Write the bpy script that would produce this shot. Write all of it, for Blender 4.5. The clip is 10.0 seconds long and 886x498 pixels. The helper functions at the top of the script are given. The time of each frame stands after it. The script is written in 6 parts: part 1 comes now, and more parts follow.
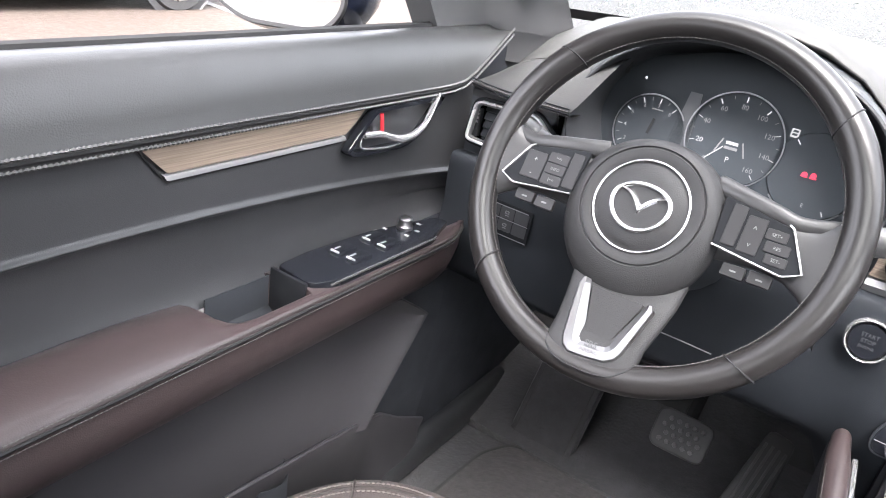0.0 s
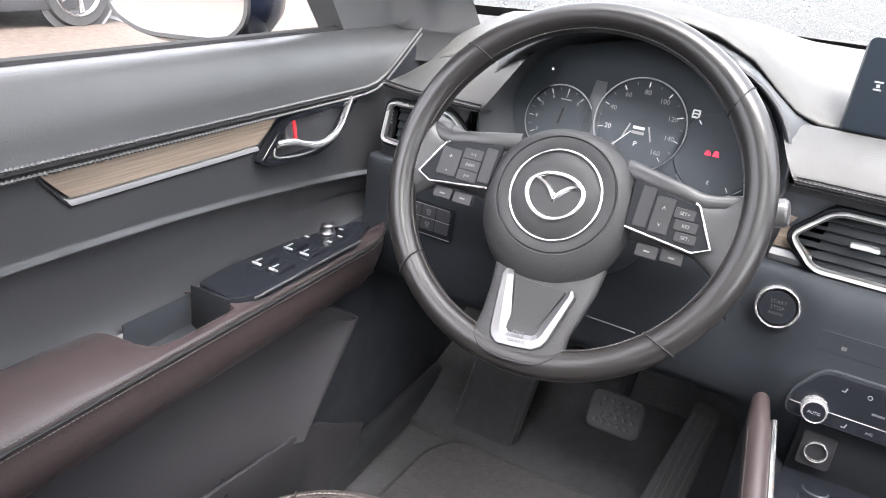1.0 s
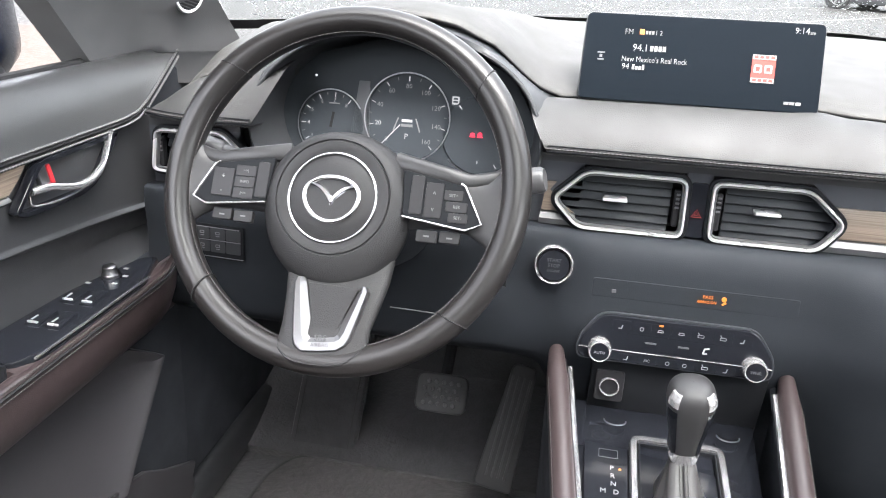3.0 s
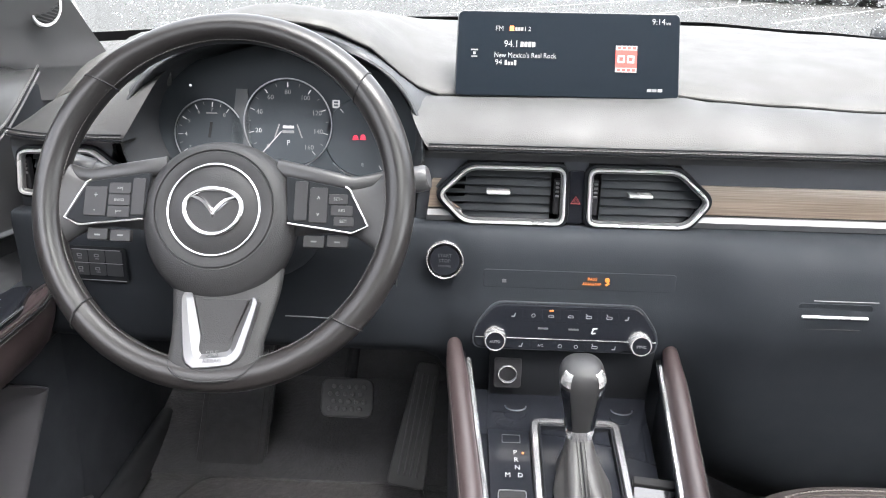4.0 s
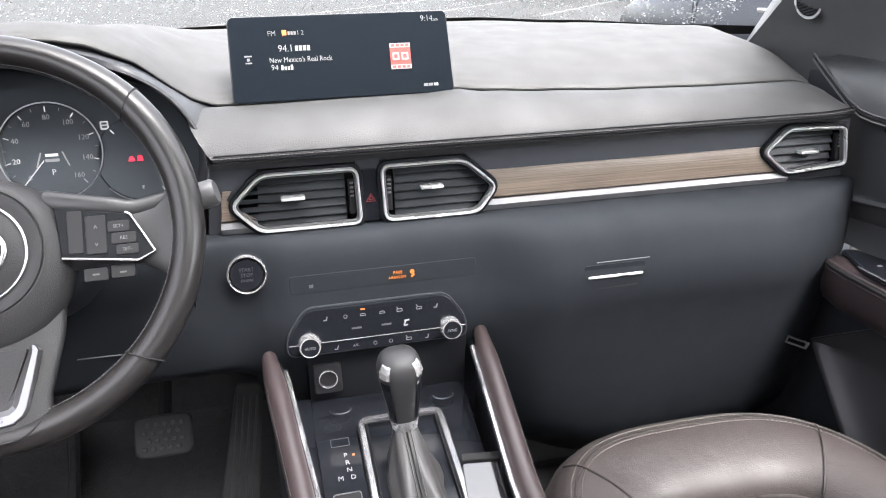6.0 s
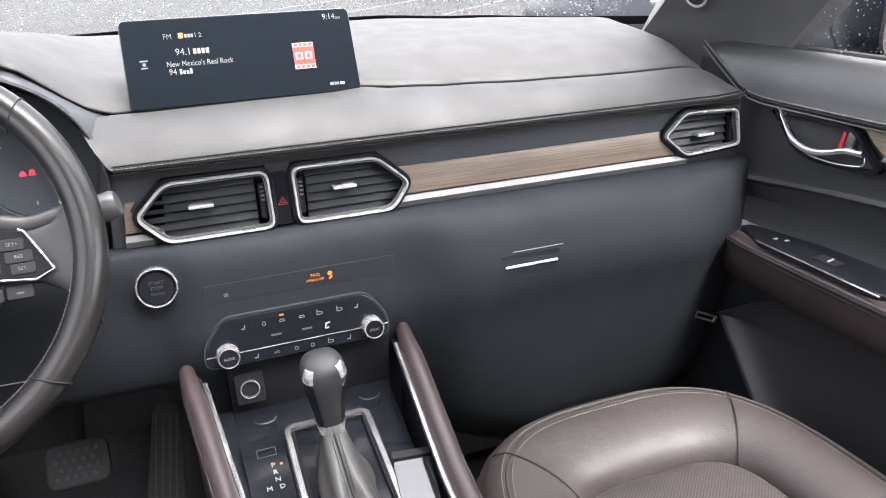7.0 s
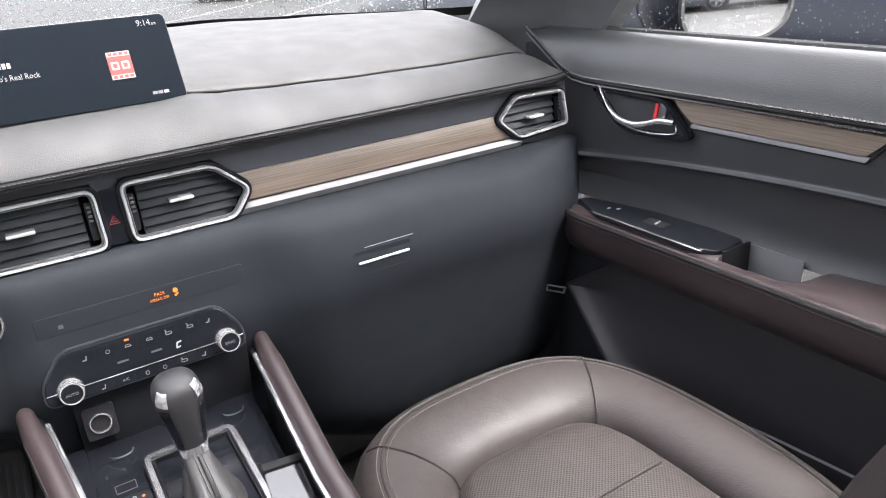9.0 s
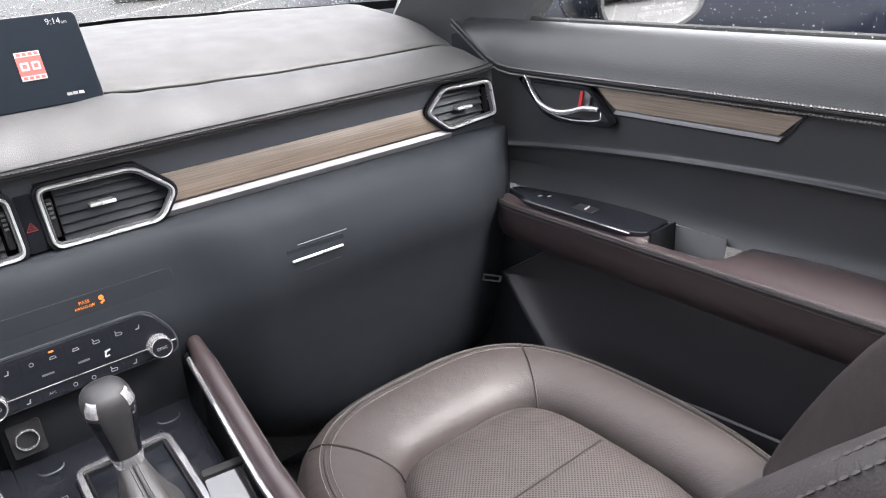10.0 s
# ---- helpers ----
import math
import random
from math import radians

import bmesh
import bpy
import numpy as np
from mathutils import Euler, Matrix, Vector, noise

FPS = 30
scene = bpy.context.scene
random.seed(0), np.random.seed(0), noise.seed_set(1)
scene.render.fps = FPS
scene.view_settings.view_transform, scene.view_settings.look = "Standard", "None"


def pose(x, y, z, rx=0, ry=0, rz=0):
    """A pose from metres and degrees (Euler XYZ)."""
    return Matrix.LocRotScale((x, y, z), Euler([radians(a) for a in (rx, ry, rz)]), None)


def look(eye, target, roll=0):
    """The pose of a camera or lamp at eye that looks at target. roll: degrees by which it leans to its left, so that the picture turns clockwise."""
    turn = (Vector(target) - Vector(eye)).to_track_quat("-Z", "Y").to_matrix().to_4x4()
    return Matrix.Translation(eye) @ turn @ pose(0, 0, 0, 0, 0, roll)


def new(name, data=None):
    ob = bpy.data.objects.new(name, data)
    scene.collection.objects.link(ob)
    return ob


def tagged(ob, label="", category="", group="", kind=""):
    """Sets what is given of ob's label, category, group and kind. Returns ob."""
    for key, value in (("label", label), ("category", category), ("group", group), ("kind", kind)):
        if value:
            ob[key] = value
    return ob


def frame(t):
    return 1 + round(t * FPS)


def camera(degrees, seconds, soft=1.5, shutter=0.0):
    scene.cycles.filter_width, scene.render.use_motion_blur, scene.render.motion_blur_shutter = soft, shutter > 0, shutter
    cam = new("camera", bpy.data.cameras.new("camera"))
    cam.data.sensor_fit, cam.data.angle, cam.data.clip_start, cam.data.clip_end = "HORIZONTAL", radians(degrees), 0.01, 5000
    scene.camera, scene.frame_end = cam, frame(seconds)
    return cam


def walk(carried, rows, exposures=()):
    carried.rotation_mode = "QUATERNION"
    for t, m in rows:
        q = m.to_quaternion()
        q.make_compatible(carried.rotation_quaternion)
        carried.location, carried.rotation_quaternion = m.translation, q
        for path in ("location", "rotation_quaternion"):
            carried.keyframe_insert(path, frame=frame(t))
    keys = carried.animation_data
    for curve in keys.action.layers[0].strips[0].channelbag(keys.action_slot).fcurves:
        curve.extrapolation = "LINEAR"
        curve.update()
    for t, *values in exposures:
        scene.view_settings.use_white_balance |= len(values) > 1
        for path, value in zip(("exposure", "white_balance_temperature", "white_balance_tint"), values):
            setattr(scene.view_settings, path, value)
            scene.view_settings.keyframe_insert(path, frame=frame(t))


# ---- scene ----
EXPOSURE = 3.50
cam = camera(62.64, 10.0, soft=1.0)
# seconds, x, y, z, rx, ry, rz
PATH = [
    (0, -0.1854, -0.6774, 1.2470, 65.100, -8.449, 34.785),
    (0.5, -0.1824, -0.6753, 1.2485, 65.447, -7.535, 31.699),
    (1, -0.1752, -0.6733, 1.2505, 65.916, -6.395, 28.026),
    (1.5, -0.1655, -0.6734, 1.2535, 66.332, -5.192, 24.046),
    (2, -0.1546, -0.6711, 1.2546, 66.715, -4.076, 20.031),
    (2.5, -0.1429, -0.6730, 1.2574, 67.065, -3.017, 15.793),
    (4, -0.1139, -0.6803, 1.2620, 67.605, -0.853, 2.904),
    (4.5, -0.1101, -0.6814, 1.2610, 67.671, -0.380, -1.419),
    (5, -0.1055, -0.6824, 1.2596, 67.833, 0.061, -5.575),
    (5.5, -0.1024, -0.6846, 1.2598, 67.928, 0.495, -9.612),
    (7, -0.0976, -0.6865, 1.2547, 67.748, 1.953, -20.705),
    (7.5, -0.0970, -0.6886, 1.2539, 67.596, 2.385, -24.083),
    (8, -0.0943, -0.6915, 1.2532, 67.505, 2.841, -27.230),
    (8.5, -0.0894, -0.6948, 1.2520, 67.347, 3.388, -30.124),
    (9, -0.0855, -0.6986, 1.2502, 67.062, 3.770, -32.992),
    (9.5, -0.0842, -0.7011, 1.2481, 66.705, 4.065, -35.833),
    (10, -0.0841, -0.7029, 1.2456, 66.388, 4.255, -38.539),
]
walk(cam, [(t, pose(x, y, z, rx, ry, rz)) for t, x, y, z, rx, ry, rz in PATH], [(0.0, EXPOSURE + 0.50, 6450, 14), (2.0, EXPOSURE + 0.32, 6450, 12), (4.0, EXPOSURE + 0.22, 6450, 11), (5.5, EXPOSURE + 0.10, 6450, 12), (7.0, EXPOSURE, 6450, 15), (10.0, EXPOSURE, 6450, 15)])

# ---- world and sun: bright overcast after rain ----
world = bpy.data.worlds.new("sky")
scene.world = world
world.use_nodes = True
wn = world.node_tree
sky = wn.nodes.new("ShaderNodeTexSky")
sky.sky_type = 'NISHITA'
sky.sun_disc = False
sky.sun_elevation = radians(62)
sky.sun_rotation = radians(145)
sky.air_density, sky.dust_density, sky.ozone_density = 1.0, 6.0, 1.0
wet = wn.nodes.new("ShaderNodeHueSaturation")
wet.inputs["Saturation"].default_value = 0.22
wn.links.new(sky.outputs[0], wet.inputs["Color"])
wn.links.new(wet.outputs[0], wn.nodes["Background"].inputs[0])
wn.nodes["Background"].inputs[1].default_value = 0.15
sun = new("sun", bpy.data.lights.new("sun", 'SUN'))
sun.data.energy, sun.data.angle, sun.data.color = 0.5, radians(40), (1.0, 0.97, 0.93)
sun.matrix_world = look((1.5, -2.1, 5.9), (0, 0, 0))

# ---- materials ----
def mat(name, color, rough=0.5, metal=0.0, bump=(), vary=0.0, vary_scale=6.0, spec=0.5, coat=0.0, sheen=0.0, emit=None, emit_strength=0.0, wear=0.08):
    """Principled surface with two scales of variation and fine relief. bump: (scale, strength, kind)."""
    m = bpy.data.materials.new(name)
    m.use_nodes = True
    nt = m.node_tree
    p = nt.nodes["Principled BSDF"]
    p.inputs["Base Color"].default_value = (*color, 1)
    p.inputs["Roughness"].default_value = rough
    p.inputs["Metallic"].default_value = metal
    p.inputs["Specular IOR Level"].default_value = spec
    p.inputs["Coat Weight"].default_value = coat
    p.inputs["Coat Roughness"].default_value = 0.08
    p.inputs["Sheen Weight"].default_value = sheen
    co = nt.nodes.new("ShaderNodeTexCoord")
    if vary:
        n1 = nt.nodes.new("ShaderNodeTexNoise")
        n1.inputs["Scale"].default_value, n1.inputs["Detail"].default_value = vary_scale, 6
        nt.links.new(co.outputs["Object"], n1.inputs["Vector"])
        mix = nt.nodes.new("ShaderNodeMix")
        mix.data_type = 'RGBA'
        mix.inputs[6].default_value = (*[c * (1 - vary) for c in color], 1)
        mix.inputs[7].default_value = (*[min(1, c * (1 + vary)) for c in color], 1)
        nt.links.new(n1.outputs["Fac"], mix.inputs[0])
        nt.links.new(mix.outputs[2], p.inputs["Base Color"])
    if wear:
        n2 = nt.nodes.new("ShaderNodeTexNoise")
        n2.inputs["Scale"].default_value, n2.inputs["Detail"].default_value = 22, 8
        nt.links.new(co.outputs["Object"], n2.inputs["Vector"])
        mr = nt.nodes.new("ShaderNodeMapRange")
        mr.inputs["From Min"].default_value, mr.inputs["From Max"].default_value = 0.3, 0.7
        mr.inputs["To Min"].default_value, mr.inputs["To Max"].default_value = max(0.02, rough - wear), min(1, rough + wear)
        nt.links.new(n2.outputs["Fac"], mr.inputs["Value"])
        nt.links.new(mr.outputs[0], p.inputs["Roughness"])
    last = None
    for scale, strength, kind in bump:
        if kind == "grain":
            tx = nt.nodes.new("ShaderNodeTexVoronoi")
            tx.inputs["Scale"].default_value = scale
            out = tx.outputs["Distance"]
        else:
            tx = nt.nodes.new("ShaderNodeTexNoise")
            tx.inputs["Scale"].default_value, tx.inputs["Detail"].default_value = scale, 5
            out = tx.outputs["Fac"]
        nt.links.new(co.outputs["Object"], tx.inputs["Vector"])
        b = nt.nodes.new("ShaderNodeBump")
        b.inputs["Strength"].default_value, b.inputs["Distance"].default_value = strength, 0.6 / scale
        nt.links.new(out, b.inputs["Height"])
        if last:
            nt.links.new(last.outputs[0], b.inputs["Normal"])
        last = b
    if last:
        nt.links.new(last.outputs[0], p.inputs["Normal"])
    if emit:
        p.inputs["Emission Color"].default_value = (*emit, 1)
        p.inputs["Emission Strength"].default_value = emit_strength
    return m


def wood_mat(name, axis):
    """Open-pored striped wood, its grain running along the axis (0 x, 1 y)."""
    m = mat(name, (0.3, 0.22, 0.15), 0.42, wear=0.06)
    nt = m.node_tree
    p = nt.nodes["Principled BSDF"]
    co = nt.nodes.new("ShaderNodeTexCoord")
    mp = nt.nodes.new("ShaderNodeMapping")
    s = [520, 520, 520]
    s[axis] = 7
    mp.inputs["Scale"].default_value = s
    nt.links.new(co.outputs["Object"], mp.inputs["Vector"])
    n1 = nt.nodes.new("ShaderNodeTexNoise")
    n1.inputs["Scale"].default_value, n1.inputs["Detail"].default_value = 1.6, 6
    nt.links.new(mp.outputs[0], n1.inputs["Vector"])
    rp = nt.nodes.new("ShaderNodeValToRGB")
    rp.color_ramp.elements[0].position, rp.color_ramp.elements[0].color = 0.28, (0.140, 0.107, 0.081, 1)
    rp.color_ramp.elements[1].position, rp.color_ramp.elements[1].color = 0.72, (0.268, 0.215, 0.170, 1)
    nt.links.new(n1.outputs["Fac"], rp.inputs[0])
    nt.links.new(rp.outputs[0], p.inputs["Base Color"])
    b = nt.nodes.new("ShaderNodeBump")
    b.inputs["Strength"].default_value, b.inputs["Distance"].default_value = 0.25, 0.0006
    nt.links.new(n1.outputs["Fac"], b.inputs["Height"])
    nt.links.new(b.outputs[0], p.inputs["Normal"])
    return m


def perforated_mat(name, color):
    """Leather pierced by a regular grid of small holes."""
    m = mat(name, color, 0.56, bump=((420, 0.15, "grain"), (26, 0.12, "noise")), vary=0.12)
    nt = m.node_tree
    p = nt.nodes["Principled BSDF"]
    co = nt.nodes.new("ShaderNodeTexCoord")
    v = nt.nodes.new("ShaderNodeTexVoronoi")
    v.voronoi_dimensions = '2D'
    v.inputs["Scale"].default_value, v.inputs["Randomness"].default_value = 300, 0.0
    mp = nt.nodes.new("ShaderNodeMapping")
    mp.inputs["Rotation"].default_value = (0, 0, radians(45))
    nt.links.new(co.outputs["Object"], mp.inputs["Vector"])
    nt.links.new(mp.outputs[0], v.inputs["Vector"])
    st = nt.nodes.new("ShaderNodeMath")
    st.operation = 'LESS_THAN'
    st.inputs[1].default_value = 0.31
    nt.links.new(v.outputs["Distance"], st.inputs[0])
    mix = nt.nodes.new("ShaderNodeMix")
    mix.data_type = 'RGBA'
    mix.inputs[6].default_value = (*color, 1)
    mix.inputs[7].default_value = (*[c * 0.10 for c in color], 1)
    nt.links.new(st.outputs[0], mix.inputs[0])
    nt.links.new(mix.outputs[2], p.inputs["Base Color"])
    return m


def glass_mat(name, tint=(1, 1, 1), rough=0.0, ior=1.45, gloss=0.06):
    """Thin pane: clear with a faint mirror."""
    m = bpy.data.materials.new(name)
    m.use_nodes = True
    nt = m.node_tree
    nt.nodes.clear()
    out = nt.nodes.new("ShaderNodeOutputMaterial")
    tr = nt.nodes.new("ShaderNodeBsdfTransparent")
    tr.inputs[0].default_value = (*tint, 1)
    gl = nt.nodes.new("ShaderNodeBsdfGlossy")
    gl.inputs["Roughness"].default_value = rough
    mx = nt.nodes.new("ShaderNodeMixShader")
    mx.inputs[0].default_value = gloss
    nt.links.new(tr.outputs[0], mx.inputs[1])
    nt.links.new(gl.outputs[0], mx.inputs[2])
    nt.links.new(mx.outputs[0], out.inputs[0])
    return m


LEATHER = ((700, 0.20, "grain"), (60, 0.008, "noise"))
M_pad = mat("black_soft_vinyl", (0.041, 0.042, 0.043), 0.37, bump=LEATHER, vary=0.1)
M_padtop = mat("dark_grey_dash_vinyl", (0.0305, 0.0302, 0.0292), 0.66, bump=LEATHER, vary=0.08)
M_plastic = mat("black_grained_plastic", (0.033, 0.034, 0.0365), 0.40, bump=((900, 0.14, "grain"),), vary=0.12)
M_lower = mat("charcoal_hard_plastic", (0.029, 0.032, 0.037), 0.60, spec=0.2, bump=((900, 0.10, "grain"),), vary=0.15)
# darker copy of M_lower: the lower dash's shade is put into the colour
M_dashlow = mat("shaded_charcoal_plastic", (0.0180, 0.0208, 0.0250), 0.66, spec=0.16, bump=((900, 0.10, "grain"),), vary=0.15)
M_leather = mat("black_wheel_leather", (0.0125, 0.0116, 0.0116), 0.30, spec=0.45, bump=((900, 0.10, "grain"),), vary=0.10, wear=0.0)
M_brown = mat("dark_brown_leather", (0.034, 0.025, 0.0255), 0.37, bump=((800, 0.12, "grain"), (40, 0.03, "noise")), vary=0.10, wear=0.03)
M_seat = mat("brown_seat_leather", (0.0400, 0.0325, 0.0312), 0.52, bump=((600, 0.2, "grain"), (17, 0.10, "noise")), vary=0.10)
M_perf = perforated_mat("perforated_brown_leather", (0.055, 0.0460, 0.0435))
M_thread_seat = mat("beige_seat_thread", (0.105, 0.094, 0.088), 0.7, vary=0.2, vary_scale=200)
M_seam = mat("dark_brown_seam", (0.020, 0.016, 0.015), 0.7, wear=0)
M_thread = mat("grey_thread", (0.060, 0.056, 0.055), 0.7, vary=0.2, vary_scale=200)
M_thread_dark = mat("dark_thread", (0.055, 0.054, 0.053), 0.7, vary=0.2, vary_scale=200)
M_wood_x = wood_mat("striped_wood_across", 0)
M_wood_y = wood_mat("striped_wood_along", 1)
M_chrome = mat("chrome", (0.62, 0.62, 0.63), 0.14, 0.9, wear=0.03)
M_satin = mat("satin_silver", (0.31, 0.31, 0.32), 0.34, 1.0, wear=0.03)
M_trim = mat("dark_satin_silver", (0.17, 0.17, 0.175), 0.42, 0.6, wear=0.0)
M_frame = mat("bright_vent_frame", (0.72, 0.72, 0.73), 0.28, 0.55, wear=0.02)
M_roll = mat("soft_roll_vinyl", (0.029, 0.0292, 0.0292), 0.60, bump=LEATHER, vary=0.1)
M_emblem = mat("emblem_chrome", (0.58, 0.58, 0.59), 0.20, 1.0, wear=0.03)
M_vee = mat("satin_spoke_silver", (0.19, 0.19, 0.195), 0.33, 0.9, wear=0.02)
M_cowl = mat("matte_hood_vinyl", (0.024, 0.026, 0.029), 0.55, bump=LEATHER, vary=0.1)
# black fascia lifted to blue-grey: the recess's reflection is put into the colour
M_fascia = mat("fascia_reflection_grey", (0.046, 0.050, 0.058), 0.48, vary=0.08)
M_spoke = mat("satin_black_spoke", (0.023, 0.023, 0.024), 0.43, vary=0.1)
M_pillar = mat("grey_woven_trim", (0.066, 0.067, 0.070), 0.8, bump=((700, 0.25, "noise"),), vary=0.12, sheen=0.1)
M_lever = mat("lever_silver", (0.56, 0.56, 0.57), 0.20, 0.75, wear=0.03)
M_piano = mat("gloss_black", (0.010, 0.011, 0.014), 0.10, spec=0.32, wear=0.03)
M_gap = mat("dark_gap", (0.008, 0.008, 0.009), 0.8, wear=0)
M_carpet = mat("dark_carpet", (0.050, 0.050, 0.053), 0.95, bump=((900, 0.9, "noise"), (160, 0.5, "noise")), vary=0.3, vary_scale=60, sheen=0.2)
M_rubber = mat("black_rubber", (0.030, 0.030, 0.031), 0.6, bump=((400, 0.2, "noise"),), vary=0.2)
M_button = mat("matte_black_button", (0.018, 0.018, 0.020), 0.6, spec=0.2, vary=0.1, wear=0.06)
M_white = mat("white_legend", (0.30, 0.30, 0.30), 0.5, wear=0)
M_grey = mat("grey_legend", (0.075, 0.077, 0.08), 0.5, wear=0)
M_mark2 = mat("soft_white_legend", (0.17, 0.17, 0.175), 0.5, wear=0)
M_key2 = mat("dark_key_plastic", (0.028, 0.029, 0.032), 0.5, wear=0.04)
M_faint = mat("faint_legend", (0.035, 0.037, 0.040), 0.5, wear=0)
M_redpaint = mat("red_legend", (0.20, 0.025, 0.025), 0.5, wear=0)
M_pod = mat("satin_black_pod", (0.014, 0.015, 0.017), 0.5, wear=0.05, spec=0.06)
M_hub = mat("black_airbag_vinyl", (0.019, 0.019, 0.020), 0.5, spec=0.35, bump=((800, 0.3, "grain"),), vary=0.12)
M_screen = mat("dark_display_glass", (0.0062, 0.0086, 0.0118), 0.24, wear=0.02, spec=0.06)
M_glow = mat("display_white", (0.1, 0.1, 0.1), 0.5, emit=(0.9, 0.92, 0.95), emit_strength=0.085, wear=0)
M_glowtext = mat("display_soft_white", (0.1, 0.1, 0.1), 0.5, emit=(0.9, 0.92, 0.95), emit_strength=0.05, wear=0)
M_glowdim = mat("display_grey", (0.1, 0.1, 0.1), 0.5, emit=(0.7, 0.74, 0.8), emit_strength=0.022, wear=0)
M_orange = mat("orange_lamp", (0.3, 0.1, 0.02), 0.5, emit=(1.0, 0.27, 0.03), emit_strength=0.10, wear=0)
M_redlamp = mat("red_lamp", (0.3, 0.02, 0.04), 0.5, emit=(1.0, 0.04, 0.09), emit_strength=0.09, wear=0)
M_redart = mat("display_red", (0.20, 0.02, 0.015), 0.5, emit=(0.95, 0.06, 0.03), emit_strength=0.05, wear=0)
M_cluster = mat("grey_cluster_panel", (0.075, 0.080, 0.086), 0.45, vary=0.1)
# base lifted to grey-blue in place of the glare that veils the dials
M_dial = mat("dial_face", (0.036, 0.042, 0.048), 0.5, vary=0.2, wear=0.05, spec=0.2)
M_headliner = mat("grey_headliner", (0.52, 0.51, 0.49), 0.95, bump=((600, 0.3, "noise"),), vary=0.08)
M_glass = glass_mat("window_glass", (0.93, 0.95, 0.94))
M_roofglass = glass_mat("roof_opening_glass", (0.25, 0.265, 0.265))
M_tint = glass_mat("lightly_tinted_glass", (0.80, 0.83, 0.82))
M_mirror = mat("mirror_glass", (0.86, 0.87, 0.88), 0.02, 1.0, wear=0)
M_asphalt = mat("wet_asphalt", (0.024, 0.0236, 0.0226), 0.6, spec=0.14, bump=((90, 0.5, "noise"), (14, 0.3, "noise")), vary=0.3, vary_scale=1.3, wear=0.22)
M_concrete = mat("tan_concrete", (0.050, 0.040, 0.034), 0.7, spec=0.15, bump=((40, 0.3, "noise"),), vary=0.18, vary_scale=2)
M_line = mat("white_road_paint", (0.085, 0.085, 0.083), 0.6, vary=0.15, vary_scale=20)
M_bluepaint = mat("dark_blue_car_paint", (0.004, 0.006, 0.013), 0.22, 0.0, spec=0.25, coat=0.15, wear=0.04)
M_silverpaint = mat("silver_car_paint", (0.42, 0.42, 0.43), 0.28, 0.6, coat=0.6, wear=0.05)
M_whitepaint = mat("white_car_paint", (0.75, 0.75, 0.75), 0.3, coat=0.5, wear=0.05)
M_darkpaint = mat("dark_grey_car_paint", (0.03, 0.03, 0.034), 0.2, 0.2, coat=0.8, wear=0.04)
M_carglass = mat("dark_car_glass", (0.012, 0.014, 0.016), 0.06, wear=0.02)
M_tyre = mat("tyre_rubber", (0.02, 0.02, 0.02), 0.8, bump=((120, 0.4, "noise"),), vary=0.2)
M_alloy = mat("alloy_rim", (0.55, 0.55, 0.56), 0.3, 1.0, wear=0.08)


# ---- building helpers ----
def thing(name, base, label, category, group="", kind=""):
    """An Empty at its base that parents the parts of one thing."""
    ob = new(name)
    ob.location = base
    ob.empty_display_size = 0.02
    bpy.context.view_layer.update()
    return tagged(ob, label, category, group, kind)


def part(name, bm, material, parent=None, label="", smooth=True, angle=40):
    """One mesh object out of a bmesh, under a thing or a part; the geometry is in world metres."""
    bmesh.ops.remove_doubles(bm, verts=bm.verts, dist=1e-6)
    bmesh.ops.recalc_face_normals(bm, faces=bm.faces)
    me = bpy.data.meshes.new(name)
    if smooth:
        for f in bm.faces:
            f.smooth = True
        for e in bm.edges:
            if len(e.link_faces) == 2 and e.calc_face_angle(0) > radians(angle):
                e.smooth = False
    bm.to_mesh(me)
    bm.free()
    me.materials.append(material)
    ob = new(name, me)
    if parent is not None:
        ob.parent = parent
        if parent.parent is None:
            ob.matrix_parent_inverse = Matrix.Translation(-parent.location)
    if label:
        ob["label"] = label
    return ob


def xf(bm, m):
    bmesh.ops.transform(bm, matrix=m, verts=bm.verts)
    return bm


def cr(points, n=6, closed=False):
    """A smooth curve through the points."""
    P = [Vector(p) for p in points]
    k = len(P)
    out = []
    for i in range(k if closed else k - 1):
        a, b = P[i], P[(i + 1) % k]
        p0 = P[(i - 1) % k] if closed or i > 0 else a * 2 - b
        p3 = P[(i + 2) % k] if closed or i < k - 2 else b * 2 - a
        for j in range(n):
            t = j / n
            out.append(0.5 * (2 * a + (b - p0) * t + (2 * p0 - 5 * a + 4 * b - p3) * t * t + (3 * a - p0 - 3 * b + p3) * t ** 3))
    if not closed:
        out.append(P[-1])
    return out


def lerp_table(table, x):
    """Smooth value of a table of (x, value)."""
    if x <= table[0][0]:
        return table[0][1]
    for (a, va), (b, vb) in zip(table, table[1:]):
        if x <= b:
            t = (x - a) / (b - a)
            return va + (vb - va) * (t * t * (3 - 2 * t))
    return table[-1][1]


def lerp_line(table, x):
    """Straight-line value of a table of (x, value)."""
    if x <= table[0][0]:
        return table[0][1]
    for (a, va), (b, vb) in zip(table, table[1:]):
        if x <= b:
            return va + (vb - va) * (x - a) / (b - a)
    return table[-1][1]


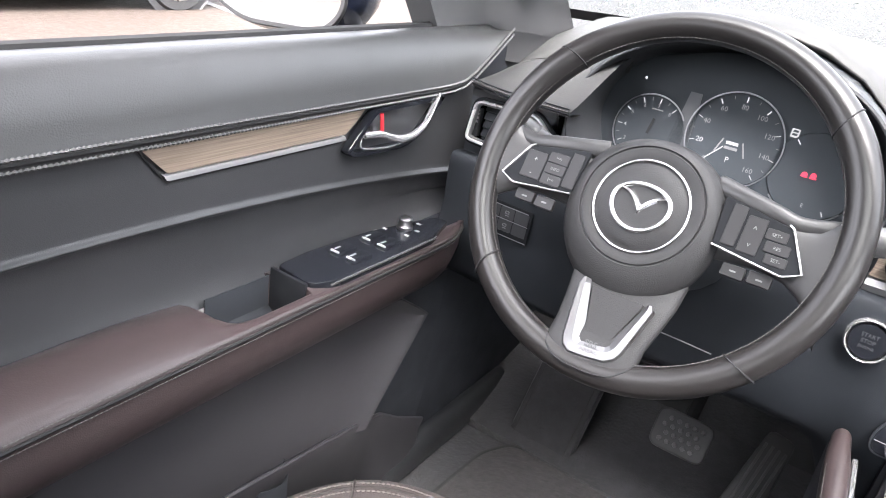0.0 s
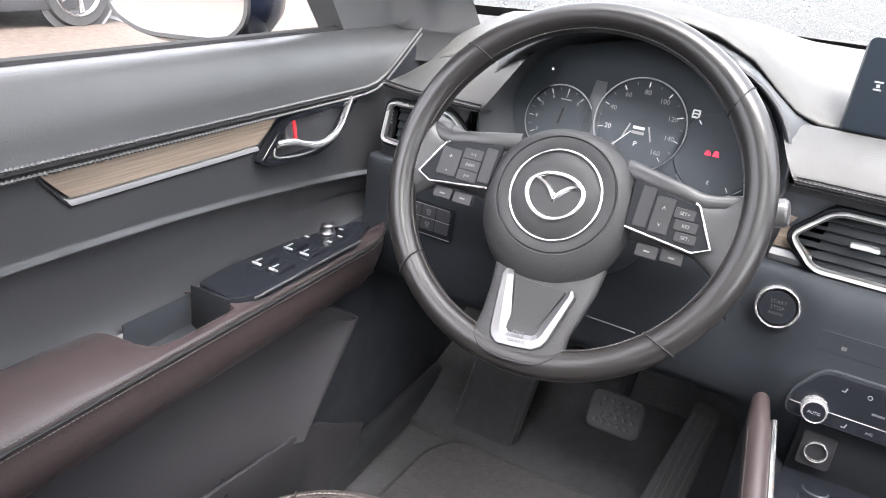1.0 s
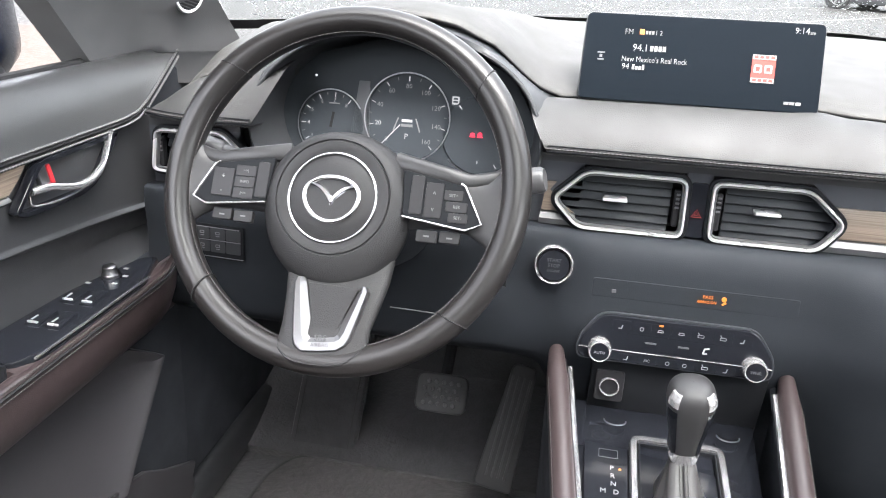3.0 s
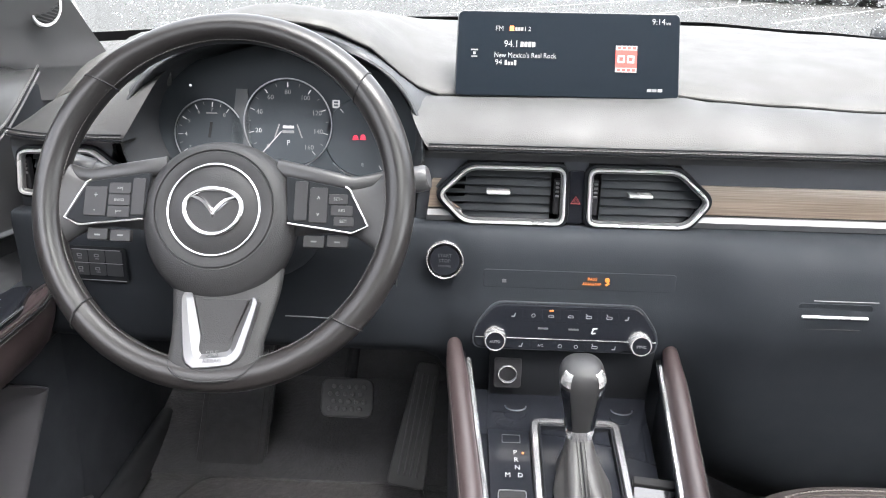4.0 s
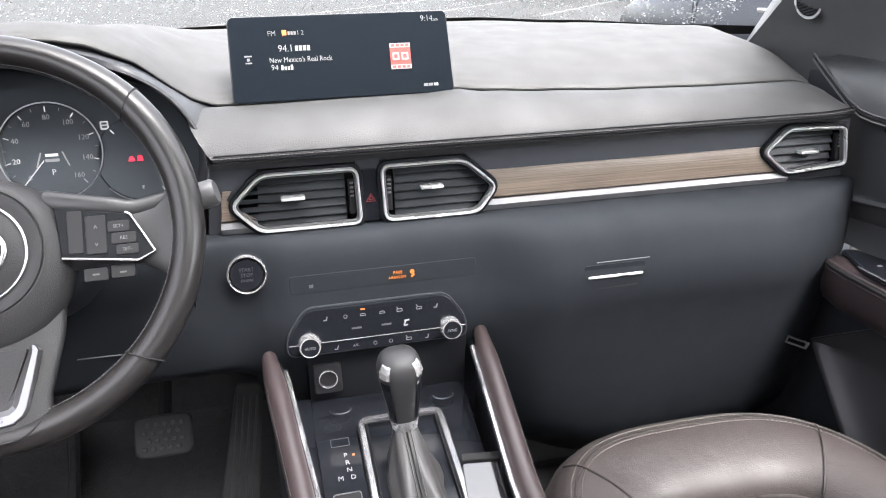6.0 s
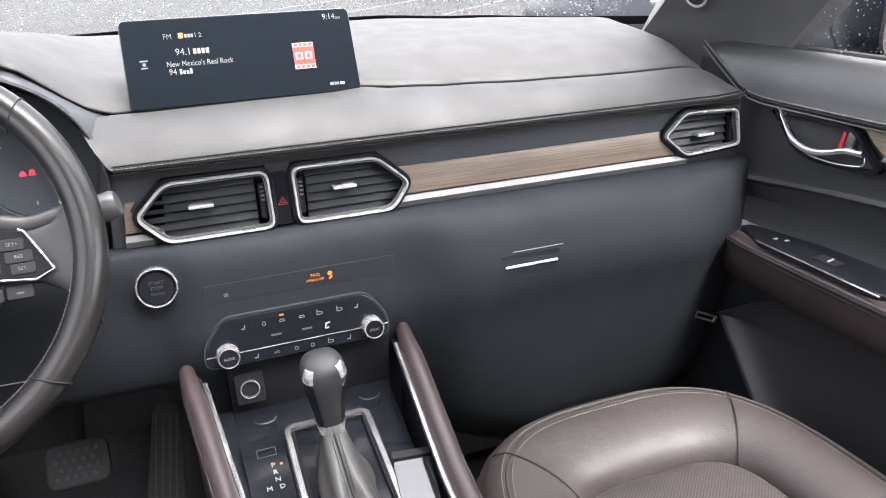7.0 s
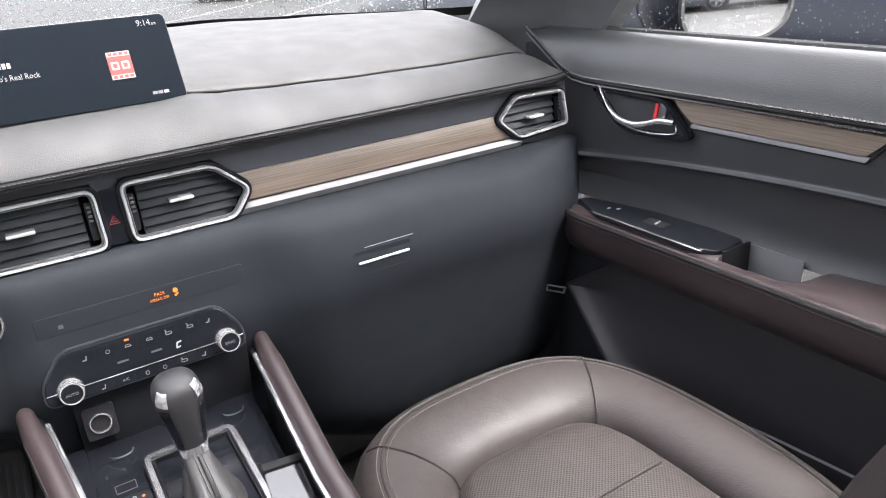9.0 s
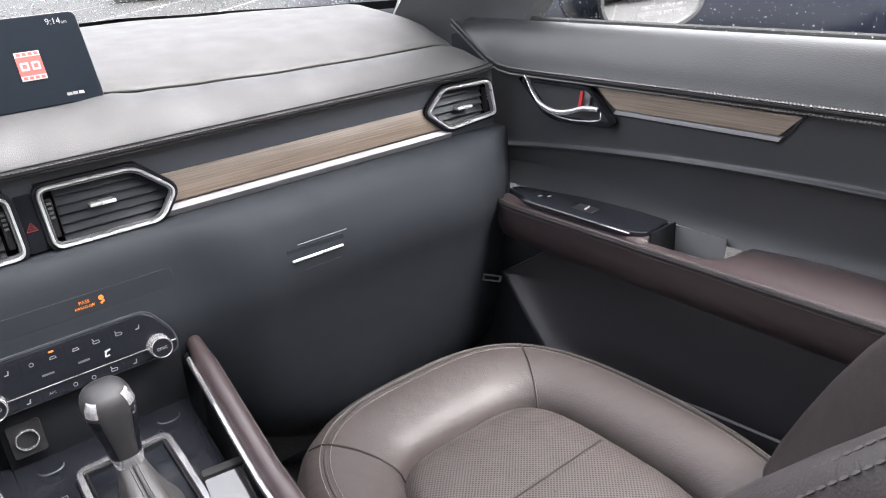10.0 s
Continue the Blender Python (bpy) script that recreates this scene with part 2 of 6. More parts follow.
def loft(rows, ring=False, loop=False, caps=False):
    """A skin over rows of points. ring: each row is closed; loop: the last row joins the first."""
    bm = bmesh.new()
    V = [[bm.verts.new(p) for p in r] for r in rows]
    n = len(V[0])
    for i in range(len(V) if loop else len(V) - 1):
        a, b = V[i], V[(i + 1) % len(V)]
        for j in range(n if ring else n - 1):
            bm.faces.new((a[j], a[(j + 1) % n], b[(j + 1) % n], b[j]))
    if caps and ring:
        bm.faces.new(V[0][::-1])
        bm.faces.new(V[-1])
    return bm


def thicken(bm, d):
    """Give an open skin a thickness d, away from its normals."""
    bmesh.ops.recalc_face_normals(bm, faces=bm.faces)
    bmesh.ops.solidify(bm, geom=list(bm.faces), thickness=d)
    return bm


def tube(path, r, n=8, closed=False, flat=1.0):
    """A round bar along a path; r a number or one for each point."""
    P = [Vector(p) for p in path]
    k = len(P)
    rows = []
    up = None
    for i, p in enumerate(P):
        a = P[(i - 1) % k] if closed or i else P[0]
        b = P[(i + 1) % k] if closed or i < k - 1 else P[-1]
        d = (b - a).normalized()
        if up is None:
            up = Vector((0, 0, 1)) if abs(d.z) < 0.9 else Vector((1, 0, 0))
        s = d.cross(up).normalized()
        up = s.cross(d).normalized()
        q = r[i] if isinstance(r, (list, tuple)) else r
        rows.append([p + (s * math.cos(2 * math.pi * j / n) + up * flat * math.sin(2 * math.pi * j / n)) * q for j in range(n)])
    return loft(rows, ring=True, loop=closed, caps=not closed)


def slab(outline, depth, m=None, bevel=0.0, seg=2):
    """A plate: the outline in local x, y, raised along z by depth, its front edge rounded."""
    bm = bmesh.new()
    k = len(outline)
    rows = [[Vector((p[0], p[1], 0)) for p in outline]]
    c = [Vector((p[0], p[1], 0)) for p in outline]
    area = sum(c[i].x * c[(i + 1) % k].y - c[(i + 1) % k].x * c[i].y for i in range(k))
    sgn = 1 if area > 0 else -1
    def inset(d):
        out = []
        for i in range(k):
            e1 = (c[i] - c[i - 1]).normalized()
            e2 = (c[(i + 1) % k] - c[i]).normalized()
            n1, n2 = Vector((-e1.y, e1.x, 0)) * sgn, Vector((-e2.y, e2.x, 0)) * sgn
            b = n1 + n2
            b = b / max(b.length_squared / 2, 0.3) if b.length > 1e-6 else n1
            out.append(c[i] + b * d)
        return out
    if bevel:
        for j in range(seg + 1):
            a = math.pi / 2 * j / seg
            rows.append([p + Vector((0, 0, depth - bevel + bevel * math.sin(a))) for p in inset(bevel * (1 - math.cos(a)))])
        rows.append([p + Vector((0, 0, depth)) for p in inset(bevel * 1.08)])
    else:
        rows.append([p + Vector((0, 0, depth)) for p in rows[0]])
    V = [[bm.verts.new(p) for p in r] for r in rows]
    for a, b in zip(V, V[1:]):
        for j in range(k):
            bm.faces.new((a[j], a[(j + 1) % k], b[(j + 1) % k], b[j]))
    bm.faces.new(V[0][::-1])
    bm.faces.new(V[-1])
    bmesh.ops.triangulate(bm, faces=[f for f in bm.faces if len(f.verts) > 4])
    return xf(bm, m) if m else bm


def ringplate(outer, inner, depth, m=None):
    """A flat frame between two outlines of as many points, raised along z, with a rounded crown."""
    mid = [((a[0] + b[0]) / 2, (a[1] + b[1]) / 2) for a, b in zip(outer, inner)]
    rows = [[Vector((*p, 0)) for p in outer], [Vector((*p, depth * 0.6)) for p in outer],
            [Vector((*[q * 0.6 + w * 0.4 for q, w in zip(a, b)], depth)) for a, b in zip(outer, mid)],
            [Vector((*[q * 0.6 + w * 0.4 for q, w in zip(a, b)], depth)) for a, b in zip(inner, mid)],
            [Vector((*p, depth * 0.6)) for p in inner], [Vector((*p, 0)) for p in inner]]
    bm = loft(rows, ring=True, loop=True)
    return xf(bm, m) if m else bm


def rrect(w, h, r, n=4, cx=0.0, cy=0.0):
    out = []
    for sx, sy, a0 in ((1, 1, 0), (-1, 1, 90), (-1, -1, 180), (1, -1, 270)):
        for j in range(n + 1):
            a = radians(a0 + 90 * j / n)
            out.append((cx + sx * (w / 2 - r) + r * math.cos(a), cy + sy * (h / 2 - r) + r * math.sin(a)))
    return out


def rounded(points, r, n=4):
    """A polygon with rounded corners, counter-clockwise or clockwise as given."""
    P = [Vector((*p, 0)) for p in points]
    out = []
    for i, p in enumerate(P):
        a, b = (P[i - 1] - p), (P[(i + 1) % len(P)] - p)
        ra = min(r, a.length * 0.45, b.length * 0.45)
        s, e = p + a.normalized() * ra, p + b.normalized() * ra
        for j in range(n + 1):
            t = j / n
            q = s * (1 - t) ** 2 + p * 2 * t * (1 - t) + e * t * t
            out.append((q.x, q.y))
    return out


def grown(outline, d):
    """The outline moved outwards by d (inwards: minus)."""
    k = len(outline)
    c = [Vector((p[0], p[1], 0)) for p in outline]
    area = sum(c[i].x * c[(i + 1) % k].y - c[(i + 1) % k].x * c[i].y for i in range(k))
    sgn = -1 if area > 0 else 1
    out = []
    for i in range(k):
        e1, e2 = (c[i] - c[i - 1]), (c[(i + 1) % k] - c[i])
        e1 = e1.normalized() if e1.length > 1e-7 else e2.normalized()
        e2 = e2.normalized() if e2.length > 1e-7 else e1
        n = Vector((-e1.y - e2.y, e1.x + e2.x, 0)) * sgn
        n = n / max(n.length_squared / 2, 0.4)
        q = c[i] + n * d
        out.append((q.x, q.y))
    return out


def disc(r, n=32):
    return [(r * math.cos(2 * math.pi * i / n), r * math.sin(2 * math.pi * i / n)) for i in range(n)]


def lathe(profile, n=32, m=None):
    """A turned body about local z out of (radius, height)."""
    bm = loft([[Vector((r * math.cos(2 * math.pi * j / n), r * math.sin(2 * math.pi * j / n), h)) for j in range(n)] for r, h in profile], ring=True)
    bmesh.ops.remove_doubles(bm, verts=bm.verts, dist=1e-6)
    return xf(bm, m) if m else bm


def box(size, m, bevel=0.0):
    bm = bmesh.new()
    bmesh.ops.create_cube(bm, size=1)
    bmesh.ops.scale(bm, vec=size, verts=bm.verts)
    if bevel:
        bmesh.ops.bevel(bm, geom=list(bm.edges), offset=bevel, segments=2, profile=0.5, affect='EDGES')
    return xf(bm, m)


def join(*bms):
    bm = bms[0]
    for b in bms[1:]:
        me = bpy.data.meshes.new("tmp")
        b.to_mesh(me)
        b.free()
        bm.from_mesh(me)
        bpy.data.meshes.remove(me)
    return bm


def facing(x, y, z, tilt=0.0, turn=0.0, roll=0.0):
    """A local frame at a place whose z looks back towards the seats (-y), tilted up, x to the right, y up."""
    return Matrix.Translation((x, y, z)) @ Matrix.Rotation(radians(turn), 4, 'Z') @ Matrix.Rotation(radians(90 - tilt), 4, 'X') @ Matrix.Rotation(radians(roll), 4, 'Z')


def lettering(name, text, size, m, material, parent, label="", squeeze=1.0):
    """Words in the built-in font, centred on a local frame, as a thin mesh."""
    cu = bpy.data.curves.new(name, 'FONT')
    cu.body, cu.size, cu.align_x, cu.align_y, cu.extrude = text, size, 'CENTER', 'CENTER', 0.0002
    cu.resolution_u = 2
    tmp = bpy.data.objects.new(name, cu)
    scene.collection.objects.link(tmp)
    bpy.context.view_layer.update()
    me = bpy.data.meshes.new_from_object(tmp.evaluated_get(bpy.context.evaluated_depsgraph_get()))
    bpy.data.objects.remove(tmp)
    bm = bmesh.new()
    bm.from_mesh(me)
    bpy.data.meshes.remove(me)
    xf(bm, m @ Matrix.Diagonal((squeeze, 1, 1, 1)))
    return part(name, bm, material, parent, label, smooth=False)


def stitches(path, step, size, m=None, offset=(0, 0, 0), fill=0.8, ends=0.35):
    """Short thread pieces along a path."""
    P = [Vector(p) + Vector(offset) for p in path]
    L = [0.0]
    for a, b in zip(P, P[1:]):
        L.append(L[-1] + (b - a).length)
    bm = bmesh.new()
    s, i = 0.0, 0
    while s < L[-1]:
        while i < len(L) - 2 and L[i + 1] < s:
            i += 1
        d = (P[i + 1] - P[i])
        p = P[i] + d * ((s - L[i]) / max(L[i + 1] - L[i], 1e-9))
        d.normalize()
        side = d.cross(Vector((0, 0, 1)) if abs(d.z) < 0.9 else Vector((1, 0, 0))).normalized()
        up = side.cross(d)
        ring = []
        for t, r in ((-0.5, ends), (0.0, 1.0), (0.5, ends)):
            ring.append([bm.verts.new(p + d * (t * step * fill) + (side * x + up * y) * size * r) for x, y in ((1, 0), (0, 1), (-1, 0), (0, -1))])
        for a, b in zip(ring, ring[1:]):
            for j in range(4):
                bm.faces.new((a[j], a[(j + 1) % 4], b[(j + 1) % 4], b[j]))
        s += step
    return xf(bm, m) if m else bm


# ---- the setting: ground, car shell, glass ----
WS = [(0.0, 0.86), (0.30, 0.81), (0.45, 0.67), (0.61, 0.49), (0.70, 0.42)]


def ws_base(x):
    return lerp_table(WS, abs(x))


def ws_point(x, t):
    """A point of the windscreen, t from its base (0) to the roof (1)."""
    x1 = x * (1 - 0.16 * t)
    return Vector((x1, ws_base(x) * (1 - t) + (-0.12 + 0.06 * (1 - (x / 0.7) ** 2)) * t, 1.128 + 0.44 * t + 0.02 * math.sin(math.pi * t)))


def build_ground():
    bm = bmesh.new()
    S = 400
    for a, b, c, d in ((-S, -1.02, -S, S), (1.45, S, -S, S), (-1.02, 1.45, -S, S)):
        bm.faces.new([bm.verts.new(p) for p in ((a, c, 0), (b, c, 0), (b, d, 0), (a, d, 0))])
    tagged(part("ground", bm, M_asphalt, smooth=False), "wide wet grey asphalt car park after rain", "ground", kind="structure")
    # painted bay lines and a pale concrete walk
    for x0, y0, x1, y1 in ((5.6, 14.5, 13.0, 22.6), (2.2, 14.8, 9.6, 22.9), (9.0, 14.2, 16.4, 22.3), (-1.2, 15.1, 6.2, 23.2), (-9.5, 5.1, -5.2, 4.3), (2.6, 12.6, 30.0, -14.7)):
        L = math.hypot(x1 - x0, y1 - y0)
        line = box((L, 0.11, 0.004), pose((x0 + x1) / 2, (y0 + y1) / 2, 0.024 if x0 < -5 else 0.004, 0, 0, math.degrees(math.atan2(y1 - y0, x1 - x0))))
        tagged(part("road_marking", line, M_line, smooth=False), "worn white painted parking bay line", "road marking", kind="structure")
    walk_slab = box((26, 28, 0.04), pose(-15.2, -5.5, 0.0))
    tagged(part("pavement", walk_slab, M_concrete, smooth=False), "pale tan concrete apron beside the car", "pavement", kind="structure")


def build_shell():
    # floor pan
    floor = box((1.44, 2.6, 0.03), pose(0, -0.55, 0.345))
    tagged(part("floor", floor, M_carpet, smooth=False), "dark carpeted car floor", "floor", kind="structure")
    # firewall under the dash, sloped
    rows = [[(x, 0.36, 0.36), (x, 0.62, 0.42), (x, 0.70, 0.62), (x, 0.62, 1.0)] for x in (-0.72, 0.72)]
    tagged(part("firewall", thicken(loft(rows), 0.02), M_carpet), "dark carpeted footwell bulkhead", "bulkhead", kind="structure")
    # roof; its glazed opening is unseen, added to brighten the cabin
    def roof_z(x):
        return 1.565 + 0.035 * (1 - (x / 0.66) ** 2)

    bm = bmesh.new()
    xg = [-0.62, -0.5, -0.38, -0.19, 0.0, 0.19, 0.38, 0.5, 0.62]
    yg = [-0.10, -0.20, -0.32, -0.52, -0.72, -0.95, -1.3, -1.87]
    V = [[bm.verts.new((x, y, roof_z(x))) for x in xg] for y in yg]
    for i in range(len(yg) - 1):
        for j in range(len(xg) - 1):
            if 2 <= i < 4 and 2 <= j < 6:
                continue
            bm.faces.new((V[i][j], V[i][j + 1], V[i + 1][j + 1], V[i + 1][j]))
    tagged(part("ceiling", thicken(bm, -0.03), M_headliner), "grey fabric headliner with an unseen opening added for light", "ceiling", kind="structure")
    rows = [[Vector((x, y, roof_z(x) + 0.02)) for x in np.linspace(-0.40, 0.40, 9)] for y in (-0.30, -0.52, -0.74)]
    roof_pane = tagged(part("added_roof_pane", loft(rows), M_roofglass), "tinted pane over the added roof opening", "window", kind="structure")
    roof_pane.visible_shadow = False
    for s in (-1, 1):
        # lower body side and sill
        side = box((0.06, 2.9, 0.30), pose(s * 0.80, -0.55, 0.33), 0.02)
        tagged(part("sill", side, M_plastic), "black plastic door sill trim", "sill", kind="structure")
        scuff = [[(s * (0.708 + 0.026 * math.cos(a)), y, 0.372 + 0.046 * max(0.0, math.sin(a)) ** 0.8) for a in np.linspace(math.pi, 0, 11)] for y in np.linspace(-0.98, 0.50, 10)]
        tagged(part("sill_trim", loft([[Vector(p) for p in row] for row in scuff]), M_gloss), "smooth charcoal inner sill trim along the floor", "trim", kind="structure")
        # footwell side
        kick = box((0.03, 0.60, 0.735), pose(s * 0.730, 0.48, 0.7175), 0.004)
        tagged(part("kick_panel", kick, M_lower), "charcoal footwell side panel", "wall", kind="structure")
        # rear door panel
        rows = [[(s * 0.72, y, 1.13), (s * 0.70, y, 1.05), (s * 0.70, y, 0.80), (s * 0.72, y, 0.40), (s * 0.78, y, 0.40), (s * 0.78, y, 1.13)] for y in (-1.02, -1.9)]
        tagged(part("wall_rear_side", loft(rows, ring=True, caps=True), M_plastic), "black rear side trim panel", "wall", kind="structure")
        # pillars: front pillar, centre pillar, rear pillar
        a = []
        for t in np.linspace(0, 1, 9):
            w = ws_point(0.70, t)
            rear_y = 0.15 + (-0.36 - 0.15) * t
            x_in = w.x - 0.012
            a.append([(s * x_in, w.y, w.z - 0.004), (s * (x_in - 0.004 - 0.035 * (1 - t) ** 3), w.y - 0.03, w.z - 0.03), (s * (x_in + 0.005 + 0.045 * (1 - t) ** 2), (w.y + rear_y) / 2 - 0.02, w.z - 0.03 + 0.01 * (1 - t)), (s * (0.742 - 0.134 * t), rear_y, 1.105 + 0.46 * t), (s * (0.785 - 0.13 * t), rear_y, 1.105 + 0.46 * t), (s * (w.x + 0.04), w.y + 0.02, w.z)])
        a.insert(0, [(px, py, pz - 0.045) for px, py, pz in a[0]])
        tagged(part("front_pillar", loft(a, ring=True, caps=True), M_pillar), "dark grey woven front pillar trim", "pillar", kind="structure")
        pillar = bpy.context.scene.objects["front_pillar" if s < 0 else "front_pillar.001"]
        mt = Matrix.Translation((s * 0.664, 0.262, 1.187)) @ Matrix.Rotation(radians(-s * 42), 4, 'Z') @ Matrix.Rotation(radians(90), 4, 'X') @ Matrix.Rotation(radians(s * 20), 4, 'Z') @ Matrix.Diagonal((0.72, 1, 1, 1))
        tw = part("tweeter", lathe([(0.0, 0.001), (0.021, 0.0), (0.022, -0.03)], 36, mt), M_gap, pillar, "oval tweeter grille with bright ring")
        part("ring", lathe([(0.021, 0.0), (0.0215, 0.003), (0.0245, 0.003), (0.0255, -0.002), (0.027, -0.02)], 40, mt), M_frame, tw, "bright oval ring")
        for k in range(-4, 5):
            part("grille_bar", box((2 * math.sqrt(0.020 ** 2 - (0.0043 * k) ** 2), 0.0016, 0.002), mt @ pose(0, 0.0043 * k, 0.0016)), M_plastic, tw)
        b = [[(s * (0.70 - 0.12 * t), -1.0 - 0.02 * t, 1.1 + 0.47 * t), (s * (0.70 - 0.12 * t), -1.14, 1.1 + 0.47 * t), (s * (0.76 - 0.12 * t), -1.14, 1.1 + 0.47 * t), (s * (0.76 - 0.12 * t), -1.0, 1.1 + 0.47 * t)] for t in (0, 0.5, 1)]
        tagged(part("centre_pillar", loft(b, ring=True, caps=True), M_plastic), "dark centre pillar trim", "pillar", kind="structure")
        rail = tube([(s * 0.60, -0.1, 1.565), (s * 0.60, -1.0, 1.575), (s * 0.60, -1.85, 1.56)], 0.03, 8)
        tagged(part("roof_rail", rail, M_headliner), "grey roof side rail trim", "trim", kind="structure")
    back = box((1.5, 0.05, 0.8), pose(0, -1.92, 0.75))
    tagged(part("wall_back", back, M_plastic, smooth=False), "dark rear of the cabin", "wall", kind="structure")
    # tinted rear glazing
    for s in (-1, 1):
        rows = [[(s * (0.74 - 0.12 * t), y, 1.12 + 0.46 * t) for y in (-1.10, -1.5, -1.88)] for t in (0, 0.5, 1)]
        tagged(part("window_rear_side", loft(rows), M_tint), "tinted rear side window", "window", kind="structure")
        b = [[(s * (0.72 - 0.12 * t), -1.72 - 0.06 * t, 1.1 + 0.47 * t), (s * (0.72 - 0.12 * t), -1.92, 1.1 + 0.47 * t), (s * (0.77 - 0.12 * t), -1.92, 1.1 + 0.47 * t), (s * (0.77 - 0.12 * t), -1.72, 1.1 + 0.47 * t)] for t in (0, 1)]
        tagged(part("rear_pillar", loft(b, ring=True, caps=True), M_plastic), "dark rear pillar trim", "pillar", kind="structure")
    rows = [[(x, -1.90 + 0.02 * t, 1.14 + 0.44 * t) for x in (-0.66, 0.0, 0.66)] for t in (0, 1)]
    tagged(part("window_back", loft(rows), M_tint), "tinted rear window", "window", kind="structure")
    # windscreen
    rows = [[ws_point(x, t) for x in np.linspace(-0.70, 0.70, 25)] for t in np.linspace(0, 1, 9)]
    ws = tagged(part("windscreen", loft(rows), M_glass), "wet windscreen beaded with rain drops", "windscreen", kind="structure")
    ws.visible_shadow = False
    # black printed band along the base of the glass
    rows = [[ws_point(x, t) + Vector((0, -0.004, -0.002)) for x in np.linspace(-0.70, 0.70, 41)] for t in (0.0, 0.03)]
    part("glass_band", loft(rows), M_gap, ws, "black printed edge band")
    # passenger side window
    rows = [[(0.738 - 0.12 * t, y + (0.145 - 0.5 * t - y) * (1 if y > 0.1 else 0), 1.10 + 0.47 * t) for y in np.linspace(0.145, -1.0, 8)] for t in (0, 0.5, 1)]
    pane = tagged(part("window_right", loft(rows), M_glass), "closed passenger window spotted with rain", "window", kind="structure")
    pane.visible_shadow = False
    # rain drops on both panes
    rnd = random.Random(4)

    def drops(count, pick, name, owner, size=1.0):
        bm = bmesh.new()
        for _ in range(count):
            p, n = pick()
            r = (0.0008 + 0.0017 * rnd.random() ** 3) * size
            a = n.orthogonal().normalized()
            b = n.cross(a)
            top = bm.verts.new(p + n * r * 0.5)
            ring = [bm.verts.new(p + (a * math.cos(k * math.pi / 3) + b * math.sin(k * math.pi / 3) * rnd.uniform(0.8, 1.3)) * r) for k in range(6)]
            for k in range(6):
                bm.faces.new((ring[k], ring[(k + 1) % 6], top))
        ob = part(name, bm, M_drop, owner, "scattered clear rain drops")
        ob["kind"] = "stuff"
        ob.visible_shadow = False

    def on_ws():
        x, t = rnd.uniform(-0.66, 0.66), rnd.uniform(0.02, 0.30)
        p = ws_point(x, t)
        n = (ws_point(x, t + 0.01) - p).cross(ws_point(x + 0.01, t) - p).normalized()
        if n.y < 0:
            n = -n
        return p + n * 0.004, n

    def on_side():
        y, t = rnd.uniform(-0.75, 0.12), rnd.uniform(0.0, 0.3)
        return Vector((0.742 - 0.12 * t, y - 0.2 * t, 1.10 + 0.47 * t)), Vector((0.97, 0, 0.24))
    drops(9000, on_ws, "rain_drops", ws)
    drops(1500, on_side, "rain_drops", pane, 0.45)


M_gloss = mat("smooth_sill_plastic", (0.022, 0.023, 0.025), 0.34, vary=0.08, wear=0.05)
M_drop = mat("rain_drop", (0.9, 0.92, 0.95), 0.05, spec=0.6, wear=0)
M_drop.node_tree.nodes["Principled BSDF"].inputs["Transmission Weight"].default_value = 0.35
build_ground()
build_shell()


# ---- dashboard ----
def lower_push(x):
    """How far the lower dash stands off its mean line, by x."""
    return lerp_table([(-0.69, 0.03), (-0.55, 0.02), (-0.15, 0.02), (-0.11, 0.0), (0.13, 0.0), (0.22, -0.032), (0.55, -0.03), (0.63, -0.012), (0.70, 0.035)], x)


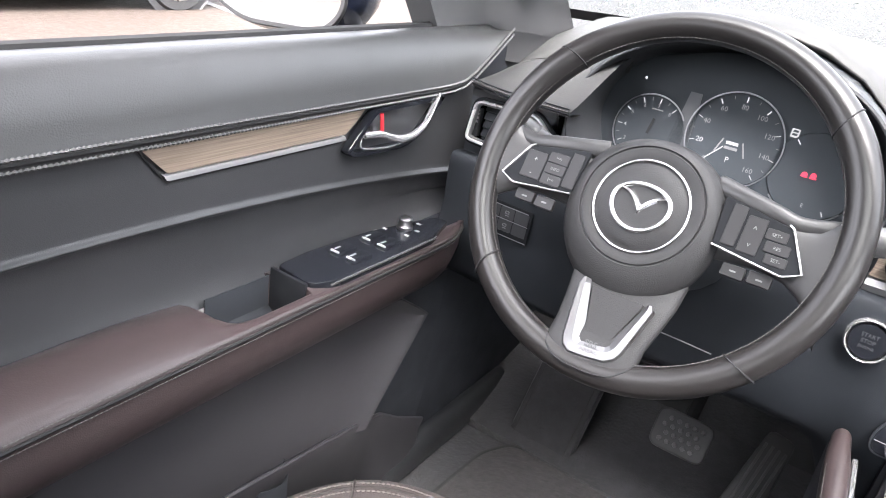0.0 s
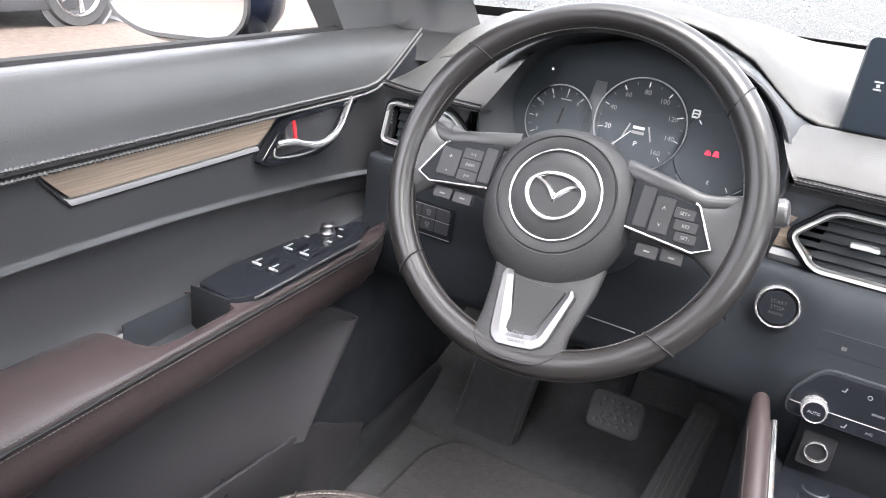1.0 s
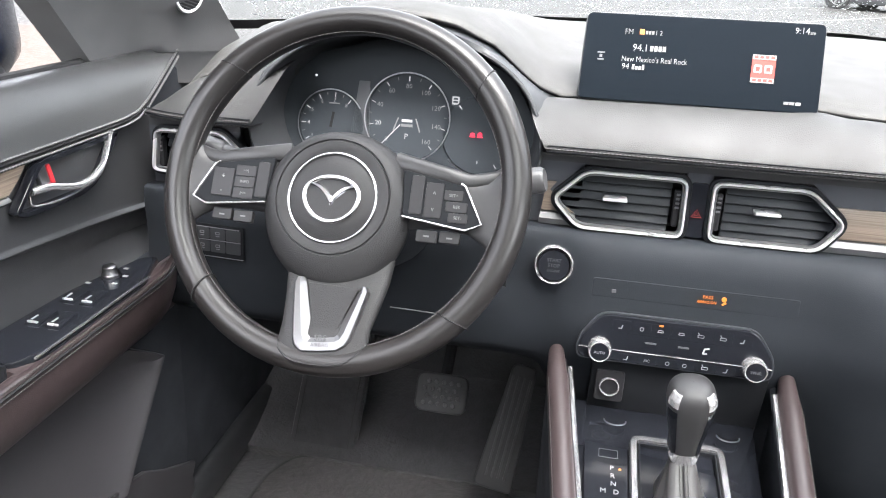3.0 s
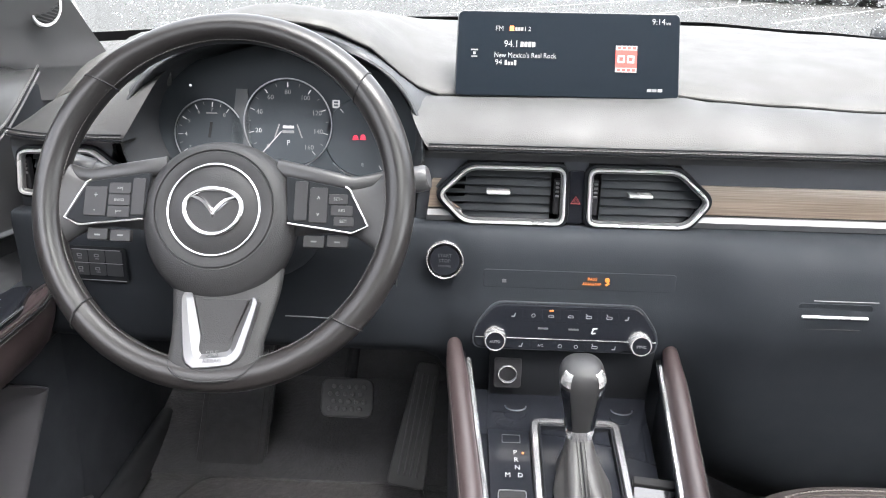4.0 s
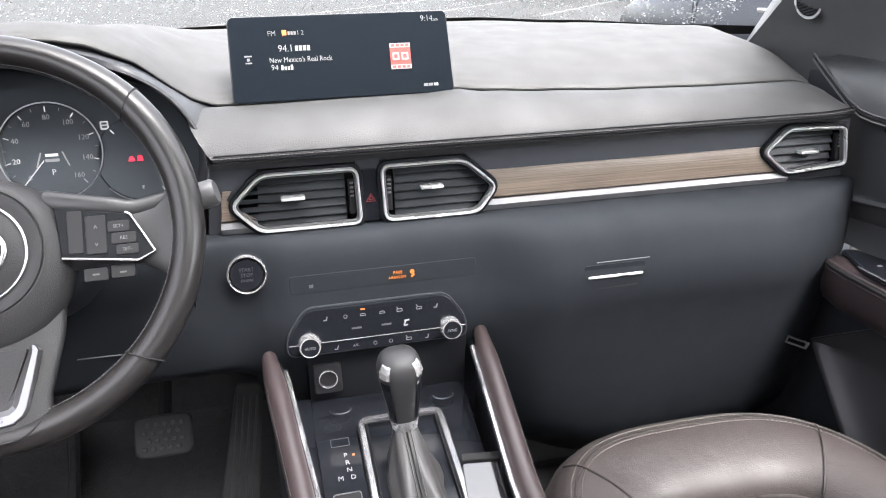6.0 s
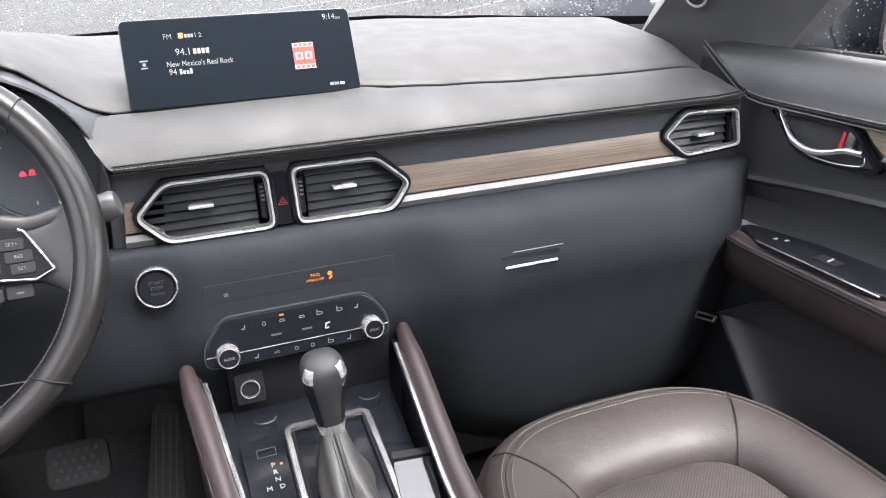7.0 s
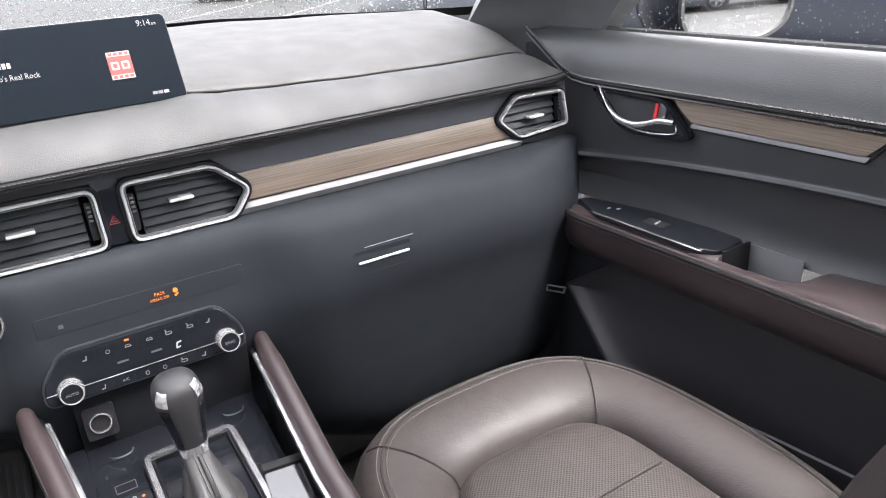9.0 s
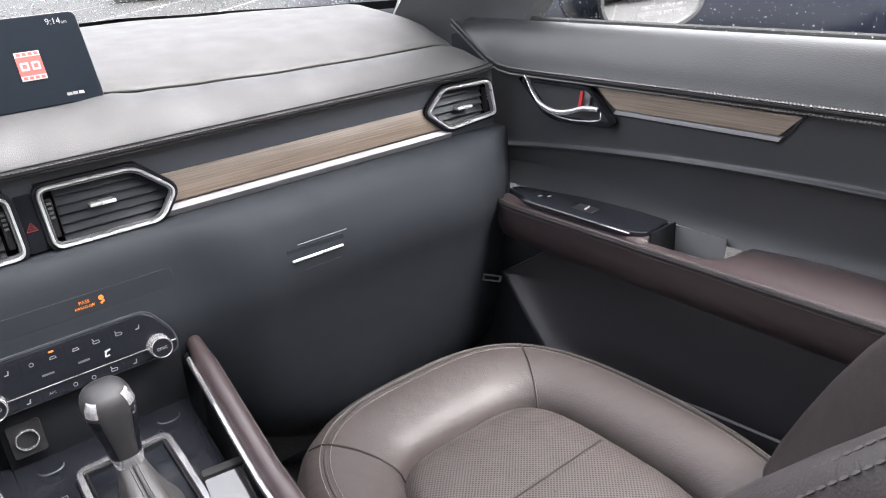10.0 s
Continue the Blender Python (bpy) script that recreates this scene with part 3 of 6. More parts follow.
def build_dash():
    d = thing("dashboard", (0, 0.2, 0.6), "black soft-touch dashboard with wood strip and stitched seam", "dashboard")
    HX = -0.352  # middle of the instrument hood
    def arch(x):
        """Height of the hood's lip over the dash edge, 0 to 1."""
        return lerp_line([(-0.20, 0.0), (-0.18, 0.08), (-0.152, 0.32), (-0.11, 0.68), (-0.068, 0.90), (-0.035, 0.975), (0.0, 1.0), (0.035, 0.975), (0.068, 0.90), (0.11, 0.66), (0.144, 0.30), (0.165, 0.11), (0.19, 0.0)], x - HX)
    def lift(x):
        """How far the top pad's front edge draws back and up, beside the hood and round the display."""
        return lerp_table([(-0.66, 0.1), (-0.60, 0.7), (-0.535, 2.6), (-0.49, 2.8), (-0.40, 0.5), (-0.30, 0.5), (-0.215, 1.0), (0.08, 1.3), (0.125, 1.6), (0.165, 1.05), (0.25, 0.65), (0.36, 0.25), (0.50, 0.0)], x)
    def swell(x):
        u = min(1.0, max(0.0, (abs(x - HX) - 0.07) / 0.17))
        return 1 - u * u * (3 - 2 * u)
    xs = sorted(set(list(np.linspace(-0.679, 0.679, 57)) + list(np.linspace(-0.56, -0.14, 61))))
    rows = []
    for x in xs:
        yw = ws_base(x) + 0.015
        e = max(0, abs(x) - 0.60) / 0.08
        h, b = arch(x), swell(x)
        ye, ze = 0.2035 - 0.030 * h + 0.012 * min(1.0, lift(x)), 1.087 + 0.096 * h + 0.0095 * lift(x) * (1 - h)
        prof = [(yw + 0.03, 1.10), (yw, 1.128), (yw * 0.66 + 0.36 * 0.34, 1.141 + 0.008 * b), (0.40 + 0.10 * (yw - 0.36), 1.138 + 0.038 * b), (0.30, 1.124 + 0.062 * b * max(b, 0.4)),
                (0.244 - 0.012 * h, max(ze + 0.016, 1.106 + 0.080 * b * (0.35 + 0.65 * h))), (ye + 0.014, ze + 0.010), (ye + 0.003, ze + 0.005), (ye, ze), (ye + 0.009, ze - 0.005)]
        xe = x - math.copysign(0.030 * e * e, x)
        rows.append([Vector((xe, q.y, q.z - 0.020 * e * e)) for q in cr([(0, *p) for p in prof], 3)])
    part("upper_pad", thicken(loft(rows), 0.004), M_padtop, d, "dark grey soft dash top with instrument hood")

    def roll(x0, x1, n, name, hood):
        """The padded roll; its end at the hood slants and rises with the hood's lip."""
        rows, lines = [], [[], []]
        for i in range(n):
            t = i / (n - 1)
            x = x0 + (x1 - x0) * t
            h = arch(x)
            e = max(0, abs(x) - 0.60) / 0.08
            near = max(0.0, 1 - (t if hood < 0 else 1 - t) * (x1 - x0) / 0.08)
            lf = lift(x)
            prof = [(0.226, 1.077), (0.214, 1.0825), (0.203, 1.0862), (0.188, 1.0866), (0.166, 1.0825), (0.146, 1.071), (0.134, 1.058), (0.131, 1.052), (0.134, 1.047), (0.15, 1.044), (0.17, 1.044)]
            row = []
            for q in cr([(0, *p) for p in prof], 3):
                up = max(0.0, q.z - 1.05) / 0.037
                row.append(Vector((x - math.copysign(0.028 * e * e * min(1.0, up), x) + hood * 0.030 * near * up * (1 + h), q.y - 0.012 * h * up + 0.012 * min(1.0, lf) * up * up + 0.022 * e * e, q.z + 0.096 * h * up + 0.0095 * lf * (1 - h) * up * up - 0.018 * e * e * up)))
            rows.append(row)
            for k, off in enumerate((0.0, -0.0065)):
                lines[k].append((x, 0.1305 - (0.001 if k == 0 else -0.0022) + 0.022 * e * e, 1.0535 + off))
        part(name, loft(rows), M_roll, d, "padded roll below the dash top")
        for dz in (0.0032, -0.0033):
            part("welt", tube([(x, y + 0.0009, z + dz) for x, y, z in lines[0]], 0.0010, 6), M_pod, d)
        for line in lines:
            part("stitching", stitches(line, 0.0045, 0.0012), M_thread_dark, d, "dark twin stitching")
    roll(-0.168, 0.678, 60, "padded_roll", -1)
    roll(-0.678, -0.526, 20, "padded_roll", 1)
    # fascia behind vents and wood
    for x0, x1 in ((-0.678, -0.552), (-0.176, 0.678)):
        for prof in (((0.170, 1.05), (0.158, 1.042), (0.157, 1.032), (0.165, 1.031)), ((0.165, 0.958), (0.157, 0.957), (0.157, 0.953), (0.165, 0.948)), ((0.186, 1.05), (0.187, 0.948))):
            rows = [[Vector((x, y, z)) for y, z in prof] for x in np.linspace(x0, x1, 12)]
            part("fascia", thicken(loft(rows), 0.004), M_plastic if len(prof) > 2 else M_gap, d, "dark fascia band")
    ff = facing(0, 0.165, 1.0, 0)
    for poly in (((0.124, 1.033), (0.167, 0.992), (0.141, 0.956), (0.592, 0.956), (0.579, 0.967), (0.537, 1.003), (0.570, 1.033)),
                 ((-0.124, 1.033), (-0.178, 1.033), (-0.186, 0.956), (-0.128, 0.956), (-0.161, 0.992)),
                 ((-0.009, 1.033), (0.019, 1.033), (0.021, 0.956), (-0.007, 0.956)),
                 ((-0.572, 1.033), (-0.552, 1.033), (-0.545, 0.956), (-0.592, 0.956), (-0.579, 0.967), (-0.537, 1.0)),
                 ((0.668, 1.033), (0.678, 1.033), (0.678, 0.956), (0.590, 0.956), (0.590, 0.969), (0.673, 0.975)),
                 ((-0.668, 1.033), (-0.678, 1.033), (-0.678, 0.956), (-0.590, 0.956), (-0.590, 0.969), (-0.673, 0.975))):
        part("fascia_piece", slab([(x, z - 1.0) for x, z in poly], 0.008, ff), M_fascia, d, "fascia with a blue-grey reflection in its colour", smooth=False)
    # lower dash
    rows = []
    for x in np.linspace(-0.682, 0.682, 71):
        k = lower_push(x)
        w = lerp_table([(-0.17, 0.25), (-0.10, 1.0)], x)
        under = lerp_table([(0.10, 0.0), (0.34, 1.0)], x)
        lo = 0.75 - 0.15 * (w - 0.25) / 0.75 - 0.09 * under
        prof = [(0.160, 0.957), (0.138 + k * 0.1, 0.9575), (0.124 + k * 0.35, 0.953), (0.113 + k * 0.65, 0.938), (0.107 + k * 0.85, 0.915), (0.102 + k, 0.885), (0.097 + k + 0.006 * under, 0.85), (0.103 + k + 0.006 * w + 0.008 * under, 0.80), (0.115 + k + 0.030 * w + 0.004 * under, lo + 0.12 * w), (0.145 + k + 0.04 * w + 0.004 * under, lo + 0.05 * w), (0.21 + k + 0.03 * w, lo + 0.01), (0.34, lo)]
        rows.append([Vector((x, q.y, q.z)) for q in cr([(0, *p) for p in prof], 3)])
    part("lower_panel", thicken(loft(rows), 0.008), M_dashlow, d, "charcoal lower dash panel with shade in its colour")
    # wood strip and silver strip, passenger side and beside the wheel
    def strip(ends, prof, material, name, label):
        """A strip along the dash whose two ends follow the slanted vent frames."""
        rows = []
        for t in np.linspace(0, 1, 24):
            row = []
            for y, z in prof:
                xa = lerp_table([(0.955, ends[0][0]), (0.992, ends[0][1]), (1.03, ends[0][2])], z)
                xb = lerp_table([(0.968, ends[1][0]), (1.0, ends[1][1]), (1.031, ends[1][2])], z)
                row.append(Vector((xa + (xb - xa) * t, y, z)))
            rows.append(row)
        part(name, loft(rows), material, d, label)
    for ends in (((0.137, 0.1665, 0.124), (0.582, 0.537, 0.573)), ((-0.172, -0.168, -0.160), (-0.128, -0.161, -0.126))):
        strip(ends, ((0.162, 1.009), (0.154, 1.0085), (0.1505, 1.0), (0.1495, 0.985), (0.151, 0.974), (0.162, 0.973)), M_wood_x, "wood_strip", "brown striped wood strip")
        strip(ends, ((0.162, 0.9725), (0.149, 0.972), (0.1445, 0.966), (0.147, 0.9585), (0.162, 0.958)), M_trim, "silver_strip", "satin silver strip")
    # bowl of the instrument hood
    def lip(grow, y_add, zlift=0.0):
        pts = [(-0.470, 0.975), (-0.515, 1.00), (-0.536, 1.055), (-0.513, 1.110), (-0.450, 1.150), (-0.352, 1.1665), (-0.268, 1.151), (-0.207, 1.115), (-0.178, 1.058), (-0.188, 1.00), (-0.225, 0.975)]
        out = []
        for q in cr([(x, 0, z) for x, z in pts], 5):
            top = max(0.0, min(1.0, (q.z - 1.0) / 0.17))
            out.append(Vector((-0.352 + (q.x + 0.352) * grow, 0.138 + 0.042 * top + y_add * (1 - 0.25 * top), 1.05 + (q.z - 1.05) * grow + zlift)))
        return out
    part("hood_bowl", thicken(loft([lip(1.004, 0.001), lip(0.992, 0.006), lip(0.97, 0.03), lip(0.93, 0.075), lip(0.86, 0.11), lip(0.6, 0.118), lip(0.1, 0.118)]), -0.003), M_cowl, d, "dark hooded cowl round the dials")
    # rim face in the darker cowl vinyl, as the pad's shaded side
    rim = [p for p in lip(1.004, 0.001) if p.z > 1.045]
    outer = []
    for p in rim:
        x = HX + (p.x - HX) * 1.075
        h = arch(x)
        outer.append(Vector((x, 0.2035 - 0.030 * h + 0.012 * min(1.0, lift(x)) + 0.010, 1.087 + 0.096 * h + 0.0095 * lift(x) * (1 - h) - 0.003)))
    crest = [a.lerp(b, 0.35) + Vector((0, -0.006, 0.003)) for a, b in zip(rim, outer)]
    part("hood_face", thicken(loft([rim, crest, outer]), 0.002), M_cowl, d, "padded rim of the instrument hood, its shade in the colour")
    # lower fascia of the column
    col = loft([[Vector((-0.38 + rx * math.cos(a), y, zc + rz * math.sin(a))) for a in np.linspace(0, 2 * math.pi, 24, endpoint=False)] for y, zc, rx, rz in ((0.045, 0.985, 0.055, 0.05), (0.06, 0.975, 0.075, 0.065), (0.14, 0.95, 0.09, 0.075), (0.22, 0.93, 0.10, 0.08))], ring=True, caps=True)
    part("column_cover", col, M_lower, d, "charcoal steering column cover")
    return d


def vent(outline, m, parent, slats, knob, wheel_x, louvre_x=None):
    """An air vent: bright frame, dark box, thin slats, a silver tab and a thumb wheel."""
    v = part("air_vent", slab(grown(outline, -0.004), 0.001, m @ pose(0, 0, -0.030)), M_gap, parent, "slatted air vent with bright frame")
    part("vent_frame", ringplate(grown(outline, 0.0006), grown(outline, -0.0030), 0.009, m), M_frame, v, "polished silver frame")
    part("vent_lip", ringplate(grown(outline, -0.0031), grown(outline, -0.0054), 0.0062, m), M_trim, v, "dull inner lip of the frame")
    part("vent_surround", ringplate(grown(outline, 0.0052), grown(outline, 0.0005), 0.0055, m @ pose(0, 0, -0.001)), M_pod, v, "black moulding round the frame")
    part("vent_box", loft([[m @ Vector((*p, z)) for p in grown(outline, -0.004)] for z in (0.002, -0.032)], ring=True), M_piano, v, "gloss black surround")
    zs = [p[1] for p in outline]
    lo, hi = min(zs), max(zs)
    for k in range(slats):
        zz = lo + (hi - lo) * (k + 0.75) / (slats + 0.5)
        xa, xb = [], []
        n = len(outline)
        for i in range(n):
            (x0, y0), (x1, y1) = outline[i], outline[(i + 1) % n]
            if (y0 - zz) * (y1 - zz) < 0:
                xa.append(x0 + (x1 - x0) * (zz - y0) / (y1 - y0))
        a, b = min(xa) + 0.004, max(xa) - 0.004
        if wheel_x > (min(p[0] for p in outline) + max(p[0] for p in outline)) / 2:
            b = min(b, wheel_x - 0.007)
        else:
            a = max(a, wheel_x + 0.007)
        part("slat", box((b - a, 0.0020, 0.0165), m @ pose((a + b) / 2, zz, -0.011, 58), 0.0007), M_slat, v)
    part("tab", box((0.028, 0.0042, 0.018), m @ pose(knob[0], knob[1], -0.003), 0.0015), M_frame, v, "satin silver tab")
    part("thumb_wheel", box((0.0075, (hi - lo) * 0.62, 0.010), m @ pose(wheel_x, (lo + hi) / 2 - 0.002, -0.006), 0.002), M_button, v)
    for k in range(4):
        part("ridge", box((0.0045, 0.0026, 0.002), m @ pose(wheel_x, (lo + hi) / 2 + 0.015 - k * 0.0052, 0.0), 0.0006), M_trim, v)
    return v


M_cupgrey = mat("grey_clip_plastic", (0.12, 0.12, 0.125), 0.5)
M_slat = mat("satin_black_slat", (0.024, 0.027, 0.031), 0.5, vary=0.1, spec=0.3)


def build_vents(d):
    cl = rounded([(-0.1585, 0.992), (-0.122, 1.028), (-0.0085, 1.028), (-0.0065, 0.959), (-0.127, 0.959)], 0.012, 5)
    cr_ = rounded([(0.0185, 1.028), (0.122, 1.028), (0.1635, 0.992), (0.139, 0.959), (0.0205, 0.959)], 0.012, 5)
    def local(o):
        return [(x, z - 0.99) for x, z in o]
    m = facing(0, 0.148, 0.99, 4)
    vent(local(cl), m, d, 6, (-0.086, 0.006), -0.0165)
    vent(local(cr_), m, d, 6, (0.081, 0.006), 0.0285)
    for s in (-1, 1):
        o = rounded([(s * 0.538, 1.003), (s * 0.573, 1.034), (s * 0.664, 1.031), (s * 0.671, 0.977), (s * 0.577, 0.971)], 0.010, 5)
        if s < 0:
            o = o[::-1]
        vent(local(o), facing(0, 0.150, 0.99, 4), d, 5, (s * 0.612, 0.008), s * 0.662)
    # hazard switch between the centre vents
    hz = part("hazard_switch", slab(rrect(0.0185, 0.064, 0.003), 0.004, facing(0.0055, 0.150, 0.992, 4), 0.001), M_piano, d, "gloss black hazard switch")
    tri = [(0.0, 0.0058), (-0.0062, -0.0045), (0.0062, -0.0045)]
    part("triangle", ringplate(tri, [(x * 0.78, y * 0.78) for x, y in tri], 0.0005, facing(0.0055, 0.1455, 0.989, 4)), M_redpaint, hz, "red warning triangle")
    part("triangle", ringplate([(x * 0.48, y * 0.48) for x, y in tri], [(x * 0.30, y * 0.30) for x, y in tri], 0.0005, facing(0.0055, 0.1455, 0.989, 4)), M_redpaint, hz, "red warning triangle")


def build_dash_details(d):
    # start button
    m = facing(-0.147, 0.117, 0.919, 14)
    sb = part("start_button", lathe([(0.0, 0.006), (0.0175, 0.006), (0.019, 0.004), (0.019, 0.0)], 40, m), M_piano, d, "gloss black round start button")
    part("bezel", lathe([(0.0200, 0.0), (0.0200, 0.006), (0.0212, 0.0078), (0.0226, 0.0062), (0.0236, -0.006)], 48, m), M_lever, sb, "chrome ring")
    for k, (tx, sz) in enumerate((("START", 0.0058), ("STOP", 0.0058), ("ENGINE", 0.0042))):
        lettering("legend", tx, sz, m @ pose(0, 0.006 - 0.0062 * k, 0.0064), M_faint, sb)
    # warning strip
    m = facing(0.012, 0.1062, 0.903, 8)
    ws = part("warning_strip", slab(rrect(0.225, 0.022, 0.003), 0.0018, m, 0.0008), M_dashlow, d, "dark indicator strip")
    lettering("legend", "PASS", 0.0054, m @ pose(0.015, 0.003, 0.0034), M_orange, ws, "lit orange legend")
    lettering("legend", "AIRBAG OFF", 0.0046, m @ pose(0.0145, -0.0028, 0.0034), M_orange, ws, "lit orange legend", squeeze=0.85)
    part("lamp", lathe([(0.0, 0.0006), (0.0028, 0.0006), (0.0028, 0.0)], 12, m @ pose(0.0325, 0.0025, 0.0032)), M_orange, ws, "lit orange airbag symbol")
    part("lamp", box((0.005, 0.0022, 0.0006), m @ pose(0.033, -0.0025, 0.0034, 0, 0, 35)), M_orange, ws, "lit orange airbag symbol")
    part("legend", box((0.005, 0.004, 0.0005), m @ pose(-0.088, -0.002, 0.0043)), M_grey, ws)
    # glove box: seam and bright release
    gx, gz = 0.2955, 0.885
    g = facing(gx, 0.0726, gz, 3)
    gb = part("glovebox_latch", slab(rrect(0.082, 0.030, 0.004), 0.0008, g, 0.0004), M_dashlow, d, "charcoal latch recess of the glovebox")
    part("release_bar", tube([g @ Vector((u, 0.0, 0.004)) for u in (-0.037, -0.036, 0.035, 0.036)], [0.001, 0.0019, 0.0019, 0.001], 10), M_frame, gb, "bright release bar")
    part("edge_line", tube([g @ Vector((u, 0.0190, 0.0025)) for u in (-0.026, 0.045)], 0.0006, 6), M_trim, gb)
    part("edge_line", tube([g @ Vector((u, -0.0155, 0.0025)) for u in (-0.043, 0.030)], 0.0007, 6), M_button, gb)
    pts = [(0.13, 0.933), (0.30, 0.936), (0.45, 0.939), (0.62, 0.944)]
    path = []
    for q in cr([(x, 0, z) for x, z in pts], 8):
        k = lower_push(q.x)
        y = lerp_table([(0.65, 0.205 + k), (0.72, 0.165 + k), (0.80, 0.130 + k), (0.85, 0.106 + k), (0.885, 0.102 + k), (0.915, 0.112 + k * 0.8), (0.936, 0.122 + k * 0.6)], q.z)
        path.append((q.x, y - 0.0012, q.z))
    part("seam", tube(path, 0.0007, 6), M_gap, d, "glovebox seam")
    part("clip", ringplate(rrect(0.034, 0.012, 0.001), rrect(0.026, 0.006, 0.001), 0.002, facing(0.612, 0.106, 0.724, 0, -25, -18)), M_cupgrey, d, "small grey trim clip")
    # small switches left of the column
    m = facing(-0.577, 0.1208, 0.8962, 6, -3)
    sw = part("switch_panel", slab(rrect(0.078, 0.046, 0.003), 0.0015, m, 0.0006), M_pod, d, "black switch panel below the dash")
    for row, v in enumerate((0.0105, -0.0065)):
        for col, u in enumerate((-0.020, 0.002, 0.024)):
            b = part("button", slab(rrect(0.021, 0.0150, 0.002), 0.0008, m @ pose(u, v, 0.0012), 0.0003), M_key2, sw)
            if col < 2:
                part("mark", ringplate(rrect(0.0062, 0.0040, 0.001), rrect(0.0044, 0.0022, 0.0006), 0.0004, m @ pose(u, v + 0.0012, 0.0020)), M_mark2, b)
                part("mark", box((0.0052, 0.0010, 0.0004), m @ pose(u + 0.0004, v - 0.0030, 0.0021)), M_mark2, b)
    for v, wd in ((0.0190, 0.062), (0.0020, 0.066), (-0.0200, 0.072)):
        part("edge_line", box((wd, 0.0009, 0.0010), m @ pose(0.002, v, 0.0019)), M_mark2, sw, "thin pale edge line")
    # seam of the knee panel under the column
    part("seam", tube([(-0.345, 0.117, 0.836), (-0.315, 0.116, 0.8363), (-0.283, 0.115, 0.836)], 0.0008, 6), M_mark2, d, "pale knee panel seam")
    for i, wd in enumerate((0.010, 0.006, 0.014, 0.008)):
        part("embossed_bar", box((wd, 0.0035, 0.0006), pose(0.565 + 0.016 * i, 0.288, 1.1195 - 0.002 * i, 14)), M_pad, d, "faint embossed lettering")
    # dash speaker lid and a small badge on the passenger end of the dash top
    part("sensor_lid", lathe([(0.0, 0.0022), (0.026, 0.0016), (0.030, -0.004)], 28, pose(0.232, 0.592, 1.1375)), M_padtop, d, "small round dark sensor lid")


dash = build_dash()
build_vents(dash)
build_dash_details(dash)


def build_cluster():
    c = thing("instrument_cluster", (-0.365, 0.24, 0.99), "dark instrument cluster with lit dials under the hood", "instruments")
    base = facing(-0.365, 0.228, 1.05, 12)
    part("face", slab(rounded([(-0.17, -0.07), (0.17, -0.07), (0.18, 0.0), (0.14, 0.07), (0.0, 0.105), (-0.14, 0.07), (-0.18, 0.0)], 0.04, 5), 0.004, base), M_dial, c, "dark dial backing")
    def dial(cx, cy, r, a0, a1, ticks, words, name, arc=(0, 360)):
        m = base @ pose(cx, cy, 0.006)
        g = part(name, lathe([(0.0, 0.0), (r * 0.97, 0.0), (r, -0.002)], 48, m), M_dial, c, "dark round gauge")
        n = 48
        full = arc[1] - arc[0] >= 360
        rim = [(r * math.cos(radians(arc[0] + (arc[1] - arc[0]) * i / n)), r * math.sin(radians(arc[0] + (arc[1] - arc[0]) * i / n)), 0.003) for i in range(n if full else n + 1)]
        part("rim", xf(tube(rim, 0.0009, 6, closed=full), m), M_satin, g, "thin silver rim")
        for i in range(ticks):
            a = radians(a0 + (a1 - a0) * i / (ticks - 1))
            big = i % 2 == 0
            L = 0.006 if big else 0.0035
            part("tick", box((L, 0.0011 if big else 0.0007, 0.0004), m @ Matrix.Rotation(a, 4, 'Z') @ pose(r * 0.92 - L / 2, 0, 0.0006)), M_glow if big else M_glowdim, g)
        for i, w in enumerate(words):
            a = radians(a0 + (a1 - a0) * i / (len(words) - 1))
            lettering("numeral", w, r * 0.15, m @ pose(r * 0.70 * math.cos(a), r * 0.70 * math.sin(a), 0.0006), M_glow if i in (1,) else M_glowdim, g)
        return g, m
    g, m = dial(0.012, 0.003, 0.056, 228, -48, 17, ["0", "20", "40", "60", "80", "100", "120", "140", "160"], "speedometer")
    part("needle", box((0.034, 0.0012, 0.0006), m @ Matrix.Rotation(radians(228), 4, 'Z') @ pose(0.030, 0, 0.0012)), M_glow, g, "white needle")
    part("car_symbol", box((0.014, 0.0035, 0.0004), m @ pose(0, -0.004, 0.0006)), M_glow, g)
    part("car_symbol", box((0.015, 0.0035, 0.0004), m @ pose(0, -0.010, 0.0006)), M_glowdim, g)
    for s in (-1, 1):
        part("lane_symbol", box((0.0016, 0.018, 0.0004), m @ pose(s * 0.0145, -0.009, 0.0006, 0, 0, s * 20)), M_glowdim, g)
    lettering("gear_letter", "P", 0.0095, m @ pose(0, -0.024, 0.0008), M_glow, g)
    g, m = dial(-0.089, -0.013, 0.0445, 212, 52, 11, ["3", "4", "5", "6", "7", "8"], "rev_counter", arc=(30, 235))
    part("needle", box((0.020, 0.0035, 0.0006), m @ Matrix.Rotation(radians(80), 4, 'Z') @ pose(0.006, 0, 0.0012)), M_gap, g)
    part("unit", box((0.014, 0.0016, 0.0004), m @ pose(0.003, 0.027, 0.0006)), M_glowdim, g)
    g, m = dial(0.108, -0.012, 0.050, 130, -60, 5, [], "fuel_gauge", arc=(-140, -40))
    for s in (0, 1):
        part("lamp", lathe([(0.0, 0.0005), (0.0032, 0.0005), (0.0032, 0.0)], 12, base @ pose(0.098 + 0.0095 * s, -0.012 + 0.001 * s, 0.007)), M_redlamp, g, "lit red warning lamp")
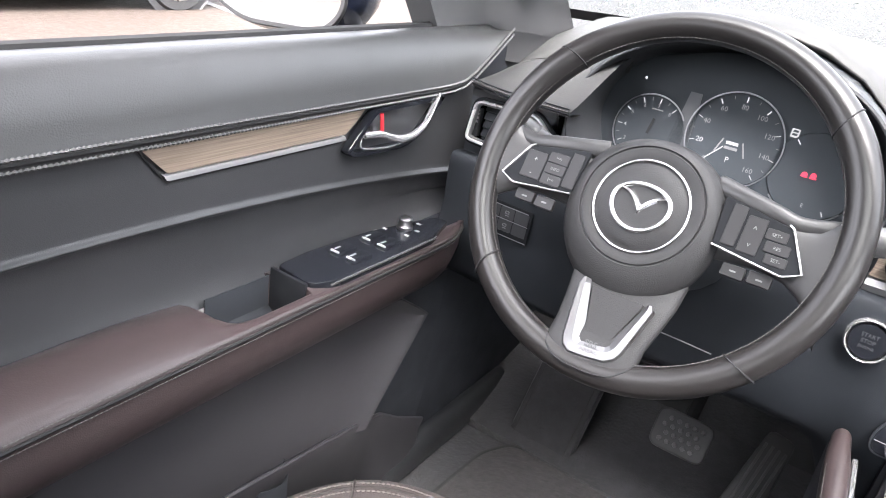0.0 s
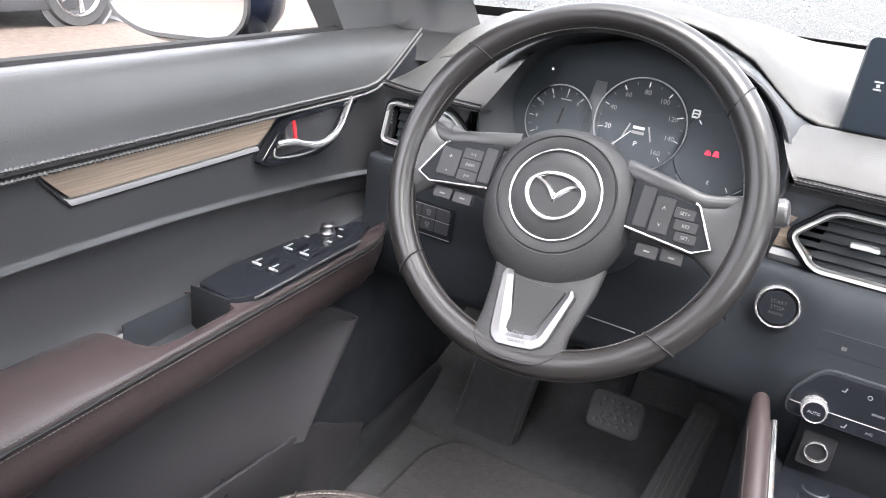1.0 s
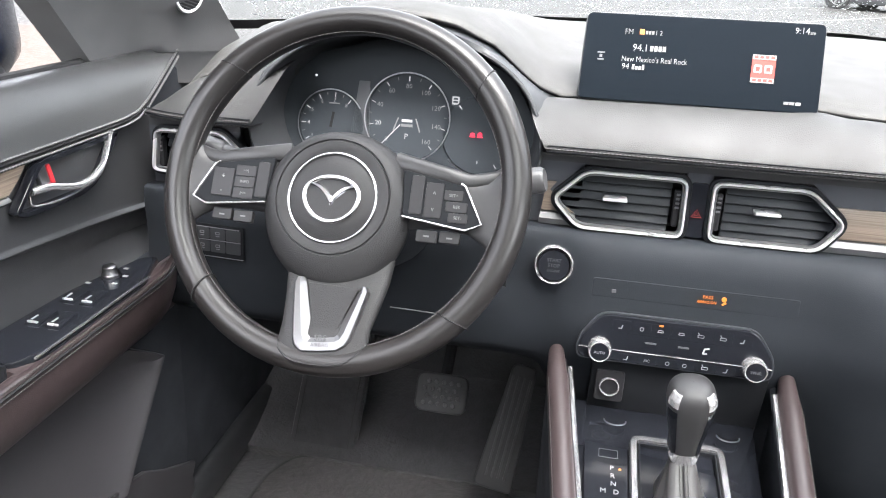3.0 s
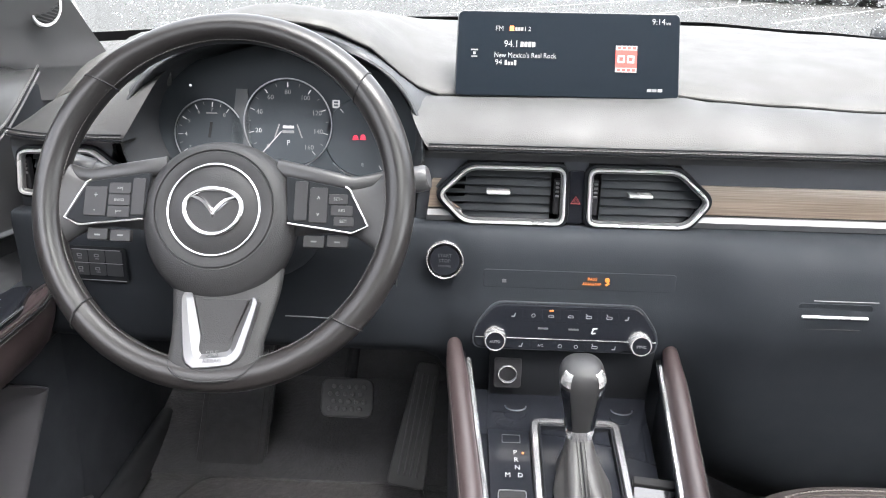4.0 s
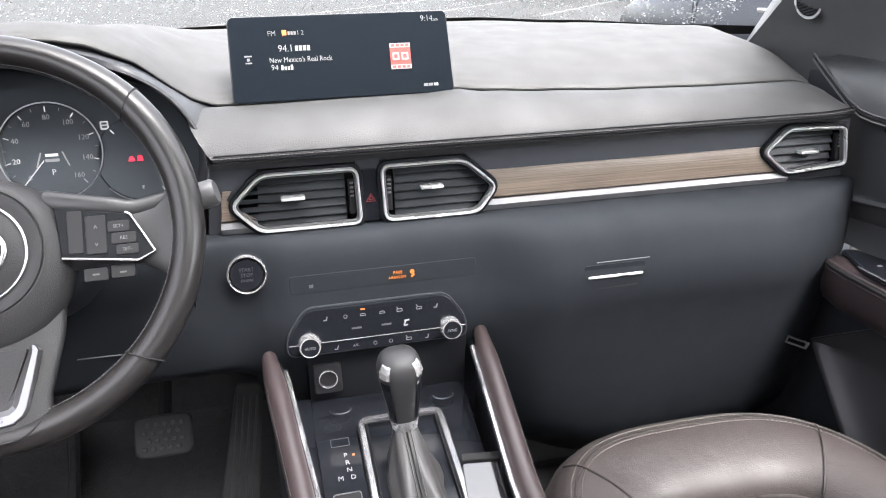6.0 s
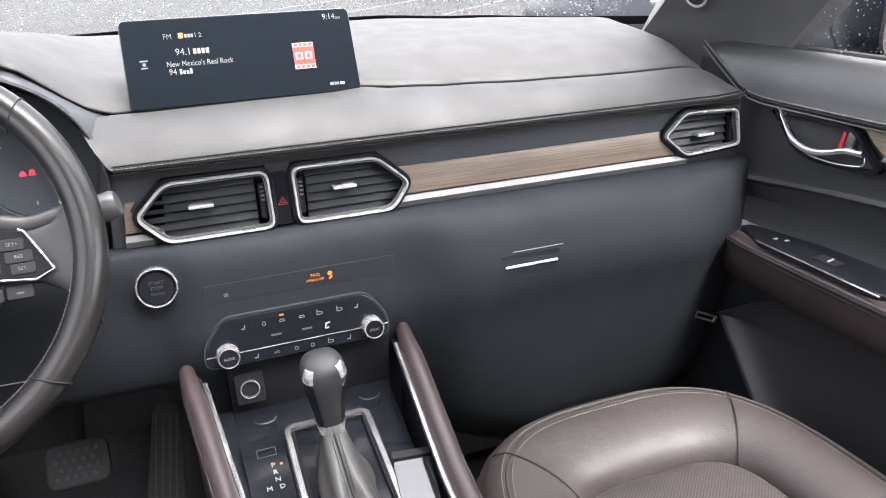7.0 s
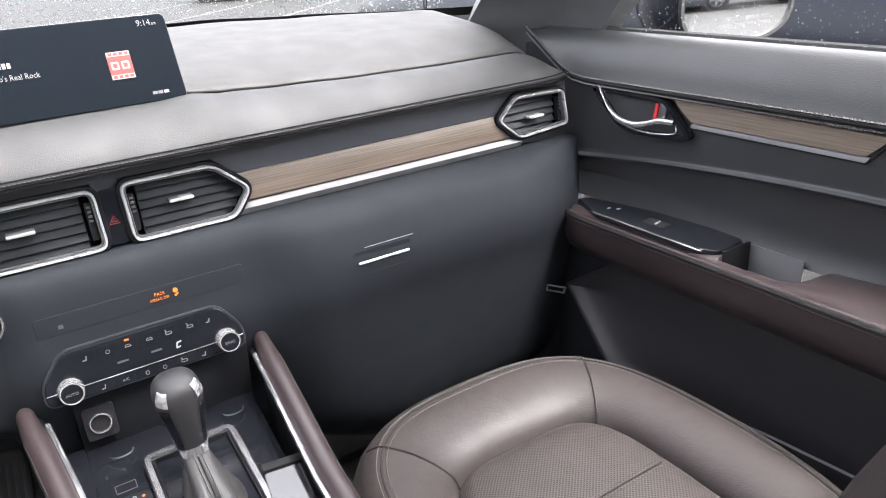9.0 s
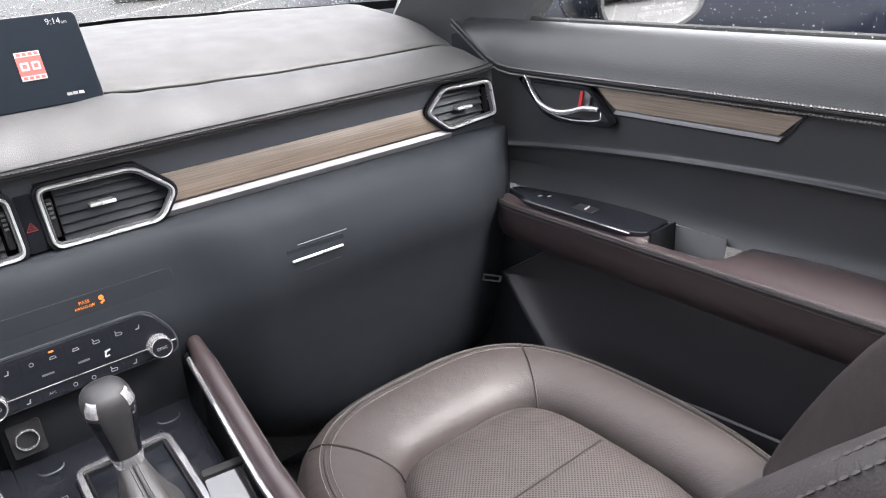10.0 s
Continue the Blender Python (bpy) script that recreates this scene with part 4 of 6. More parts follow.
        part("lamp", box((0.0075, 0.0016, 0.0005), base @ pose(0.098 + 0.0095 * s, -0.014, 0.0072)), M_redlamp, g, "lit red warning lamp")
    lettering("letter", "E", 0.006, base @ pose(0.107, -0.046, 0.0075), M_glow, g)
    part("odometer", box((0.018, 0.0032, 0.0005), base @ pose(0.072, -0.028, 0.0055)), M_glowdim, c)
    sg = part("speed_sign", slab(rrect(0.0092, 0.0100, 0.0008), 0.0006, base @ pose(0.073, 0.029, 0.0052)), M_glowtext, c, "small white speed sign")
    for v in (0.0022, -0.0016):
        part("sign_mark", box((0.0056, 0.0024, 0.0004), base @ pose(0.073, 0.029 + v, 0.0060)), M_dial, sg)
    part("warning_symbol", box((0.008, 0.008, 0.0005), base @ pose(-0.048, 0.026, 0.0052)), M_glowdim, c)
    for i in range(3):
        part("bar", box((0.010, 0.0009, 0.0005), base @ pose(0.123, 0.018 - 0.022 * i, 0.0056, 0, 0, -6)), M_glowdim, c)
    part("tell_tale", lathe([(0.0, 0.0006), (0.0016, 0.0006), (0.0016, 0.0)], 10, base @ pose(-0.113, 0.048, 0.0045)), M_glow, c)
    # two-tone panel between the dials
    part("centre_panel", slab([(-0.066, -0.05), (-0.035, -0.05), (-0.040, 0.045), (-0.054, 0.045)], 0.003, base @ pose(0, 0, 0.003)), M_cluster, c, "paler panel between the dials")


def build_screen():
    s = thing("display", (0, 0.23, 1.09), "wide black infotainment display showing the radio", "screen")
    tilt = 20
    c = Vector((-0.0085, 0.222, 1.1465))
    m = Matrix.Translation(c) @ facing(0, 0, 0, tilt)
    W, H = 0.262, 0.100
    o = rounded([(-W / 2 - 0.002, -H / 2), (W / 2 + 0.002, -H / 2), (W / 2, H / 2), (-W / 2, H / 2)], 0.007, 5)
    part("housing", slab(grown(o, 0.0015), 0.016, m @ pose(0, 0, -0.016), 0.003), M_plastic, s, "thin matte black housing")
    part("glass", slab(o, 0.0015, m, 0.0008), M_screen, s, "dark glossy glass")
    # full-width black foot stands in for the shadow line under the display
    part("foot", box((0.254, 0.05, 0.03), Matrix.Translation((-0.0085, 0.238, 1.090)), 0.006), M_pod, s)
    f = m @ pose(0, 0, 0.0018)
    k = W / 392.0  # the display's own units
    def at(u, v):
        return f @ pose((u - 891) * k, (95 - v) * k, 0)
    def word(tx, u, v, size, material=M_glowtext, squeeze=0.92):
        lettering("text", tx, size * k, at(u, v), material, s, squeeze=squeeze)
    word("FM", 768, 51, 13, M_glowdim)
    word("1 2", 818, 51, 11)
    word("94.1", 790, 78, 17)
    for i in range(4):
        part("station_bar", box((5.4 * k, 9.0 * k, 0.0003), at(809 + 7.0 * i, 78)), M_glowtext, s)
    word("New Mexico's Real Rock", 815, 98, 13, squeeze=0.84)
    word("94", 768, 111, 14)
    for i, hh in enumerate((9.0, 6.0, 6.0, 9.0)):
        part("station_bar", box((4.2 * k, hh * k, 0.0003), at(781 + 5.6 * i, 111 + (9.0 - hh) / 2)), M_glowtext, s)
    word("9:14", 1050, 34, 15)
    word("am", 1067, 36, 8)
    part("radio_mark", box((8 * k, 9 * k, 0.0003), at(790, 50)), M_orange, s)
    for i in range(3):
        part("radio_mark", box((4.0 * k, 6.0 * k, 0.0003), at(798 + 5.2 * i, 51)), M_glowdim, s)
    art = part("station_art", slab(rrect(38 * k, 46 * k, 0.0004), 0.0003, at(995, 101)), M_redart, s, "red and white square station picture")
    for v in (81, 120):
        part("band", box((38 * k, 8 * k, 0.0005), at(995, v) @ pose(0, 0, 0.0004)), M_glowtext, art)
        for i in range(4):
            part("band_mark", box((6.0 * k, 4.6 * k, 0.0005), at(982 + 8.8 * i, v) @ pose(0, 0, 0.0007)), M_redart, art)
    for u in (986, 1003):
        part("figure", ringplate(rrect(13 * k, 14 * k, 0.0012), rrect(6.5 * k, 7 * k, 0.0004), 0.0006, at(u, 101) @ pose(0, 0, 0.0003)), M_glowtext, art)
    part("menu_mark", box((13 * k, 2.6 * k, 0.0003), at(724, 89)), M_glowdim, s)
    part("menu_mark", box((5 * k, 5 * k, 0.0003), at(724, 95)), M_glowdim, s)
    part("menu_mark", box((11 * k, 2.6 * k, 0.0003), at(724, 101)), M_glowdim, s)
    for u, mm in ((1038, M_glowdim), (1047, M_glowdim), (1057, M_glow)):
        part("status_mark", box((8 * k, 5 * k, 0.0003), at(u, 155)), mm, s)


build_cluster()
build_screen()


# ---- steering wheel ----
M_stalk = mat("satin_grey_stalk", (0.052, 0.052, 0.054), 0.34, vary=0.06, wear=0.04)
M_key = mat("grey_black_key", (0.019, 0.019, 0.0205), 0.5, wear=0.04, spec=0.3)
M_mark = mat("dim_button_mark", (0.16, 0.16, 0.16), 0.5, wear=0)


def build_wheel():
    w = thing("steering_wheel", (-0.376, 0.12, 0.96), "black leather steering wheel with silver trim on its column", "steering wheel")
    m = facing(-0.3715, 0.0185, 1.0228, 29.8)
    R = 0.1825
    rows = []
    n = 96
    for i in range(n):
        a = 2 * math.pi * i / n
        deg = math.degrees(a) % 360
        low = 1 - min(1, abs(deg - 270) / 60)
        grip = max(0, 1 - abs(deg - 35) / 25) + max(0, 1 - abs(deg - 145) / 25)
        ra = 0.0152 + 0.0012 * grip
        rb = 0.0165 + 0.002 * grip
        row = []
        for j in range(32):
            b = 2 * math.pi * j / 32
            r = R + ra * math.cos(b)
            row.append(m @ Vector((r * math.cos(a), r * math.sin(a), rb * math.sin(b) - 0.002 * low)))
        rows.append(row)
    part("rim", loft(rows, ring=True, loop=True), M_leather, w, "black leather rim worn to a sheen")
    # seams across the rim where the leather pieces meet
    for deg in (41, 139.5, 222.5, 317):
        a = radians(deg)
        path = [m @ Vector(((R + 0.0164 * math.cos(b)) * math.cos(a + 0.035 * math.cos(b)), (R + 0.0164 * math.cos(b)) * math.sin(a + 0.035 * math.cos(b)), 0.0178 * math.sin(b))) for b in np.linspace(0, 2 * math.pi, 20, endpoint=False)]
        part("seam", tube(path, 0.0009, 6, closed=True), M_gap, w)
    # stitching round the inside of the rim
    inner = [m @ Vector(((R - 0.0150) * math.cos(a), (R - 0.0150) * math.sin(a), 0.0062)) for a in np.linspace(0, 2 * math.pi, 140)]
    part("stitching", stitches(inner, 0.0044, 0.0008), M_thread, w, "grey cross stitching")
    # airbag cover
    hub = []
    for r, ox, oy, h, q in ((0.068, -0.004, -0.020, -0.046, 2.2), (0.0765, -0.004, -0.020, -0.030, 2.2), (0.0795, -0.004, -0.0195, -0.014, 2.2), (0.0785, -0.004, -0.019, -0.004, 2.15), (0.0745, -0.004, -0.018, 0.005, 2.1),
                            (0.0685, -0.004, -0.016, 0.0105, 2.0), (0.0635, -0.004, -0.0148, 0.0132, 2.0), (0.0615, -0.004, -0.0145, 0.0136, 2.0), (0.0608, -0.004, -0.0145, 0.0120, 2.0), (0.0598, -0.004, -0.0145, 0.0120, 2.0),
                            (0.0590, -0.004, -0.0145, 0.0138, 2.0), (0.0500, -0.004, -0.0150, 0.0146, 2.0), (0.0490, -0.004, -0.0150, 0.0138, 2.0), (0.0440, -0.004, -0.0155, 0.0138, 2.0), (0.0430, -0.004, -0.0155, 0.0150, 2.0), (0.025, -0.004, -0.0155, 0.0162, 2.0), (0.0005, -0.004, -0.0155, 0.0165, 2.0)):
        row = []
        for j in range(72):
            a = 2 * math.pi * j / 72
            sq = (abs(math.cos(a)) ** q + abs(math.sin(a)) ** q) ** (-1 / q)
            low = 0.010 * max(0.0, (r - 0.066) / 0.0135) * max(0.0, -math.sin(a)) ** 2
            row.append(m @ Vector((ox + r * sq * math.cos(a), oy + r * sq * math.sin(a) - low, h)))
        hub.append(row)
    hub_ob = part("airbag_cover", loft(hub, ring=True), M_hub, w, "black grained airbag cover with a round groove", angle=55)
    mr = m @ pose(-0.004, -0.0152, 0.0142)
    ringp = [(0.0467 * math.cos(a), 0.0467 * math.sin(a), 0.0) for a in np.linspace(0, 2 * math.pi, 64, endpoint=False)]
    part("trim_ring", xf(tube(ringp, 0.0016, 12, closed=True), mr), M_emblem, hub_ob, "thin chrome ring")
    oval = [(0.0290 * math.cos(a), 0.0232 * math.sin(a) + (0.0018 * math.cos(2 * a)) - 0.0005, 0.0026) for a in np.linspace(0, 2 * math.pi, 56, endpoint=False)]
    part("emblem_ring", xf(tube(oval, 0.0027, 12, closed=True, flat=0.8), mr), M_emblem, hub_ob, "chrome oval emblem ring")
    wing = cr([(-0.0245, 0.0125, 0), (-0.0130, 0.0085, 0), (-0.0045, 0.0005, 0), (0.0, -0.0050, 0), (0.0045, 0.0005, 0), (0.0130, 0.0085, 0), (0.0245, 0.0125, 0)], 5)
    rows = []
    for i, q in enumerate(wing):
        t = i / (len(wing) - 1)
        wd = 0.0062 * (0.3 + 0.9 * math.sin(math.pi * t) ** 0.8)
        rows.append([mr @ Vector((q.x, q.y + wd, 0.0012)), mr @ Vector((q.x, q.y + wd * 0.5, 0.0042)), mr @ Vector((q.x, q.y - wd * 0.1, 0.0046)), mr @ Vector((q.x, q.y - wd * 0.7, 0.0012))])
    part("emblem_wing", loft(rows), M_emblem, hub_ob, "plain chrome wing shape")
    part("horn_mark", ringplate(rrect(0.008, 0.005, 0.001), rrect(0.0065, 0.0035, 0.0006), 0.0004, m @ pose(0.002, -0.084, 0.0075)), M_grey, hub_ob)
    # side spokes with button pods
    for s in (-1, 1):
        off = 0.004 if s > 0 else 0.0
        sp_rows = []
        for u, top, bot, z in ((0.050, 0.046, -0.046, -0.018), (0.070, 0.040, -0.037, -0.013), (0.09, 0.034, -0.034, -0.010), (0.115, 0.027, -0.033, -0.008), (0.138, 0.020, -0.036, -0.007), (0.152, 0.020, -0.044, -0.006), (0.163, 0.030, -0.054, -0.004), (0.174, 0.048, -0.070, -0.003), (0.182, 0.064, -0.085, -0.004)):
            mid = (top + bot) / 2
            hh = (top - bot) / 2
            sp_rows.append([m @ Vector((s * u, mid + hh * math.cos(b), z + 0.010 * math.sin(b) * (1 if math.sin(b) > 0 else 1.6))) for b in np.linspace(0, 2 * math.pi, 24, endpoint=False)])
        spoke = part("spoke", loft(sp_rows, ring=True, caps=True), M_spoke, w, "satin black side spoke with buttons")
        off = -0.004
        band = cr([(s * 0.058 + off, 0.033, -0.006), (s * 0.085 + off, 0.0275, -0.002), (s * 0.115 + off, 0.0220, 0.000), (s * 0.140 + off, 0.0190, -0.003), (s * 0.178 + off, 0.030, -0.008)], 5)
        part("upper_edge", xf(tube(band, [0.0105 - 0.0035 * i / (len(band) - 1) for i in range(len(band))], 16, flat=0.65), m), M_spoke, spoke, "rounded leather upper edge")
        pod = rounded([(s * 0.070 + off, 0.0225), (s * 0.134 + off, 0.0110), (s * 0.1545 + off, -0.0265), (s * 0.139 + off, -0.0325), (s * 0.074 + off, -0.0245)], 0.003, 3)
        if s < 0:
            pod = pod[::-1]
        mp = m @ pose(0, 0, 0.004)
        pd = part("button_pod", slab(pod, 0.004, mp, 0.001), M_pod, spoke, "black button pod")
        edge = [(s * 0.131 + off, 0.0130, 0.0040), (s * 0.1355 + off, 0.0105, 0.0045), (s * 0.1555 + off, -0.0265, 0.0045), (s * 0.140 + off, -0.0340, 0.0045), (s * 0.074 + off, -0.0260, 0.0045)]
        part("pod_trim", xf(tube([Vector(p) for p in edge], 0.0012, 8), mp), M_lever, spoke, "bright chrome pod edging")
        keys = [(0.0805, -0.0030, 0.013, 0.038, ""), (0.1000, 0.0048, 0.0225, 0.0115, ">>|"), (0.1000, -0.0073, 0.0225, 0.0115, "INFO"), (0.1000, -0.0194, 0.0225, 0.0115, "|<<"), (0.1245, -0.0090, 0.0230, 0.030, "+")] if s < 0 else \
               [(0.0865, -0.0025, 0.013, 0.040, ""), (0.1045, -0.0065, 0.018, 0.036, "^"), (0.1245, 0.0000, 0.019, 0.0105, "SET+"), (0.1285, -0.0115, 0.022, 0.0105, "RES"), (0.1310, -0.0225, 0.020, 0.0095, "SET-")]
        for u, v, bw, bh, word in keys:
            b = part("button", slab(rrect(bw, bh, 0.0015), 0.0016, mp @ pose(s * u + off, v, 0.0036), 0.0005), M_key, pd)
            if word:
                lettering("mark", word, 0.0045 if len(word) > 1 else 0.008, mp @ pose(s * u + off, v + (0.006 if word in "+^" else 0), 0.0053), M_mark, b)
            if word in ("+", "^"):
                lettering("mark", "-" if word == "+" else "v", 0.007, mp @ pose(s * u + off, v - 0.009, 0.0053), M_mark, b)
        for u in (0.092, 0.116):
            b = part("lower_button", slab(rrect(0.0215, 0.0125, 0.002), 0.006, m @ pose(s * (u + 0.008) - 0.004, -0.0425 + 0.001 * (u > 0.1), -0.006, 0, 0, 0), 0.001), M_key, spoke)
            part("mark", box((0.006, 0.0016, 0.0003), m @ pose(s * (u + 0.008) - 0.004, -0.0425, 0.0002)), M_mark, b)
    # lower spoke with the silver V
    lo = []
    for v, a, b, z in ((-0.070, -0.052, 0.064, -0.018), (-0.095, -0.047, 0.063, -0.010), (-0.12, -0.043, 0.058, -0.005), (-0.145, -0.041, 0.052, -0.001), (-0.165, -0.042, 0.052, 0.002), (-0.178, -0.044, 0.052, 0.003), (-0.186, -0.036, 0.044, 0.003)):
        mid, hw = (a + b) / 2, (b - a) / 2
        lo.append([m @ Vector((mid + hw * math.copysign(abs(math.cos(t)) ** 0.5, math.cos(t)), v + 0.04 * (mid - 0.005), z + 0.010 * math.copysign(abs(math.sin(t)) ** 0.6, math.sin(t)))) for t in np.linspace(0, 2 * math.pi, 28, endpoint=False)])
    ls = part("lower_spoke", loft(lo, ring=True, caps=True), M_hub, w, "black lower spoke")
    mv = m @ pose(0, 0, 0.006)
    part("spoke_insert", slab(rounded([(-0.0175, -0.104), (0.0370, -0.104), (0.0195, -0.151), (-0.0050, -0.153)], 0.003, 3), 0.0035, mv, 0.001), M_hub, ls, "dark grained insert")
    rows = []
    for o, i in (((-0.0272, -0.0992), (-0.0218, -0.0988)), ((-0.0300, -0.106), (-0.0190, -0.1035)), ((-0.0278, -0.135), (-0.0125, -0.127)), ((-0.0248, -0.162), (-0.0062, -0.149)), ((-0.0215, -0.170), (-0.0050, -0.1525)), ((-0.0140, -0.1755), (-0.0025, -0.1535)), ((0.005, -0.1738), (0.0075, -0.1525)),
                 ((0.024, -0.1705), (0.0175, -0.1515)), ((0.0325, -0.164), (0.0198, -0.1500)), ((0.0362, -0.157), (0.0215, -0.1465)), ((0.0425, -0.132), (0.0282, -0.129)), ((0.0482, -0.107), (0.0362, -0.1085)), ((0.0450, -0.1022), (0.0395, -0.1018))):
        o, i = Vector((*o, 0)), Vector((*i, 0))
        rows.append([mv @ (o.lerp(i, t) + Vector((0, 0, h))) for t, h in ((0, 0.0), (0, 0.0055), (0.10, 0.0084), (0.14, 0.0086), (0.52, 0.0078), (0.58, 0.0070), (0.97, 0.0022), (1, 0.0))])
    part("spoke_trim", loft(rows), M_vee, ls, "satin silver V-shaped trim", angle=11)
    lettering("legend", "SRS", 0.0085, mv @ pose(0.0060, -0.1585, 0.0086, 0, 0, 4), M_grey, ls)
    lettering("legend", "AIRBAG", 0.0055, mv @ pose(0.0060, -0.1655, 0.0086, 0, 0, 4), M_grey, ls)
    lip = [m @ Vector(p) for p in ((-0.040, -0.166, 0.0085), (-0.036, -0.174, 0.0135), (-0.022, -0.1835, 0.0155), (0.004, -0.1855, 0.0158), (0.030, -0.1815, 0.0155), (0.044, -0.171, 0.0130), (0.049, -0.163, 0.0085))]
    part("seam", tube(cr(lip, 5), 0.0012, 6), M_gap, ls)
    # stalks
    for s in (-1, 1):
        st = thing("column_stalk", (-0.376 + s * 0.06, 0.09, 0.99), "black column stalk behind the steering wheel", "stalk", "column stalks")
        b0, b1 = m @ Vector((s * 0.05, 0.01, -0.085)), m @ Vector((s * (0.168 if s < 0 else 0.185), 0.036, -0.058))
        path = [b0.lerp(b1, t) for t in np.linspace(0, 1, 6)]
        part("arm", tube(path, [0.008, 0.0085, 0.009, 0.010, 0.0115, 0.0125], 14), M_stalk, st)
        b2 = b0.lerp(b1, 1.0)
        b3 = b0.lerp(b1, 1.16 if s > 0 else 1.30)
        knob = part("end_knob", tube([b2, b2.lerp(b3, 0.1), b2.lerp(b3, 0.85), b3], [0.0115, 0.0145, 0.0145, 0.012], 18), M_stalk, st, "ribbed black end knob")
        for t in (0.55, 0.72):
            q = b0.lerp(b1, t)
            nrm = (m.to_3x3() @ Vector((0, 0.35, 1))).normalized()
            part("mark", box((0.007, 0.004, 0.0004), Matrix.Translation(q + nrm * 0.0108) @ m.to_3x3().to_4x4()), M_grey, st)
    return w


build_wheel()


# ---- front doors ----
def z_stitch(y):
    """Height of the seam under the door's upper pad: level, then climbing to the front pillar."""
    return 1.0410 + 0.655 * 0.012 * math.log(1 + math.exp((y - 0.161) / 0.012))


def z_ridge(y):
    """Height of the moulded ridge, a slow curve that falls to the front."""
    y = max(y, -0.4187)
    return 0.9384 - 0.1011 * y - 0.1207 * y * y


def build_door(s, name, label):
    d = thing(name, (s * 0.75, -0.3, 0.40), label, "car door")
    ys = list(np.linspace(-1.0, 0.10, 34)) + [0.13, 0.155, 0.18, 0.205, 0.23, 0.25, 0.265]
    def P(x, y, z):
        return Vector((s * x, y, z))
    # upper pad
    rows = []
    for y in ys:
        zs = z_stitch(y)
        k = (1.107 - zs) / 0.066
        prof = [(0.752, 1.094), (0.748, 1.107), (0.735, 1.1100), (0.7215, 1.1065), (0.7095, 1.0 + 0.10 * 0 + zs - 1.0 + 0.052 * k), (0.7005, zs + 0.032 * k), (0.6955, zs + 0.012 * k), (0.693, zs + 0.002), (0.6945, zs - 0.004), (0.70, zs - 0.006)]
        rows.append([P(q.x, y, q.y) for q in cr([(a, b, 0) for a, b in prof], 3)])
    part("upper_pad", loft(rows), M_pad, d, "black padded vinyl door top")
    # seal along the window slot
    part("window_seal", tube([P(0.749, y, 1.1085) for y in (-1.0, -0.4, 0.137)], 0.0062, 8), M_gap, d, "black rubber window seal")
    for off, dx in ((0.0050, 0.0008), (-0.0042, 0.0010)):
        path = [P(0.6912 - dx, y, z_stitch(y) + off) for y in ys]
        part("stitching", stitches(path, 0.0044, 0.0021, fill=1.05, ends=0.40), M_rope, d, "raised rope-like seam stitching")
    part("seam", tube([P(0.6925, y, z_stitch(y) + 0.0004) for y in ys], 0.0024, 6), M_gap, d)
    # middle panel, ridge and recess
    rows = []
    ym = [y for y in ys if y < 0.2] + [0.2]
    for y in ym:
        zs, zr = z_stitch(y), z_ridge(y)
        prof = [(0.712, zs - 0.002), (0.7000, zs - 0.006), (0.7032, zs - 0.010), (0.7035, zs - 0.03), (0.7032, (zs + zr) / 2), (0.7028, zr + 0.010), (0.7016, zr + 0.0036), (0.6990, zr + 0.0010), (0.6980, zr - 0.0008), (0.6994, zr - 0.0030), (0.7045, zr - 0.007), (0.712, zr - 0.030), (0.714, 0.892), (0.708, 0.868), (0.70, 0.855)]
        rows.append([P(q.x, y, q.y) for q in cr([(a, b, 0) for a, b in prof], 3)])
    part("middle_panel", loft(rows), M_plastic, d, "black door panel with a moulded ridge")
    xo, zo = (0.008, 0.009) if s < 0 else (0.0, 0.004)
    # armrest, with the hollow of the pull cup behind the switches
    rows = []
    hollow = [-0.1745, -0.176, -0.20, -0.225, -0.25, -0.268, -0.285]
    for y in sorted(list(np.linspace(-1.0, -0.30, 18)) + hollow + list(np.linspace(-0.15, 0.165, 16))):
        e = max(0, (y - 0.05) / 0.115)
        b = 0.045 * e * e
        rear = max(0, min(1, (-0.26 - y) / 0.10))
        top = (0.872 if s < 0 else 0.866) + 0.006 * rear
        b += xo
        dip = 0.045 if -0.26 < y < -0.175 else (0.02 if -0.275 < y <= -0.26 else 0.0)
        sink = 0.05 * min(1.0, max(0.0, (y - 0.02) / 0.08))
        prof = [(0.712 - sink * 0.4, top - 0.010 - dip - sink), (0.690 - sink * 0.3, top - 0.004 + 0.004 * rear - dip - sink * 0.8), (0.662, top + 0.002 * rear - dip - sink * 0.3), (0.640, top - 0.001 - dip * 0.15), (0.622 + b, top - 0.008 + zo * 0.5), (0.615 + b, 0.860 + zo), (0.6125 + b, 0.853 + zo), (0.6145 + b, 0.846 + zo), (0.616 + b, 0.832), (0.624 + b, 0.808), (0.640 + b * 0.7, 0.790), (0.665, 0.780), (0.69, 0.778)]
        rows.append([P(q.x, y, q.y) for q in cr([(a, c, 0) for a, c in prof], 3)])
    part("armrest", loft(rows), M_brown, d, "dark brown leather armrest")
    for off in (0.0068, -0.0042):
        path = [P(0.6125 + xo - 0.0006 + 0.045 * max(0, (y - 0.05) / 0.115) ** 2 + (0.001 if off > 0 else 0.0008), y, 0.853 + zo + off) for y in np.linspace(-1.0, 0.16, 42)]
        part("stitching", stitches(path, 0.0042, 0.0009), M_thread, d, "twin row stitching")
    part("seam", tube([P(0.6122 + xo + 0.045 * max(0, (y - 0.05) / 0.115) ** 2, y, 0.8545 + zo) for y in np.linspace(-1.0, 0.16, 42)], 0.0017, 6), M_gap, d)
